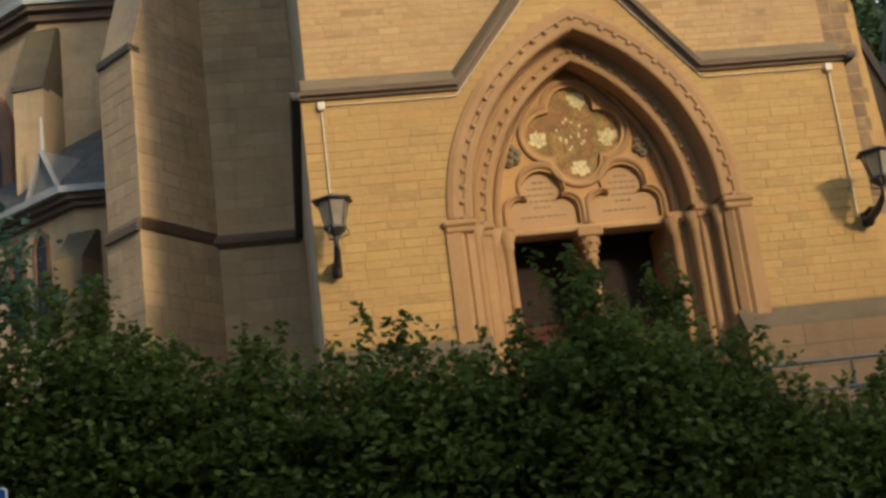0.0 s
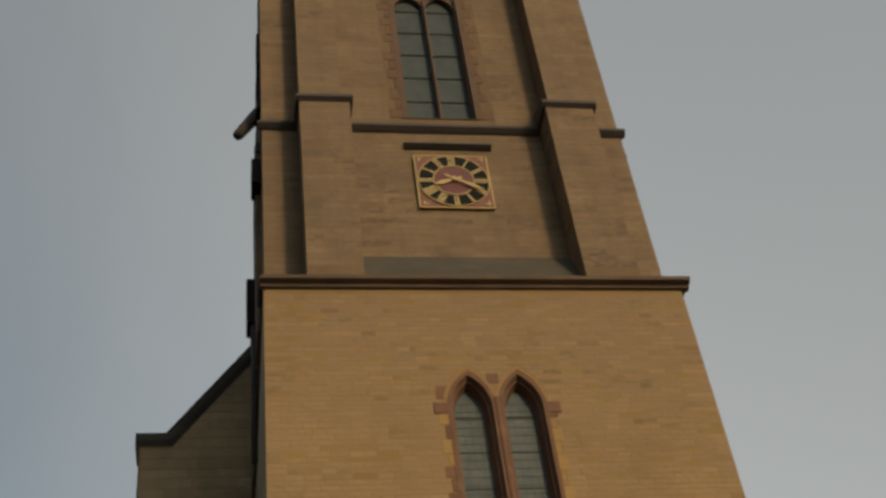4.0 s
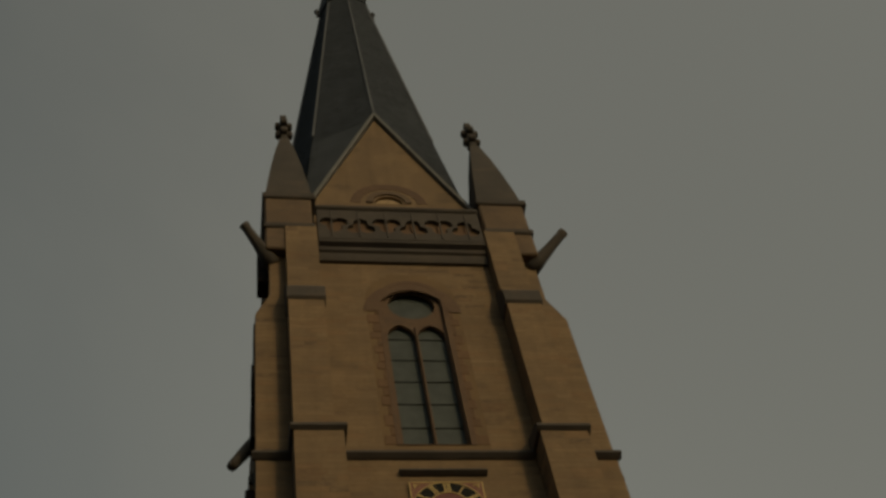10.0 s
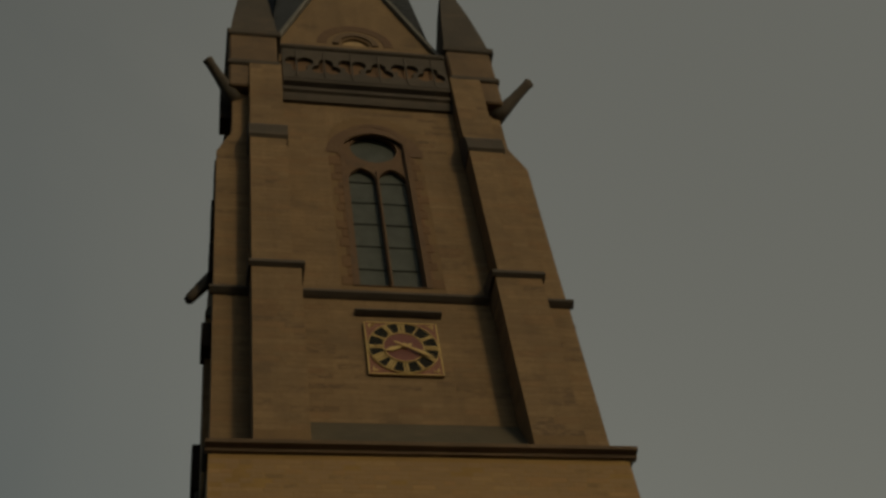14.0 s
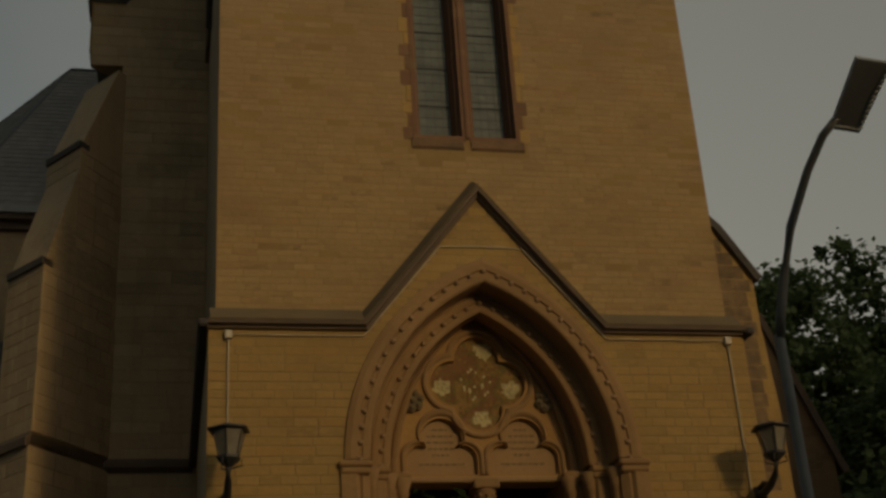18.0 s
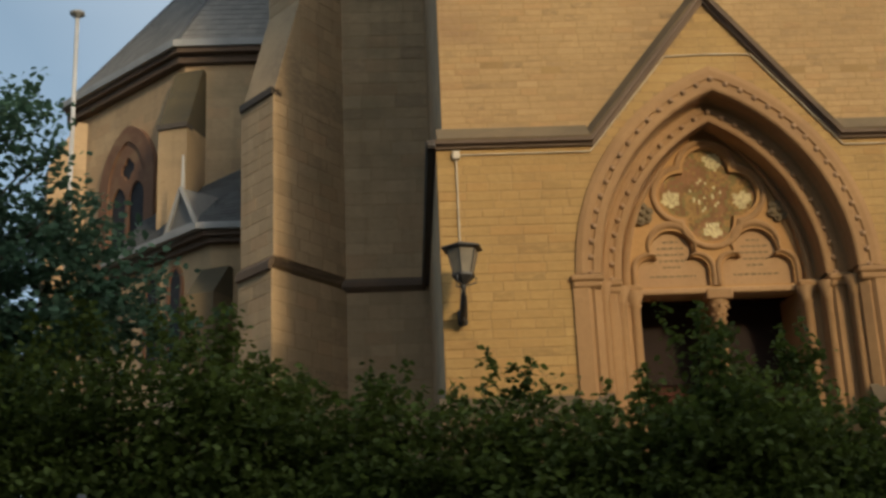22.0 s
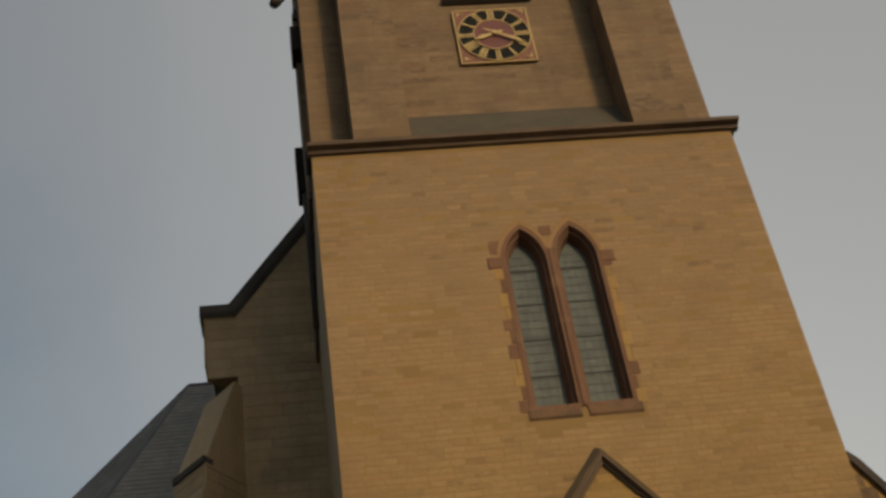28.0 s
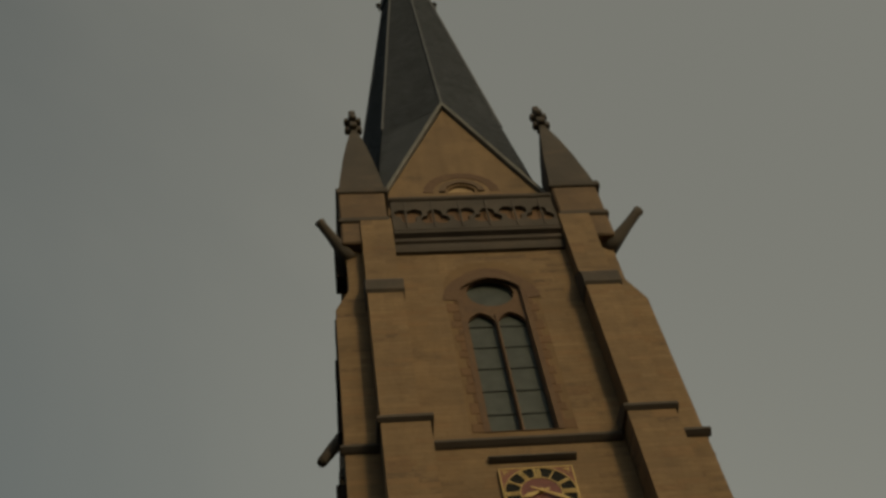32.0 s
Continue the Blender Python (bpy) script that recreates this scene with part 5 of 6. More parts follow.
part("dial", disc(bmesh.new(), 0, 0.845, CY - 0.085, CY - 0.06), CLOCK_BLACK, clock, "black chapter ring")
part("dial_centre", disc(bmesh.new(), 0, 0.48, CY - 0.10, CY - 0.08), CLOCK_RED, clock, "oxblood-red dial centre")
part("outer_ring", disc(bmesh.new(), 0.835, 0.857, CY - 0.105, CY - 0.06), GOLD, clock)
part("inner_ring", disc(bmesh.new(), 0.475, 0.50, CY - 0.115, CY - 0.08), GOLD, clock)
NUMERALS = ("XII", "I", "II", "III", "IV", "V", "VI", "VII", "VIII", "IX", "X", "XI")
for i, txt in enumerate(NUMERALS):
    bm = bmesh.new()
    widths = {"I": 0.05, "V": 0.085, "X": 0.085}
    tot = sum(widths[c] for c in txt)
    u = -tot / 2
    H = 0.155
    for c in txt:
        w = widths[c]
        m = u + w / 2
        bars = {"I": [(m, m)], "V": [(u + 0.016, m), (u + w - 0.016, m)], "X": [(u + 0.016, u + w - 0.016), (u + w - 0.016, u + 0.016)]}[c]
        for t0, t1 in bars:
            th = 0.012 if t0 > t1 else 0.017
            vs = [(t0 - th, H), (t0 + th, H), (t1 + th * 0.85, -H), (t1 - th * 0.85, -H)]
            prism(bm, vs, CY - 0.105 - 0.002 * (t0 > t1), CY - 0.082)
        u += w
    rot = Matrix.Translation((CX, 0, CZ)) @ Matrix.Rotation(i * math.tau / 12, 4, "Y") @ Matrix.Translation((0, 0, 0.665))
    bmesh.ops.transform(bm, matrix=rot, verts=bm.verts)
    part("numeral", bm, GOLD, clock, "gilt Roman numeral")
for sx in (-1, 1):
    for sz in (-1, 1):
        bm = bmesh.new()
        a = (CX + sx * 0.80, CZ + sz * 0.80)
        prism(bm, [a, (a[0] - sx * 0.17, a[1] - sz * 0.03), (a[0] - sx * 0.06, a[1] - sz * 0.06), (a[0] - sx * 0.03, a[1] - sz * 0.17)], CY - 0.085, CY - 0.066)
        part("corner_ornament", bm, GOLD, clock)


def pointer(length, tail, w, turn, y, name):
    bm = bmesh.new()
    prism(bm, [(0, -tail), (w * 0.5, -tail * 0.8), (w * 0.4, 0), (w, length * 0.62), (0, length), (-w, length * 0.62), (-w * 0.4, 0), (-w * 0.5, -tail * 0.8)], y - 0.02, y)
    bmesh.ops.transform(bm, matrix=Matrix.Translation((CX, 0, CZ)) @ Matrix.Rotation(radians(turn), 4, "Y"), verts=bm.verts)
    part(name, bm, GOLD, clock, "gilt clock pointer")


pointer(0.52, 0.22, 0.065, 250, CY - 0.13, "hour_pointer")
pointer(0.78, 0.28, 0.05, 118, CY - 0.16, "minute_pointer")
part("pointer_boss", disc(bmesh.new(), 0, 0.06, CY - 0.19, CY - 0.10, 16), GOLD, clock)
bm = bmesh.new()
prof = [(Y3 + 0.02, 24.54), (Y3 - 0.14, 24.43), (Y3 - 0.18, 24.34), (Y3 - 0.07, 24.29), (Y3 + 0.02, 24.27)]
loft(bm, [[(x, y, z) for y, z in prof] for x in (-1.06, 1.06)], True, True)
part("clock_hood", bm, SOOT, tower, "dark stone drip ledge above the clock")

# ---------------------------------------------------------------- nave front behind the tower
NY = 8.5
KNEE_X0, KNEE_X1, KNEE_Z = 7.55, 6.75, 21.35
SLOPE = 1.34
nave = thing("church_nave", "grey-brown sandstone nave with a steep slate roof behind the tower", "church", (0, 20, GZ))
ridge = KNEE_Z + SLOPE * KNEE_X1
bm = bmesh.new()
for s in (-1, 1):
    prism(bm, [(s * 3.9, GZ), (s * 6.62, GZ), (s * 6.62, 19.2), (s * 7.45, 19.6), (s * 7.45, KNEE_Z - 0.1), (s * KNEE_X1, KNEE_Z - 0.1), (s * 3.9, KNEE_Z + SLOPE * (KNEE_X1 - 3.9) - 0.1)], NY, NY + 0.8)
part("west_wall", bm, MORTAR, nave)
for s in (-1, 1):
    bm = bmesh.new()
    pth = [(s * KNEE_X0, KNEE_Z), (s * KNEE_X1, KNEE_Z), (s * 3.9, KNEE_Z + SLOPE * (KNEE_X1 - 3.9))]
    if s < 0:
        sweep(bm, pth, [(-0.30, NY + 0.9), (-0.30, NY - 0.02), (-0.16, NY - 0.10), (0.06, NY - 0.10), (0.08, NY + 0.9)])
    else:
        sweep(bm, pth[::-1], [(-0.30, NY + 0.9), (-0.30, NY - 0.02), (-0.16, NY - 0.10), (0.06, NY - 0.10), (0.08, NY + 0.9)])
    part("gable_coping", bm, SOOT, nave, "dark sloping coping with a square kneeler")
bm = bmesh.new()
loft(bm, [[(-7.4, y, 20.4), (0, y, ridge - 0.4), (7.4, y, 20.4)] for y in (NY + 0.8, 40)], True, True)
part("nave_roof", bm, SLATE_ROOF, nave)
bm = bmesh.new()
for s in (-1, 1):
    x0, x1 = sorted((s * 6.9, s * 6.2))
    box(bm, x0, x1, NY + 0.8, 40, GZ, 20.5)
part("side_wall", bm, STONE_GREY, nave)
SZ = 8.95
prof = [(NY + 0.03, SZ + 0.22), (NY - 0.12, SZ + 0.06), (NY - 0.14, SZ - 0.04), (NY - 0.04, SZ - 0.14), (NY + 0.03, SZ - 0.16)]
for a, b in ((-6.7, -4.7), (4.7, 6.7)):
    part("string_course", loft(bmesh.new(), [[(x, y, z) for y, z in prof] for x in (a, b)], True, True), LEDGE, nave)
rng = random.Random(8)
for s in (-1, 1):
    spans = []
    for c0, c1 in courses(GZ, 24.6, 0.3, rng):
        hi = 6.62 if c1 < 19.3 else 7.4
        if c1 > KNEE_Z - 0.3:
            hi = KNEE_X1 - (c1 - KNEE_Z + 0.25) / SLOPE
        if hi < 4.7:
            continue
        a, b = (-hi, -4.45) if s < 0 else (4.6, hi)
        spans += [(u0, u1, c0, c1) for u0, u1 in course_stones(a, b, rng)]
    if s < 0:
        stones_each(spans, STONE_GREY, nave, Vector((0, NY)), Vector((1, 0)), Vector((0, -1)), 0.010, 5)
    else:
        stones_joined("ashlar_facing", spans, STONE_GREY, nave, lambda u, q, z: (u, NY - q, z), 5 + s)

# diagonal corner buttresses, stepping back twice
for s in (-1, 1):
    out = Vector((-7.97 + 8.82, 6.42 - 7.51)).normalized()          # along the end face
    fwd = Vector((-7.97 + 6.60, 6.42 - 8.36)).normalized()          # outwards
    W = 1.36

    def quad(length, slim=0.0, s=s, out=out, fwd=fwd):
        near = Vector((-6.60, 8.36))
        side = Vector((-out.x, -out.y))
        pts = [near - fwd * 0.9 + side * slim, near + fwd * length + side * slim, near + fwd * length + side * (W - slim), near - fwd * 0.9 + side * (W - slim)]
        return [(p.x * (1 if s < 0 else -1), p.y) for p in pts]

    bm = bmesh.new()
    slab(bm, quad(2.37), GZ, SZ)
    but = part("corner_buttress", bm, MORTAR, nave, "massive diagonal buttress in weathered stages")
    bm = bmesh.new()
    slab(bm, quad(2.30), SZ, 12.9)
    slab(bm, quad(2.30), 12.9, 15.6, quad(1.35))
    part("lower_shaft", bm, STONE_GREY, but)
    bm = bmesh.new()
    slab(bm, quad(1.35, 0.006), 13.0, 16.2)
    slab(bm, quad(1.35, 0.006), 16.2, 18.9, quad(0.15, 0.006))
    part("upper_shaft", bm, STONE_GREY, but)
    for z, ln in ((12.95, 2.38), (16.25, 1.42)):
        bm = bmesh.new()
        q = quad(ln)
        q0 = quad(ln - 0.35)
        slab(bm, [q0[1], q[1], q[2], q0[2]], z - 0.1, z + 0.06)
        part("drip_ledge", bm, SOOT, but)
    bm = bmesh.new()
    slab(bm, quad(2.48), SZ - 0.12, SZ + 0.05)
    slab(bm, quad(2.46), SZ + 0.05, SZ + 0.2, quad(2.30))
    part("string_course", bm, LEDGE, but)
    for (ln, z0, z1) in ((2.37, GZ, SZ - 0.1), (2.30, SZ + 0.2, 12.85), (1.35, 13.6, 16.15)):
        q = quad(ln)
        for i, (p0, p1) in enumerate(((q[0], q[1]), (q[1], q[2]))):
            a, b = Vector(p0), Vector(p1)
            d = (b - a)
            L = d.length
            d /= L
            nrm = Vector((d.y, -d.x)) * (1 if s < 0 else -1)
            nrm = -nrm if nrm.y > 0 else nrm
            spans = []
            for c0, c1 in courses(z0, z1, 0.3, rng):
                spans += [(u0, u1, c0, c1) for u0, u1 in course_stones(0, L, rng)]
            flip = (d.x < 0)
            if s < 0:
                d2, a2 = (-d, b) if flip else (d, a)
                nn_ = Vector((d2.y, -d2.x))
                stones_each(spans, STONE_GREY, but, a2, d2, nn_, 0.010, 3 + i)
                continue
            stones_joined("ashlar_facing", spans, STONE_GREY, but, (lambda u, k, z, a=a, d=d, nrm=nrm, L=L, flip=flip: ((a.x + d.x * (L - u if flip else u) + nrm.x * k), (a.y + d.y * (L - u if flip else u) + nrm.y * k), z)), 3 + i)

# buttress on the tower's flank
bm = bmesh.new()
prism(bm, [(HW - 0.1, GZ), (6.12, GZ), (6.12, 8.3), (6.02, 9.9), (6.02, 10.9), (5.4, 11.9), (HW2 - 0.1, 12.9)], 2.0, 3.4)
side_but = part("flank_buttress", bm, STONE, tower, "golden sandstone buttress with sloping head")
bm = bmesh.new()
sweep(bm, [(6.1, 10.85), (5.4, 11.95), (HW2 - 0.1, 12.95)][::-1], [(-0.05, 3.5), (-0.05, 1.9), (0.10, 1.9), (0.10, 3.5)])
part("head_coping", bm, SOOT, side_but)
# above 6.5 m the stones nearer the tower take a darker material
spans, darkened = [], []
for c0, c1 in courses(GZ, 12.4, 0.3, rng):
    hi = 6.12 if c1 < 8.3 else 6.02 if c1 < 10.9 else 6.02 - (c1 - 10.9) * 0.65
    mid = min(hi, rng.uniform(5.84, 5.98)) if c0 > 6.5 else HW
    darkened += [(u0, u1, c0, c1) for u0, u1 in course_stones(HW, mid, rng, 0.4, 0.8) if mid > HW]
    spans += [(u0, u1, c0, c1) for u0, u1 in course_stones(mid, hi, rng, 0.4, 0.8) if hi - mid > 0.03]
stones_joined("ashlar_facing", spans, STONE, side_but, lambda u, q, z: (u, 2.0 - q, z), 6)
stones_joined("stained_facing", darkened, WORN_STONE, side_but, lambda u, q, z: (u, 2.0 - q, z), 8, label="darker stones next to the tower")

# ---------------------------------------------------------------- polygonal transepts and the low annexes


def transept(s):
    ob = thing("transept", "polygonal sandstone transept with slate roof and tall window", "church", (s * 9, 20, GZ))
    m = lambda p: (p[0] * (-s), p[1]) if s > 0 else p
    E = 17.3
    wall = [(-5.6, 13.5), (-11.1, 13.5), (-15.0, 17.4), (-15.0, 22.9), (-11.1, 26.8), (-5.6, 26.8)]
    eav = [(-5.6, 13.1), (-11.28, 13.1), (-15.4, 17.22), (-15.4, 23.1), (-11.28, 27.2), (-5.6, 27.2)]
    bm = bmesh.new()
    slab(bm, [m(p) for p in wall], GZ, E - 0.1)
    part("wall", bm, STONE_GREY, ob)
    bm = bmesh.new()
    slab(bm, [m((p[0] * 1.0 + 0.0, p[1] + 0.22 * (1 if p[1] < 20 else -1))) for p in eav], E - 0.42, E - 0.2)
    slab(bm, [m(p) for p in eav], E - 0.2, E + 0.02)
    part("eaves_moulding", bm, EAVES, ob, "red-brown eaves moulding")
    bm = bmesh.new()
    slab(bm, [m((p[0] - 0.10, p[1] - 0.10 * (1 if p[1] < 20 else -1))) for p in eav], E - 0.05, E + 0.16)
    part("gutter", bm, LEAD, ob, "pale zinc gutter")
    ap = (-9.0, 20.15, 26.3)
    ridge_end = (-5.6, 20.15, 26.3)
    bm = bmesh.new()
    e3 = [(*m(p), E + 0.14) for p in eav]
    vs = [bm.verts.new(p) for p in e3]
    a, b = bm.verts.new((*m(ap[:2]), ap[2])), bm.verts.new((*m(ridge_end[:2]), ridge_end[2]))
    bm.faces.new((vs[0], vs[1], a, b))
    for i in range(1, 4):
        bm.faces.new((vs[i], vs[i + 1], a))
    bm.faces.new((vs[4], vs[5], b, a))
    bm.faces.new((vs[5], vs[0], b))
    bm.faces.new(vs[::-1])
    roof = part("roof", bm, SLATE_ROOF, ob, "dark slate hipped roof")
    slate_rows("slate_covering", (e3[0], e3[1], (*m(ap[:2]), ap[2]), (*m(ridge_end[:2]), ridge_end[2])), 34, SLATE_ROOF, roof, 3)
    slate_rows("slate_covering", (e3[1], e3[2], (*m(ap[:2]), ap[2]), (*m(ap[:2]), ap[2])), 34, SLATE_ROOF, roof, 4)
    bm = bmesh.new()
    for i in (1, 2, 3):
        tube(bm, [e3[i], (*m(ap[:2]), ap[2])], 0.06, 5)
    tube(bm, [(*m(ap[:2]), ap[2]), (*m(ridge_end[:2]), ridge_end[2])], 0.09, 5)
    part("hip_flashing", bm, HIP, ob)
    # window on the slanting side
    p0, p1 = Vector((-11.1, 13.5)), Vector((-15.0, 17.4))
    d = (p1 - p0).normalized()
    nrm = Vector((-d.y, d.x)) * (-1)
    nrm = nrm if nrm.y < 0 else -nrm
    mid = p0.lerp(p1, 0.47)

    def lay(bm):
        for v in bm.verts:
            q = mid + d * v.co.x - nrm * v.co.y
            v.co = Vector((*m((q.x, q.y)), v.co.z))
        return bm

    win = part("window", lay(plate(bmesh.new(), arch(1.40, 0.5, 14.0, 10.7, 8), [arch(0.94, 0.5, 14.0, 11.0, 8)], -0.16, 0.02)), RED_DEEP, ob, "pointed traceried window framed in red stone")
    bm = bmesh.new()
    l1 = [(-0.46 + x, z) for x, z in arch(0.38, 0.2, 13.5, 11.0, 5)]
    plate(bm, arch(0.96, 0.5, 14.0, 10.95, 8), [l1, [(-x, z) for x, z in l1[::-1]], foils(0, 14.5, 4, 0.17, 0.17)], -0.10, -0.035)
    part("tracery", lay(bm), RED_DEEP, win)
    bm = bmesh.new()
    w = arch(0.96, 0.5, 14.0, 10.95, 8)
    loft(bm, [[(x, -0.03, z) for x, z in w], [(x, 0.01, z) for x, z in w]], True, True)
    part("pane", lay(bm), DARK_GLASS, win, "dark window glass")
    # buttress at the corner
    q0 = Vector((-10.95, 13.5))
    f = Vector((-0.29, -0.96)).normalized()
    g = Vector((f.y, -f.x)) * 0.42
    bm = bmesh.new()

    def q(ln):
        pts = [q0 - f * 0.6 + g, q0 + f * ln + g, q0 + f * ln - g, q0 - f * 0.6 - g]
        return [m((p.x, p.y)) for p in pts]

    slab(bm, q(1.0), GZ, 14.66)
    bt = part("buttress", bm, STONE_GREY, ob)
    bm = bmesh.new()
    slab(bm, q(1.0), 14.66, 16.65, q(0.1))
    part("sloping_head", bm, WEATHER, bt, "dark weathered sloping head")
    bm = bmesh.new()
    pts = [q0 + f * 0.7 + g * 1.05, q0 + f * 1.08 + g * 1.05, q0 + f * 1.08 - g * 1.05, q0 + f * 0.7 - g * 1.05]
    slab(bm, [m((p.x, p.y)) for p in pts], 14.58, 14.72)
    part("drip_ledge", bm, SOOT, bt)
    # buttress at the outer corner
    q0 = Vector((-15.0, 17.4))
    f = Vector((-0.92, -0.38)).normalized()
    g = Vector((f.y, -f.x)) * 0.45
    bm = bmesh.new()
    slab(bm, q(0.9), GZ, 15.2)
    slab(bm, q(0.9), 15.2, 16.7, q(0.1))
    part("buttress", bm, STONE_GREY, ob)
    # rows of stone on the two sides that face the street
    r2 = random.Random(17)
    for a, b in ((Vector((-6.7, 13.5)), Vector((-11.1, 13.5))), (p0, p1)):
        dd = (b - a).normalized()
        nn = Vector((dd.y, -dd.x))
        nn = nn if nn.y < 0 else -nn
        L = (b - a).length
        spans = []
        for c0, c1 in courses(8.5, E - 0.6, 0.3, r2):
            for u0, u1 in course_stones(0, L, r2):
                um = (u0 + u1) / 2
                if a == p0 and abs(um - 0.47 * L) < 1.6 and 10.7 < c0 < 15.2:
                    continue
                spans.append((u0, u1, c0, c1))
        stones_joined("ashlar_facing", spans, STONE_GREY, ob, (lambda u, k, z, a=a, dd=dd, nn=nn, L=L: (*m((a.x + dd.x * (L - u) + nn.x * k, a.y + dd.y * (L - u) + nn.y * k)), z)), 2)

    # low annex
    an = thing("low_annex", "low polygonal sandstone annex with a slate lean-to roof and small gablet", "church annex", (s * 10, 12, GZ))
    AE = 11.0
    awall = [(-7.6, 10.6), (-9.9, 10.6), (-12.7, 13.5), (-12.7, 15.2), (-7.6, 13.5)]
    bm = bmesh.new()
    slab(bm, [m(p) for p in awall], GZ, AE)
    part("wall", bm, STONE_GREY, an)
    aeav = [(-7.6, 10.25), (-10.05, 10.25), (-13.05, 13.35), (-13.05, 15.4), (-7.6, 13.5)]
    bm = bmesh.new()
    slab(bm, [m((p[0] + 0.12, p[1] + 0.12)) for p in aeav], AE - 0.30, AE - 0.16)
    slab(bm, [m(p) for p in aeav], AE - 0.16, AE - 0.02)
    part("eaves_moulding", bm, EAVES, an)
    bm = bmesh.new()
    slab(bm, [m((p[0] - 0.14, p[1] - 0.14)) for p in aeav], AE - 0.02, AE + 0.14)
    part("gutter", bm, LEAD, an)
    bm = bmesh.new()
    lo = [bm.verts.new((*m(p), AE + 0.12)) for p in aeav]
    hi = [bm.verts.new((*m(p), z)) for p, z in (((-7.6, 13.4), 14.6), ((-10.6, 13.4), 13.2), ((-12.2, 15.0), 13.2))]
    bm.faces.new((lo[0], lo[1], hi[1], hi[0]))
    bm.faces.new((lo[1], lo[2], hi[2], hi[1]))
    bm.faces.new((lo[2], lo[3], hi[2]))
    bm.faces.new((lo[4], lo[0], hi[0]))
    bm.faces.new(lo[::-1])
    roof = part("roof", bm, SLATE_LOW, an, "dark slate lean-to roof")
    ev = [(*m(p), AE + 0.12) for p in aeav]
    tp = [(*m(p), z) for p, z in (((-7.6, 13.4), 14.6), ((-10.6, 13.4), 13.2), ((-12.2, 15.0), 13.2))]
    slate_rows("slate_covering", (ev[0], ev[1], tp[1], tp[0]), 17, SLATE_LOW, roof, 5)
    slate_rows("slate_covering", (ev[1], ev[2], tp[2], tp[1]), 17, SLATE_LOW, roof, 6)
    bm = bmesh.new()
    c = Vector((-10.60, 11.30))
    e = Vector((-0.69, 0.72))
    n3 = Vector((-0.72, -0.69))
    tri = [c - e * 0.66, c + e * 0.66]
    pts = [(tri[0], 11.3), (tri[1], 11.3), (c, 12.40)]
    front = [bm.verts.new((*m((p.x + n3.x * 0.15, p.y + n3.y * 0.15)), z)) for p, z in pts]
    back = [bm.verts.new((*m((p.x - n3.x * 1.6, p.y - n3.y * 1.6)), z)) for p, z in pts]
    bm.faces.new(front)
    bm.faces.new(back[::-1])
    for i in range(3):
        bm.faces.new((front[i], back[i], back[(i + 1) % 3], front[(i + 1) % 3]))
    gb = part("gablet", bm, SLATE_ROOF, an, "small slate gablet with a metal spike")
    bm = bmesh.new()
    for i in range(3):
        tube(bm, [front_pt for front_pt in ((*m((pts[i][0].x + n3.x * 0.2, pts[i][0].y + n3.y * 0.2)), pts[i][1]), (*m((pts[(i + 1) % 3][0].x + n3.x * 0.2, pts[(i + 1) % 3][0].y + n3.y * 0.2)), pts[(i + 1) % 3][1]))], 0.07, 5)
    part("gablet_trim", bm, LEAD, gb)
    bm = bmesh.new()
    pk = m((c.x + n3.x * 0.15, c.y + n3.y * 0.15))
    tube(bm, [(*pk, 12.4), (*pk, 13.3)], [0.05, 0.03], 6)
    part("spike", bm, POLE, gb)
    # small corner buttress with a sloping head
    cb = Vector((-9.75, 10.6))
    fo = Vector((-0.38, -0.92)).normalized()
    si = Vector((fo.y, -fo.x)) * 0.38
    foot = lambda ln: [m((v.x, v.y)) for v in (cb - fo * 0.3 + si, cb + fo * ln + si, cb + fo * ln - si, cb - fo * 0.3 - si)]
    cbt = part("buttress", slab(bmesh.new(), foot(0.75), GZ, 9.3), SLOPE_STONE, an)
    part("sloping_head", slab(bmesh.new(), foot(0.75), 9.3, 10.1, foot(0.05)), WEATHER, cbt)
    # slit windows
    a0, a1 = Vector((-9.9, 10.6)), Vector((-12.7, 13.5))
    dd = (a1 - a0).normalized()
    nn = Vector((dd.y, -dd.x))
    nn = nn if nn.y < 0 else -nn
    for f0 in (0.36, 0.62):
        mm = a0.lerp(a1, f0)
        bm = plate(bmesh.new(), arch(0.36, 0.25, 10.0, 7.9, 6), [arch(0.24, 0.25, 10.0, 8.0, 6)], -0.05, 0.06)
        for v in bm.verts:
            qq = mm + dd * v.co.x - nn * v.co.y
            v.co = Vector((*m((qq.x, qq.y)), v.co.z))
        wn_ = part("slit_window", bm, RED_DEEP, an, "narrow pointed window framed in red stone")
        bm = bmesh.new()
        w = arch(0.26, 0.25, 10.0, 7.95, 6)
        loft(bm, [[(x, -0.01, z) for x, z in w], [(x, 0.01, z) for x, z in w]], True, True)
        for v in bm.verts:
            qq = mm + dd * v.co.x - nn * v.co.y
            v.co = Vector((*m((qq.x, qq.y)), v.co.z))
        part("pane", bm, DARK_GLASS, wn_, "dark window glass")


transept(-1)

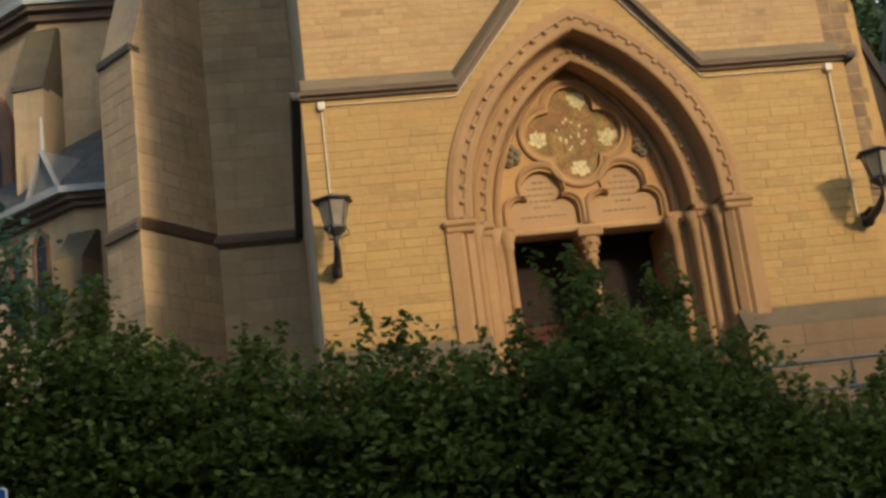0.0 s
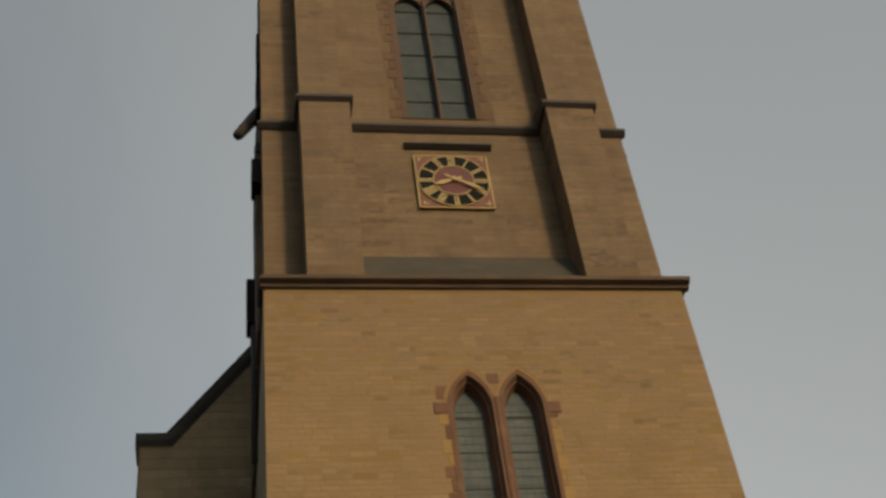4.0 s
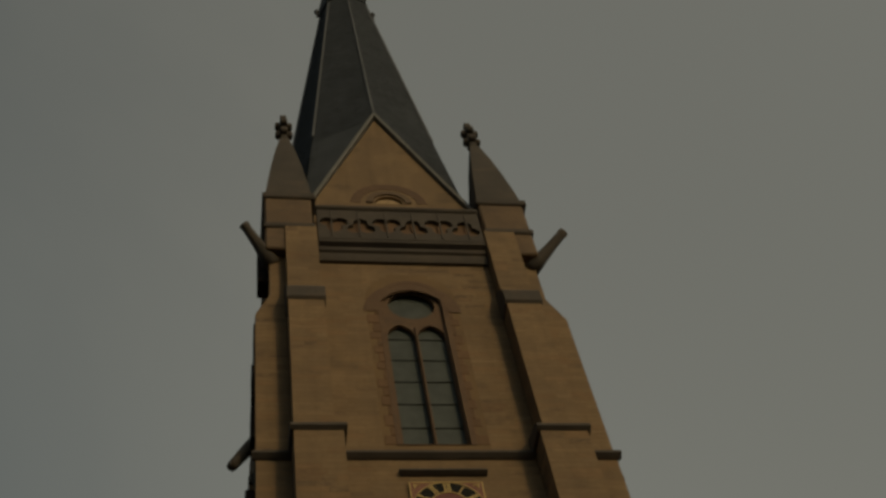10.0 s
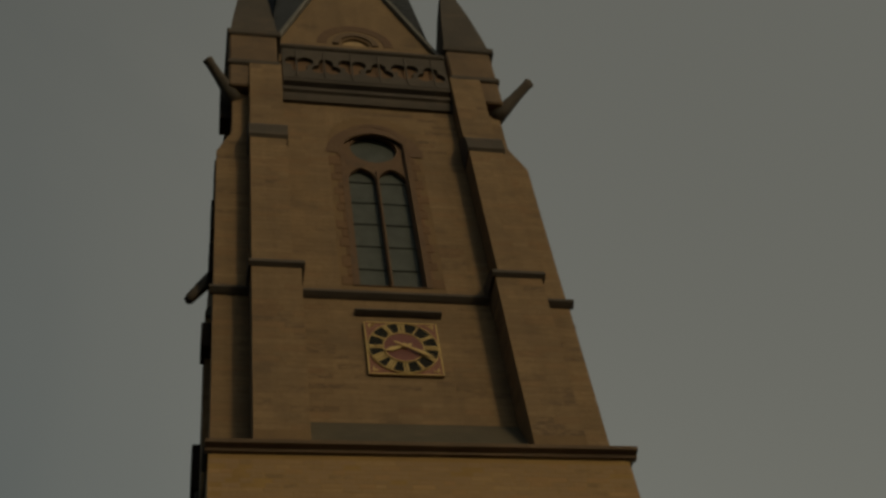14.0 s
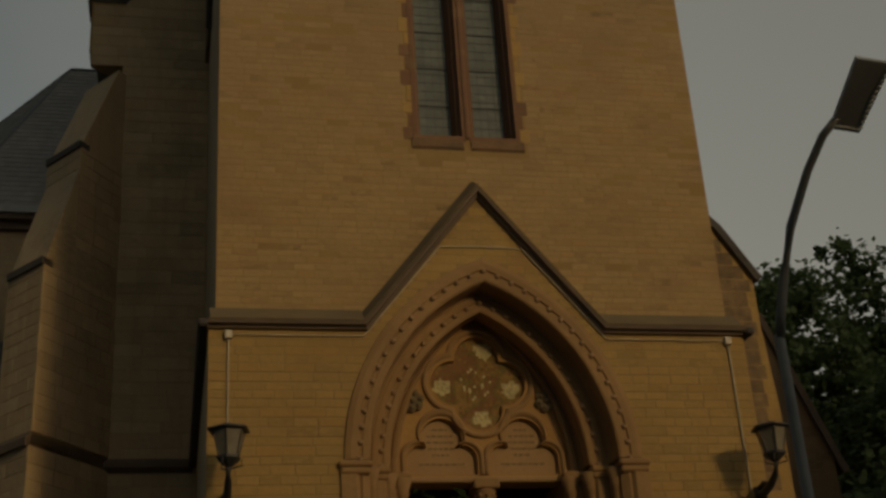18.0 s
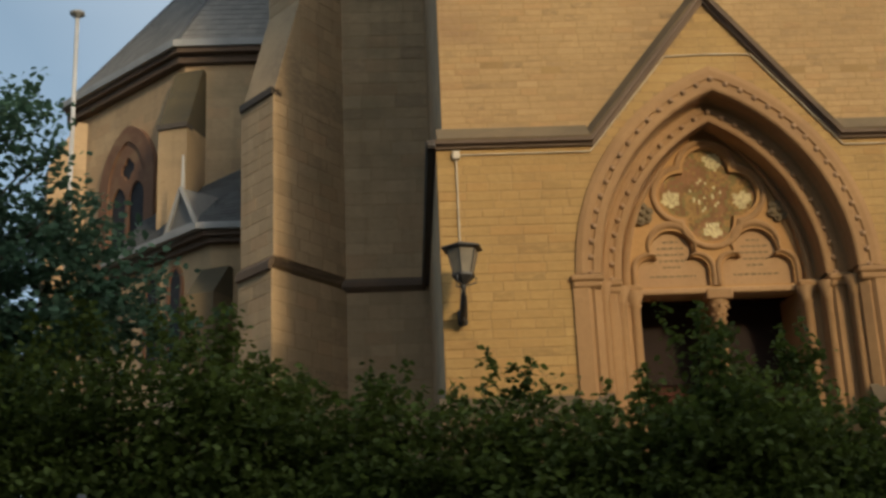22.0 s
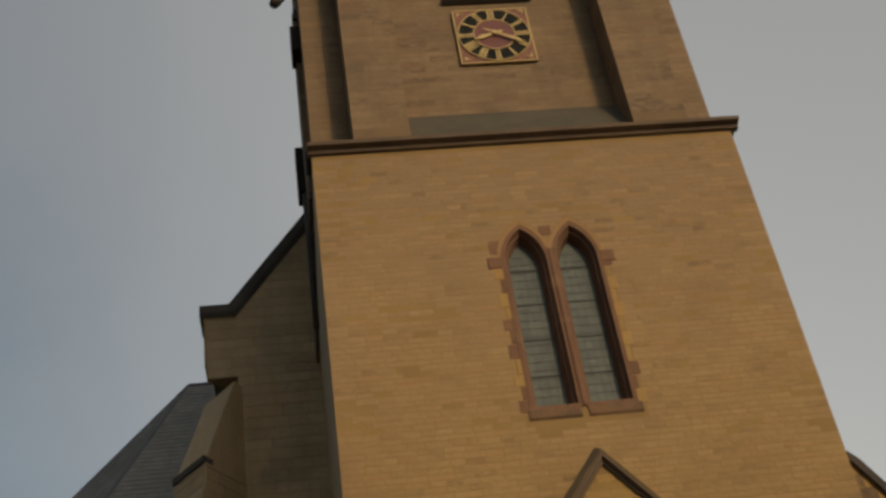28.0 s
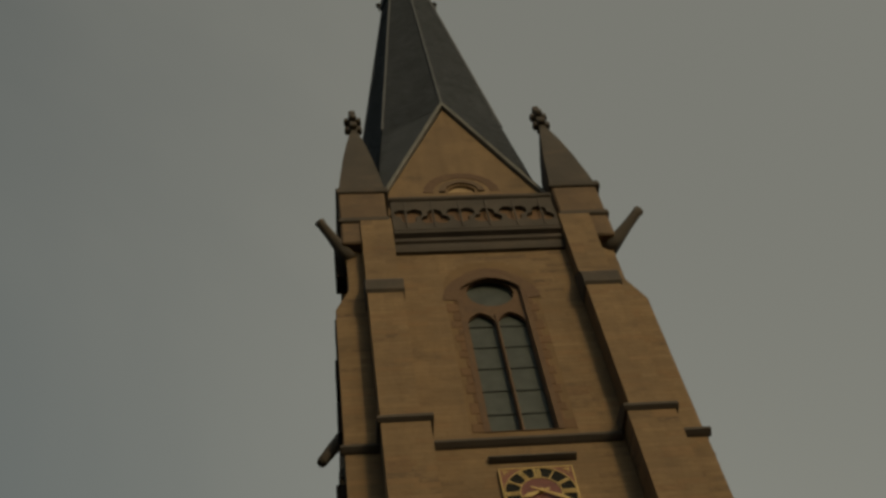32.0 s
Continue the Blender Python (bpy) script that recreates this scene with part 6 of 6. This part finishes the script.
# low aisle front on the other side, half hidden by the tower; tree shade put into its colour
aisle = thing("aisle_front", "stone aisle wall coloured dark brown as if in tree shade, with a sloping roof edge", "church aisle", (9, 9, GZ))
bm = bmesh.new()
prism(bm, [(6.6, GZ), (10.75, GZ), (10.75, 9.1), (9.4, 12.5), (6.6, 17.5)], NY + 0.1, NY + 8)
part("wall", bm, STONE_BROWN, aisle)
bm = bmesh.new()
sweep(bm, [(10.95, 8.7), (9.4, 12.6), (6.6, 17.6)][::-1], [(-0.06, NY + 8), (-0.06, NY), (0.12, NY), (0.12, NY + 8)])
part("roof_edge", bm, EAVES, aisle, "dark stone roof edge")
bm = bmesh.new()
prof = [(NY + 0.12, 7.5), (NY - 0.02, 7.36), (NY - 0.04, 7.26), (NY + 0.12, 7.16)]
loft(bm, [[(x, y, z) for y, z in prof] for x in (6.7, 10.85)], True, True)
part("string_course", bm, SOOT, aisle)
spans = []
for c0, c1 in courses(GZ, 12.2, 0.3, rng):
    hi = 10.75 if c1 < 9.1 else 10.75 - (c1 - 9.1) * 0.4
    spans += [(u0, u1, c0, c1) for u0, u1 in course_stones(6.6, hi, rng)]
stones_joined("ashlar_facing", spans, STONE_BROWN, aisle, lambda u, q, z: (u, NY + 0.1 - q, z), 6)
# ---------------------------------------------------------------- street furniture
# street lamp with a curved arm
LX, LY = 0.66, -8.78
lamp = thing("street_lamp", "tall galvanised street lamp with curved arm and flat dark head", "street lamp", (LX, LY, 0.12))
bm = bmesh.new()
tube(bm, [(LX, LY, 0.1), (LX, LY, 1.2), (LX, LY, 1.25), (LX, LY, 5.52)], [0.075, 0.075, 0.062, 0.05], 12)
part("post", bm, STEEL, lamp, smooth=True)
arm = [Vector(p) for p in ((LX, LY, 5.48), (0.70, -8.83, 5.75), (0.74, -8.92, 6.04), (0.82, -9.10, 6.54), (0.95, -9.40, 7.02), (1.06, -9.62, 7.30), (1.16, -9.78, 7.42))]
bm = bmesh.new()
tube(bm, arm, [0.05, 0.049, 0.048, 0.046, 0.044, 0.042, 0.04], 12)
part("arm", bm, STEEL, lamp, smooth=True)
bm = bmesh.new()
low = [Vector((1.115, -9.70, 7.335)), Vector((1.413, -9.70, 7.30)), Vector((1.50, -10.35, 7.69)), Vector((1.137, -10.35, 7.73))]
up = (low[1] - low[0]).cross(low[3] - low[0]).normalized()
up = up if up.z > 0 else -up
mid = sum(low, Vector()) / 4
rim = [p + up * 0.06 for p in low]
crown = [mid.lerp(p, 0.72) + up * 0.12 for p in low]
loft(bm, [low, rim, crown], True, True)
head = part("head", bm, HEAD, lamp, "flat dark grey lamp head")
for a, b, n in ((low[0], low[1], 6), (low[1], low[2], 12)):
    for k in range(n):
        p = a.lerp(b, (k + 0.5) / n)
        p = p + (mid - p).normalized() * 0.035
        bm = bmesh.new()
        turned(bm, (p.x, p.y, p.z - 0.006), [(0.018, -0.006), (0.024, 0.008)], 8)
        part("led_lens", bm, LED, head)

# one-way sign
GX, GY, GTOP = -7.58, -10.40, 2.31
sign = thing("one_way_sign", "blue one-way street sign with a white arrow on a grey post", "traffic sign", (GX, GY, 0.0))
bm = bmesh.new()
tube(bm, [(GX, GY + 0.06, 0.0), (GX, GY + 0.06, GTOP + 0.06)], 0.03, 10)
part("post", bm, STEEL, sign, smooth=True)


def rounded(x0, x1, z0, z1, r, n=4):
    pts = []
    for cx, cz, t0 in ((x1 - r, z1 - r, 0), (x0 + r, z1 - r, 90), (x0 + r, z0 + r, 180), (x1 - r, z0 + r, 270)):
        pts += [(cx + r * math.cos(radians(t0 + 90 * k / n)), cz + r * math.sin(radians(t0 + 90 * k / n))) for k in range(n + 1)]
    return pts


z0, z1 = GTOP - 0.30, GTOP
board = part("board", prism(bmesh.new(), rounded(GX - 0.4, GX + 0.4, z0, z1, 0.025), GY, GY + 0.012), SIGN_WHITE, sign, "white-edged sheet")
part("blue_field", prism(bmesh.new(), rounded(GX - 0.388, GX + 0.388, z0 + 0.012, z1 - 0.012, 0.02), GY - 0.003, GY + 0.001), SIGN_BLUE, board)
zm = (z0 + z1) / 2
part("arrow", prism(bmesh.new(), [(GX - 0.36, zm - 0.064), (GX + 0.14, zm - 0.064), (GX + 0.14, zm - 0.12), (GX + 0.345, zm), (GX + 0.14, zm + 0.12), (GX + 0.14, zm + 0.064), (GX - 0.36, zm + 0.064)], GY - 0.006, GY - 0.002), SIGN_WHITE, board)
txt = bpy.data.curves.new("lettering", "FONT")
txt.body, txt.size, txt.align_x, txt.align_y, txt.extrude = "Einbahnstra\u00dfe", 0.092, "CENTER", "CENTER", 0.0008
txt.offset = 0.0012
txt.materials.append(SIGN_BLACK)
txt_ob = new("lettering", txt)
txt_ob.parent = board
txt_ob.matrix_basis = pose(GX - 0.09 - sign.location.x, -0.0075, zm + 0.006 - sign.location.z, 90, 0, 0)

# flagpole
bm = bmesh.new()
FX, FY = -11.35, 3.0
flagpole = thing("flagpole", "tall white flagpole with a flat cap beside the church", "flagpole", (FX, FY, TERRACE))
part("pole", tube(bmesh.new(), [(FX, FY, TERRACE - 0.05), (FX, FY, 13.05)], [0.06, 0.04], 12), POLE, flagpole, smooth=True)
part("cap", turned(bmesh.new(), (FX, FY, 13.0), [(0.05, 0), (0.05, 0.06), (0.14, 0.08), (0.15, 0.12), (0.10, 0.15), (0.01, 0.16)], 12), HEAD, flagpole, "dark flat cap", smooth=True)

# handrail on the terrace
rail = thing("handrail", "plain grey steel handrail on the church terrace", "railing", (3.0, -3.5, TERRACE))
for z in (3.42, 3.05):
    part("rail_bar", tube(bmesh.new(), [(0.6, -3.5, z), (3.4, -3.5, z)], 0.025, 8), STEEL, rail)
for k in range(3):
    part("rail_post", tube(bmesh.new(), [(0.98 + k * 1.15, -3.5, TERRACE - 0.05), (0.98 + k * 1.15, -3.5, 3.42)], 0.022, 8), STEEL, rail)


# plain unseen house fronts across the street, which shade the bank in the evening
bm = bmesh.new()
box(bm, -70, -8, -44, -33.5, -0.1, 14.4)
# this section is made taller to keep the sun off the left tree
box(bm, -8, 11.6, -44, -33.5, -0.1, 16.8)
box(bm, 11.6, 70, -44, -33.5, -0.1, 14.4)
single("wall_street_side", bm, STONE_GREY, "plain dim house fronts across the street", "wall", "structure")

# ---------------------------------------------------------------- planting
def leaf_cloud(points, size, nrng, droop=0.3):
    """Vertices and faces of one small folded leaf at each point."""
    n = len(points)
    p = np.asarray(points)
    s = size * nrng.uniform(0.6, 1.25, (n, 1))
    d = nrng.normal(size=(n, 3))
    d[:, 2] = d[:, 2] * 0.5 - droop
    d /= np.linalg.norm(d, axis=1, keepdims=True)
    up = nrng.normal(size=(n, 3)) * 0.55 + np.array([0, 0, 1.0])
    w = np.cross(d, up)
    w /= np.linalg.norm(w, axis=1, keepdims=True) + 1e-9
    nm = np.cross(w, d)
    v = np.empty((n, 6, 3))
    v[:, 0] = p
    v[:, 1] = p + d * s * 0.35 + w * s * 0.36 + nm * s * 0.08
    v[:, 2] = p + d * s * 0.72 + w * s * 0.26 + nm * s * 0.04
    v[:, 3] = p + d * s
    v[:, 4] = p + d * s * 0.72 - w * s * 0.26 + nm * s * 0.04
    v[:, 5] = p + d * s * 0.35 - w * s * 0.36 + nm * s * 0.08
    base = np.arange(n)[:, None] * 6
    f = np.concatenate([base + np.array([[0, 1, 2, 3]]), base + np.array([[0, 3, 4, 5]])], 1).reshape(-1, 4)
    return v.reshape(-1, 3), f


def mesh_from(name, v, f, material):
    me = bpy.data.meshes.new(name)
    me.vertices.add(len(v))
    me.vertices.foreach_set("co", v.astype(np.float32).ravel())
    me.loops.add(f.size)
    me.loops.foreach_set("vertex_index", f.astype(np.int32).ravel())
    me.polygons.add(len(f))
    me.polygons.foreach_set("loop_start", np.arange(0, f.size, 4, dtype=np.int32))
    me.polygons.foreach_set("loop_total", np.full(len(f), 4, dtype=np.int32))
    me.update(calc_edges=True)
    me.materials.append(material)
    return me


def plant(name, label, category, foot, blobs, leaves, size, material, seed, shoots=0, limbs=8, girth=0.05, group="", clump=0.16):
    """A woody plant: stems from the foot into each blob (x, y, z, rx, ry, rz) and leaves in clumps round twig ends."""
    rg, nr = random.Random(seed), np.random.RandomState(seed)
    ob = thing(name, label, category, foot, group=group)
    fx, fy, fz = foot
    bm = bmesh.new()
    tops = []
    for b in blobs:
        for k in range(max(1, limbs // len(blobs))):
            e = Vector((b[0] + rg.uniform(-0.6, 0.6) * b[3], b[1] + rg.uniform(-0.6, 0.6) * b[4], b[2] + rg.uniform(-0.1, 0.7) * b[5]))
            a = Vector((fx + rg.uniform(-1, 1) * girth * 2, fy + rg.uniform(-1, 1) * girth * 2, fz - 0.05))
            m1 = a.lerp(e, 0.45) + Vector((rg.uniform(-0.1, 0.1), rg.uniform(-0.1, 0.1), 0.12 * (e - a).length))
            tube(bm, [a, a.lerp(m1, 0.5) + Vector((0, 0, 0.06)), m1, m1.lerp(e, 0.6), e], [girth, girth * 0.8, girth * 0.55, girth * 0.35, girth * 0.12], 6)
            tops.append(e)
    part("stem", bm, BARK, ob, "brown woody stems", smooth=True)
    pts = []
    tot = sum(b[3] * b[4] * b[5] for b in blobs)
    for b in blobs:
        n = int(leaves * b[3] * b[4] * b[5] / tot)
        per = 46
        k = max(2, n // per)
        q = nr.normal(size=(k, 3))
        q /= np.linalg.norm(q, axis=1, keepdims=True)
        rad = nr.uniform(0.15, 1.0, (k, 1)) ** 0.4
        lump = 1 + 0.35 * np.array([[noise.noise(Vector(v * 2.0) + Vector((seed, 0, 0)))] for v in q])
        c = np.array(b[:3]) + q * rad * lump * np.array(b[3:])
        # each spray runs outwards and droops a little
        way = q * np.array([1, 1, 0.6]) + nr.normal(size=(k, 3)) * 0.45
        way /= np.linalg.norm(way, axis=1, keepdims=True)
        along = nr.uniform(-1, 1, (k, per, 1))
        off = nr.normal(size=(k, per, 3)) * clump * np.array([0.8, 0.8, 0.45])
        sp = c[:, None] + way[:, None] * along * clump * 2.2 + off
        sp[..., 2] -= 0.25 * clump * along[..., 0] ** 2
        pts.append(sp.reshape(-1, 3))
        for s in range(shoots):
            t = rg.uniform(0, math.tau)
            u = rg.uniform(0, 0.8)
            x0 = np.array([b[0] + b[3] * u * math.cos(t), b[1] + b[4] * u * math.sin(t), b[2] + b[5] * math.sqrt(1 - u * u) * 0.9])
            d = np.array([rg.uniform(-0.35, 0.35), rg.uniform(-0.3, 0.3), 1.0])
            ln = rg.uniform(0.3, 0.75)
            z = np.linspace(0, 1, 60)[:, None]
            pts.append(x0 + d * ln * z + nr.normal(size=(60, 3)) * 0.10 * (1.25 - z))
    v, f = leaf_cloud(np.concatenate(pts), size, nr)
    me = mesh_from("crown", v - np.array(foot), f, material)
    cr = new("crown", me)
    cr.parent = ob
    tagged(cr, "dense green leaves", kind="stuff")
    return ob


BUSHES = [  # x, y, top, spread
    (-12.2, -6.6, 3.8, 1.5), (-10.4, -6.7, 4.2, 1.4), (-8.9, -6.9, 4.45, 1.25), (-7.5, -7.1, 4.4, 1.1), (-6.6, -7.2, 3.9, 0.8), (-5.75, -7.3, 3.65, 0.8), (-5.0, -7.4, 3.35, 0.8),
    (-4.35, -7.45, 3.6, 0.7), (-3.65, -7.4, 3.45, 0.7), (-3.0, -7.4, 3.3, 0.75), (-2.35, -7.5, 4.1, 0.85), (-1.6, -7.3, 3.9, 0.7), (-0.75, -7.25, 3.2, 0.65),
    (0.3, -7.2, 2.6, 0.9), (1.3, -7.1, 2.75, 1.0), (2.4, -7.0, 2.95, 1.1), (3.7, -7.0, 3.1, 1.2), (5.0, -6.9, 3.2, 1.3), (6.6, -6.8, 3.4, 1.4)]
for i, (x, y, top, w) in enumerate(BUSHES):
    g = height(x, y)
    h = top - g - 0.14
    blobs = [(x, y, g + h * 0.50, w * 1.05, 1.0, h * 0.46), (x - 0.3 * w, y - 0.45, g + h * 0.32, w * 0.8, 0.75, h * 0.32), (x + 0.35 * w, y + 0.1, g + h * 0.62, w * 0.55, 0.6, h * 0.34)]
    plant("bush", "dense green leafy bush on the bank before the church", "bush", (x, y, g), blobs, 18000, 0.088, LEAF_A, 40 + i, shoots=5, limbs=9, girth=0.03, group="bushes of the hedge")

plant("tree", "leafy green deciduous tree beside the hedge", "tree", (-12.6, -5.4, height(-12.6, -5.4)),
      [(-12.4, -5.2, 6.0, 2.0, 1.5, 1.5), (-10.9, -5.6, 6.5, 0.75, 0.8, 0.75), (-12.2, -5.4, 4.2, 2.0, 1.2, 1.3), (-9.95, -5.7, 7.3, 0.5, 0.5, 0.35), (-10.4, -5.7, 4.7, 1.2, 0.9, 1.2), (-13.8, -5, 5.6, 2.0, 1.6, 1.8), (-11.6, -5.2, 7.2, 0.8, 0.8, 0.45),
       (-9.55, -5.6, 6.75, 0.32, 0.3, 0.22), (-9.2, -5.7, 6.95, 0.22, 0.2, 0.12), (-9.3, -5.7, 6.1, 0.45, 0.35, 0.22), (-8.85, -5.7, 6.2, 0.2, 0.2, 0.1), (-9.1, -5.8, 5.45, 0.55, 0.4, 0.28), (-8.5, -5.8, 5.1, 0.3, 0.3, 0.15), (-8.1, -5.9, 4.7, 0.5, 0.4, 0.25), (-10.2, -5.7, 5.9, 0.55, 0.5, 0.4), (-9.05, -5.6, 5.8, 0.45, 0.4, 0.25), (-8.75, -5.6, 5.45, 0.35, 0.3, 0.2), (-8.35, -5.7, 5.15, 0.4, 0.35, 0.22), (-8.9, -5.7, 4.85, 0.7, 0.5, 0.35)],
      150000, 0.112, LEAF_B, 91, shoots=0, limbs=26, girth=0.07, clump=0.2)
for x, y, top, w in ((-10.8, -4.7, 5.3, 1.5), (-13.4, -4.9, 6.2, 1.8)):
    g = height(x, y)
    plant("bush", "tall dark green shrub under the tree", "bush", (x, y, g), [(x, y, g + (top - g) * 0.5, w, 1.0, (top - g) * 0.5), (x + 0.4, y - 0.4, g + (top - g) * 0.35, w * 0.8, 0.8, (top - g) * 0.35)], 20000, 0.12, LEAF_B, int(40 - x), shoots=5, limbs=9, girth=0.04, group="bushes of the hedge")
TREES = [(18.6, 25.0, 23.4, 4.1, 31), (25.8, 26.0, 24.5, 3.9, 32), (30.0, 25.0, 25.0, 4.2, 33), (15.5, 13.0, 10.5, 3.2, 34), (20.0, 17.0, 15.5, 4.0, 35), (25.0, 15.0, 16.5, 4.2, 36), (12.6, 5.2, 6.6, 2.0, 37), (17.0, 6.0, 9.0, 2.8, 38), (14.2, 0.3, 16.0, 3.6, 39)]
for x, y, top, w, sd in TREES:
    g = TERRACE
    h = top - g
    rg = random.Random(sd)
    blobs = [(x, y, g + h * 0.5, w, w, h * 0.42)]
    for k in range(7):
        t = k * math.tau / 7 + rg.uniform(-0.3, 0.3)
        blobs.append((x + w * 0.7 * math.cos(t), y + w * 0.6 * math.sin(t), g + h * rg.uniform(0.45, 0.85), w * 0.5, w * 0.5, h * rg.uniform(0.10, 0.15)))
    plant("tree", "tall dark green deciduous tree beyond the church", "tree", (x, y, g), blobs, 32000, 0.31, LEAF_C, sd, shoots=2, limbs=16, girth=0.16, group="trees beyond the church", clump=0.3)

# ---------------------------------------------------------------- dressed stones of the tower front, one by one
rng = random.Random(77)


def lay_stone(x0, x1, z0, z1, y, material):
    w, h = round(x1 - x0 - 0.012, 2), round(z1 - z0 - 0.012, 2)
    if w < 0.06 or h < 0.06:
        return
    ob = new("stone_block", block_mesh(w, h, material))
    ob.parent = tower
    ob.location = Vector(((x0 + x1) / 2, y - 0.005 - rng.uniform(-0.002, 0.004), (z0 + z1) / 2)) - tower.location


upper0 = []
for z0, z1 in courses(4.8, CORN - 0.08, 0.152, rng):
    lim = arch_half(A0, C0, ZS, z0)
    for a, b in ((-HW, -lim), (lim, HW)):
        for x0, x1 in course_stones(a, b, rng, 0.27, 0.55):
            if z0 < 8.3:
                lay_stone(x0, x1, z0, z1, 0.0, STONE)
            else:
                upper0.append((x0, x1, z0, z1))
for z0, z1 in courses(CORN - 0.08, APEX - 0.3, 0.152, rng):
    out = KX * (APEX - z1) / (APEX - CORN) - 0.08
    lim = arch_half(A0, C0, ZS, z0)
    if out > 0.1:
        for a, b in (((-out, -lim), (lim, out)) if lim > 0.12 else ((-out, out),)):
            if b - a > 0.1:
                upper0 += [(x0, x1, z0, z1) for x0, x1 in course_stones(a, b, rng, 0.27, 0.55)]
stones_joined("ashlar_facing", upper0, STONE, tower, lambda u, q, z: (u, -q, z), 60)
upper, worn = [], []
WORN = [  # centre, reach and share of the eroded patches
    (-2.3, 17.34, 2.1, 0.09, 0.6), (-3.9, 17.9, 0.6, 0.5, 0.4), (-4.0, 18.65, 0.6, 0.25, 0.4), (-0.1, 18.8, 0.4, 0.2, 0.3), (0.9, 17.45, 0.8, 0.1, 0.35), (-2.0, 12.75, 0.5, 0.3, 0.5), (-2.9, 14.9, 0.9, 0.4, 0.35),
    (-4.2, 13.1, 0.4, 0.5, 0.35), (4.35, 15.5, 0.25, 0.6, 0.4), (4.3, 12.4, 0.25, 0.7, 0.5), (-3.2, 13.6, 0.8, 0.3, 0.15), (2.6, 14.4, 1.2, 0.5, 0.06), (-0.6, 12.35, 0.5, 0.12, 0.7)]
for z0, z1 in courses(CORN + 0.38, TOP2 - 0.22, 0.125, rng):
    rows = [(-HW2, HW2)]
    if z1 < APEX + 0.37:
        g = max(0.0, KX * (APEX + 0.23 * 1.6 - z1) / (APEX - CORN))
        rows = [(-HW2, -g), (g, HW2)]
    elif WZ0 - 0.34 < z1 and z0 < WZS:
        rows = [(-HW2, -1.12), (1.12, HW2)]
    elif z0 >= WZS and z0 < 17.5:
        w = arch_half(0.545, WC, WZS + 0.05, z0)
        if w > 0:
            rows = [(-HW2, -0.51 - w), (0.51 + w, HW2)] + ([(w - 0.51, 0.51 - w)] if w < 0.42 else [])
    for a, b in rows:
        for x0, x1 in course_stones(a, b, rng, 0.24, 0.5) if b - a > 0.1 else []:
            xm, zm = (x0 + x1) / 2, (z0 + z1) / 2
            share = max([q for x, z, rx, rz, q in WORN if abs(xm - x) < rx and abs(zm - z) < rz], default=0.018)
            (worn if rng.random() < share else upper).append((x0, x1, z0, z1))
stones_joined("eroded_facing", worn, WORN_STONE, tower, lambda u, q, z: (u, Y2 + 0.004 - q, z), 64, 0.012, "dark eroded stones in ragged courses")
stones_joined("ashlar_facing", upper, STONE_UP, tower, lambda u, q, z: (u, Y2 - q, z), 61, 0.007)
spans = []
for z0, z1 in courses(GZ, TOP2 - 0.2, 0.26, rng):
    spans += [(u0, u1, z0, z1) for u0, u1 in course_stones(-8.4, 0.0 if z1 < CORN else -0.3, rng)]
stones_joined("ashlar_facing", [q for q in spans], STONE_GREY, tower, lambda u, q, z: ((-HW if z < CORN else -HW2) - q * 0.6, -u, z), 62)
spans = []
for a, b in ((-HW - 0.10, -2.0), (2.0, HW + 0.10)):
    for z0, z1 in courses(GZ, 4.44, 0.38, rng):
        spans += [(u0, u1, z0, z1) for u0, u1 in course_stones(a, b, rng, 0.6, 1.1)]
stones_joined("ashlar_facing", spans, STONE_BROWN, tower, lambda u, q, z: (u, -0.24 - q, z), 63)
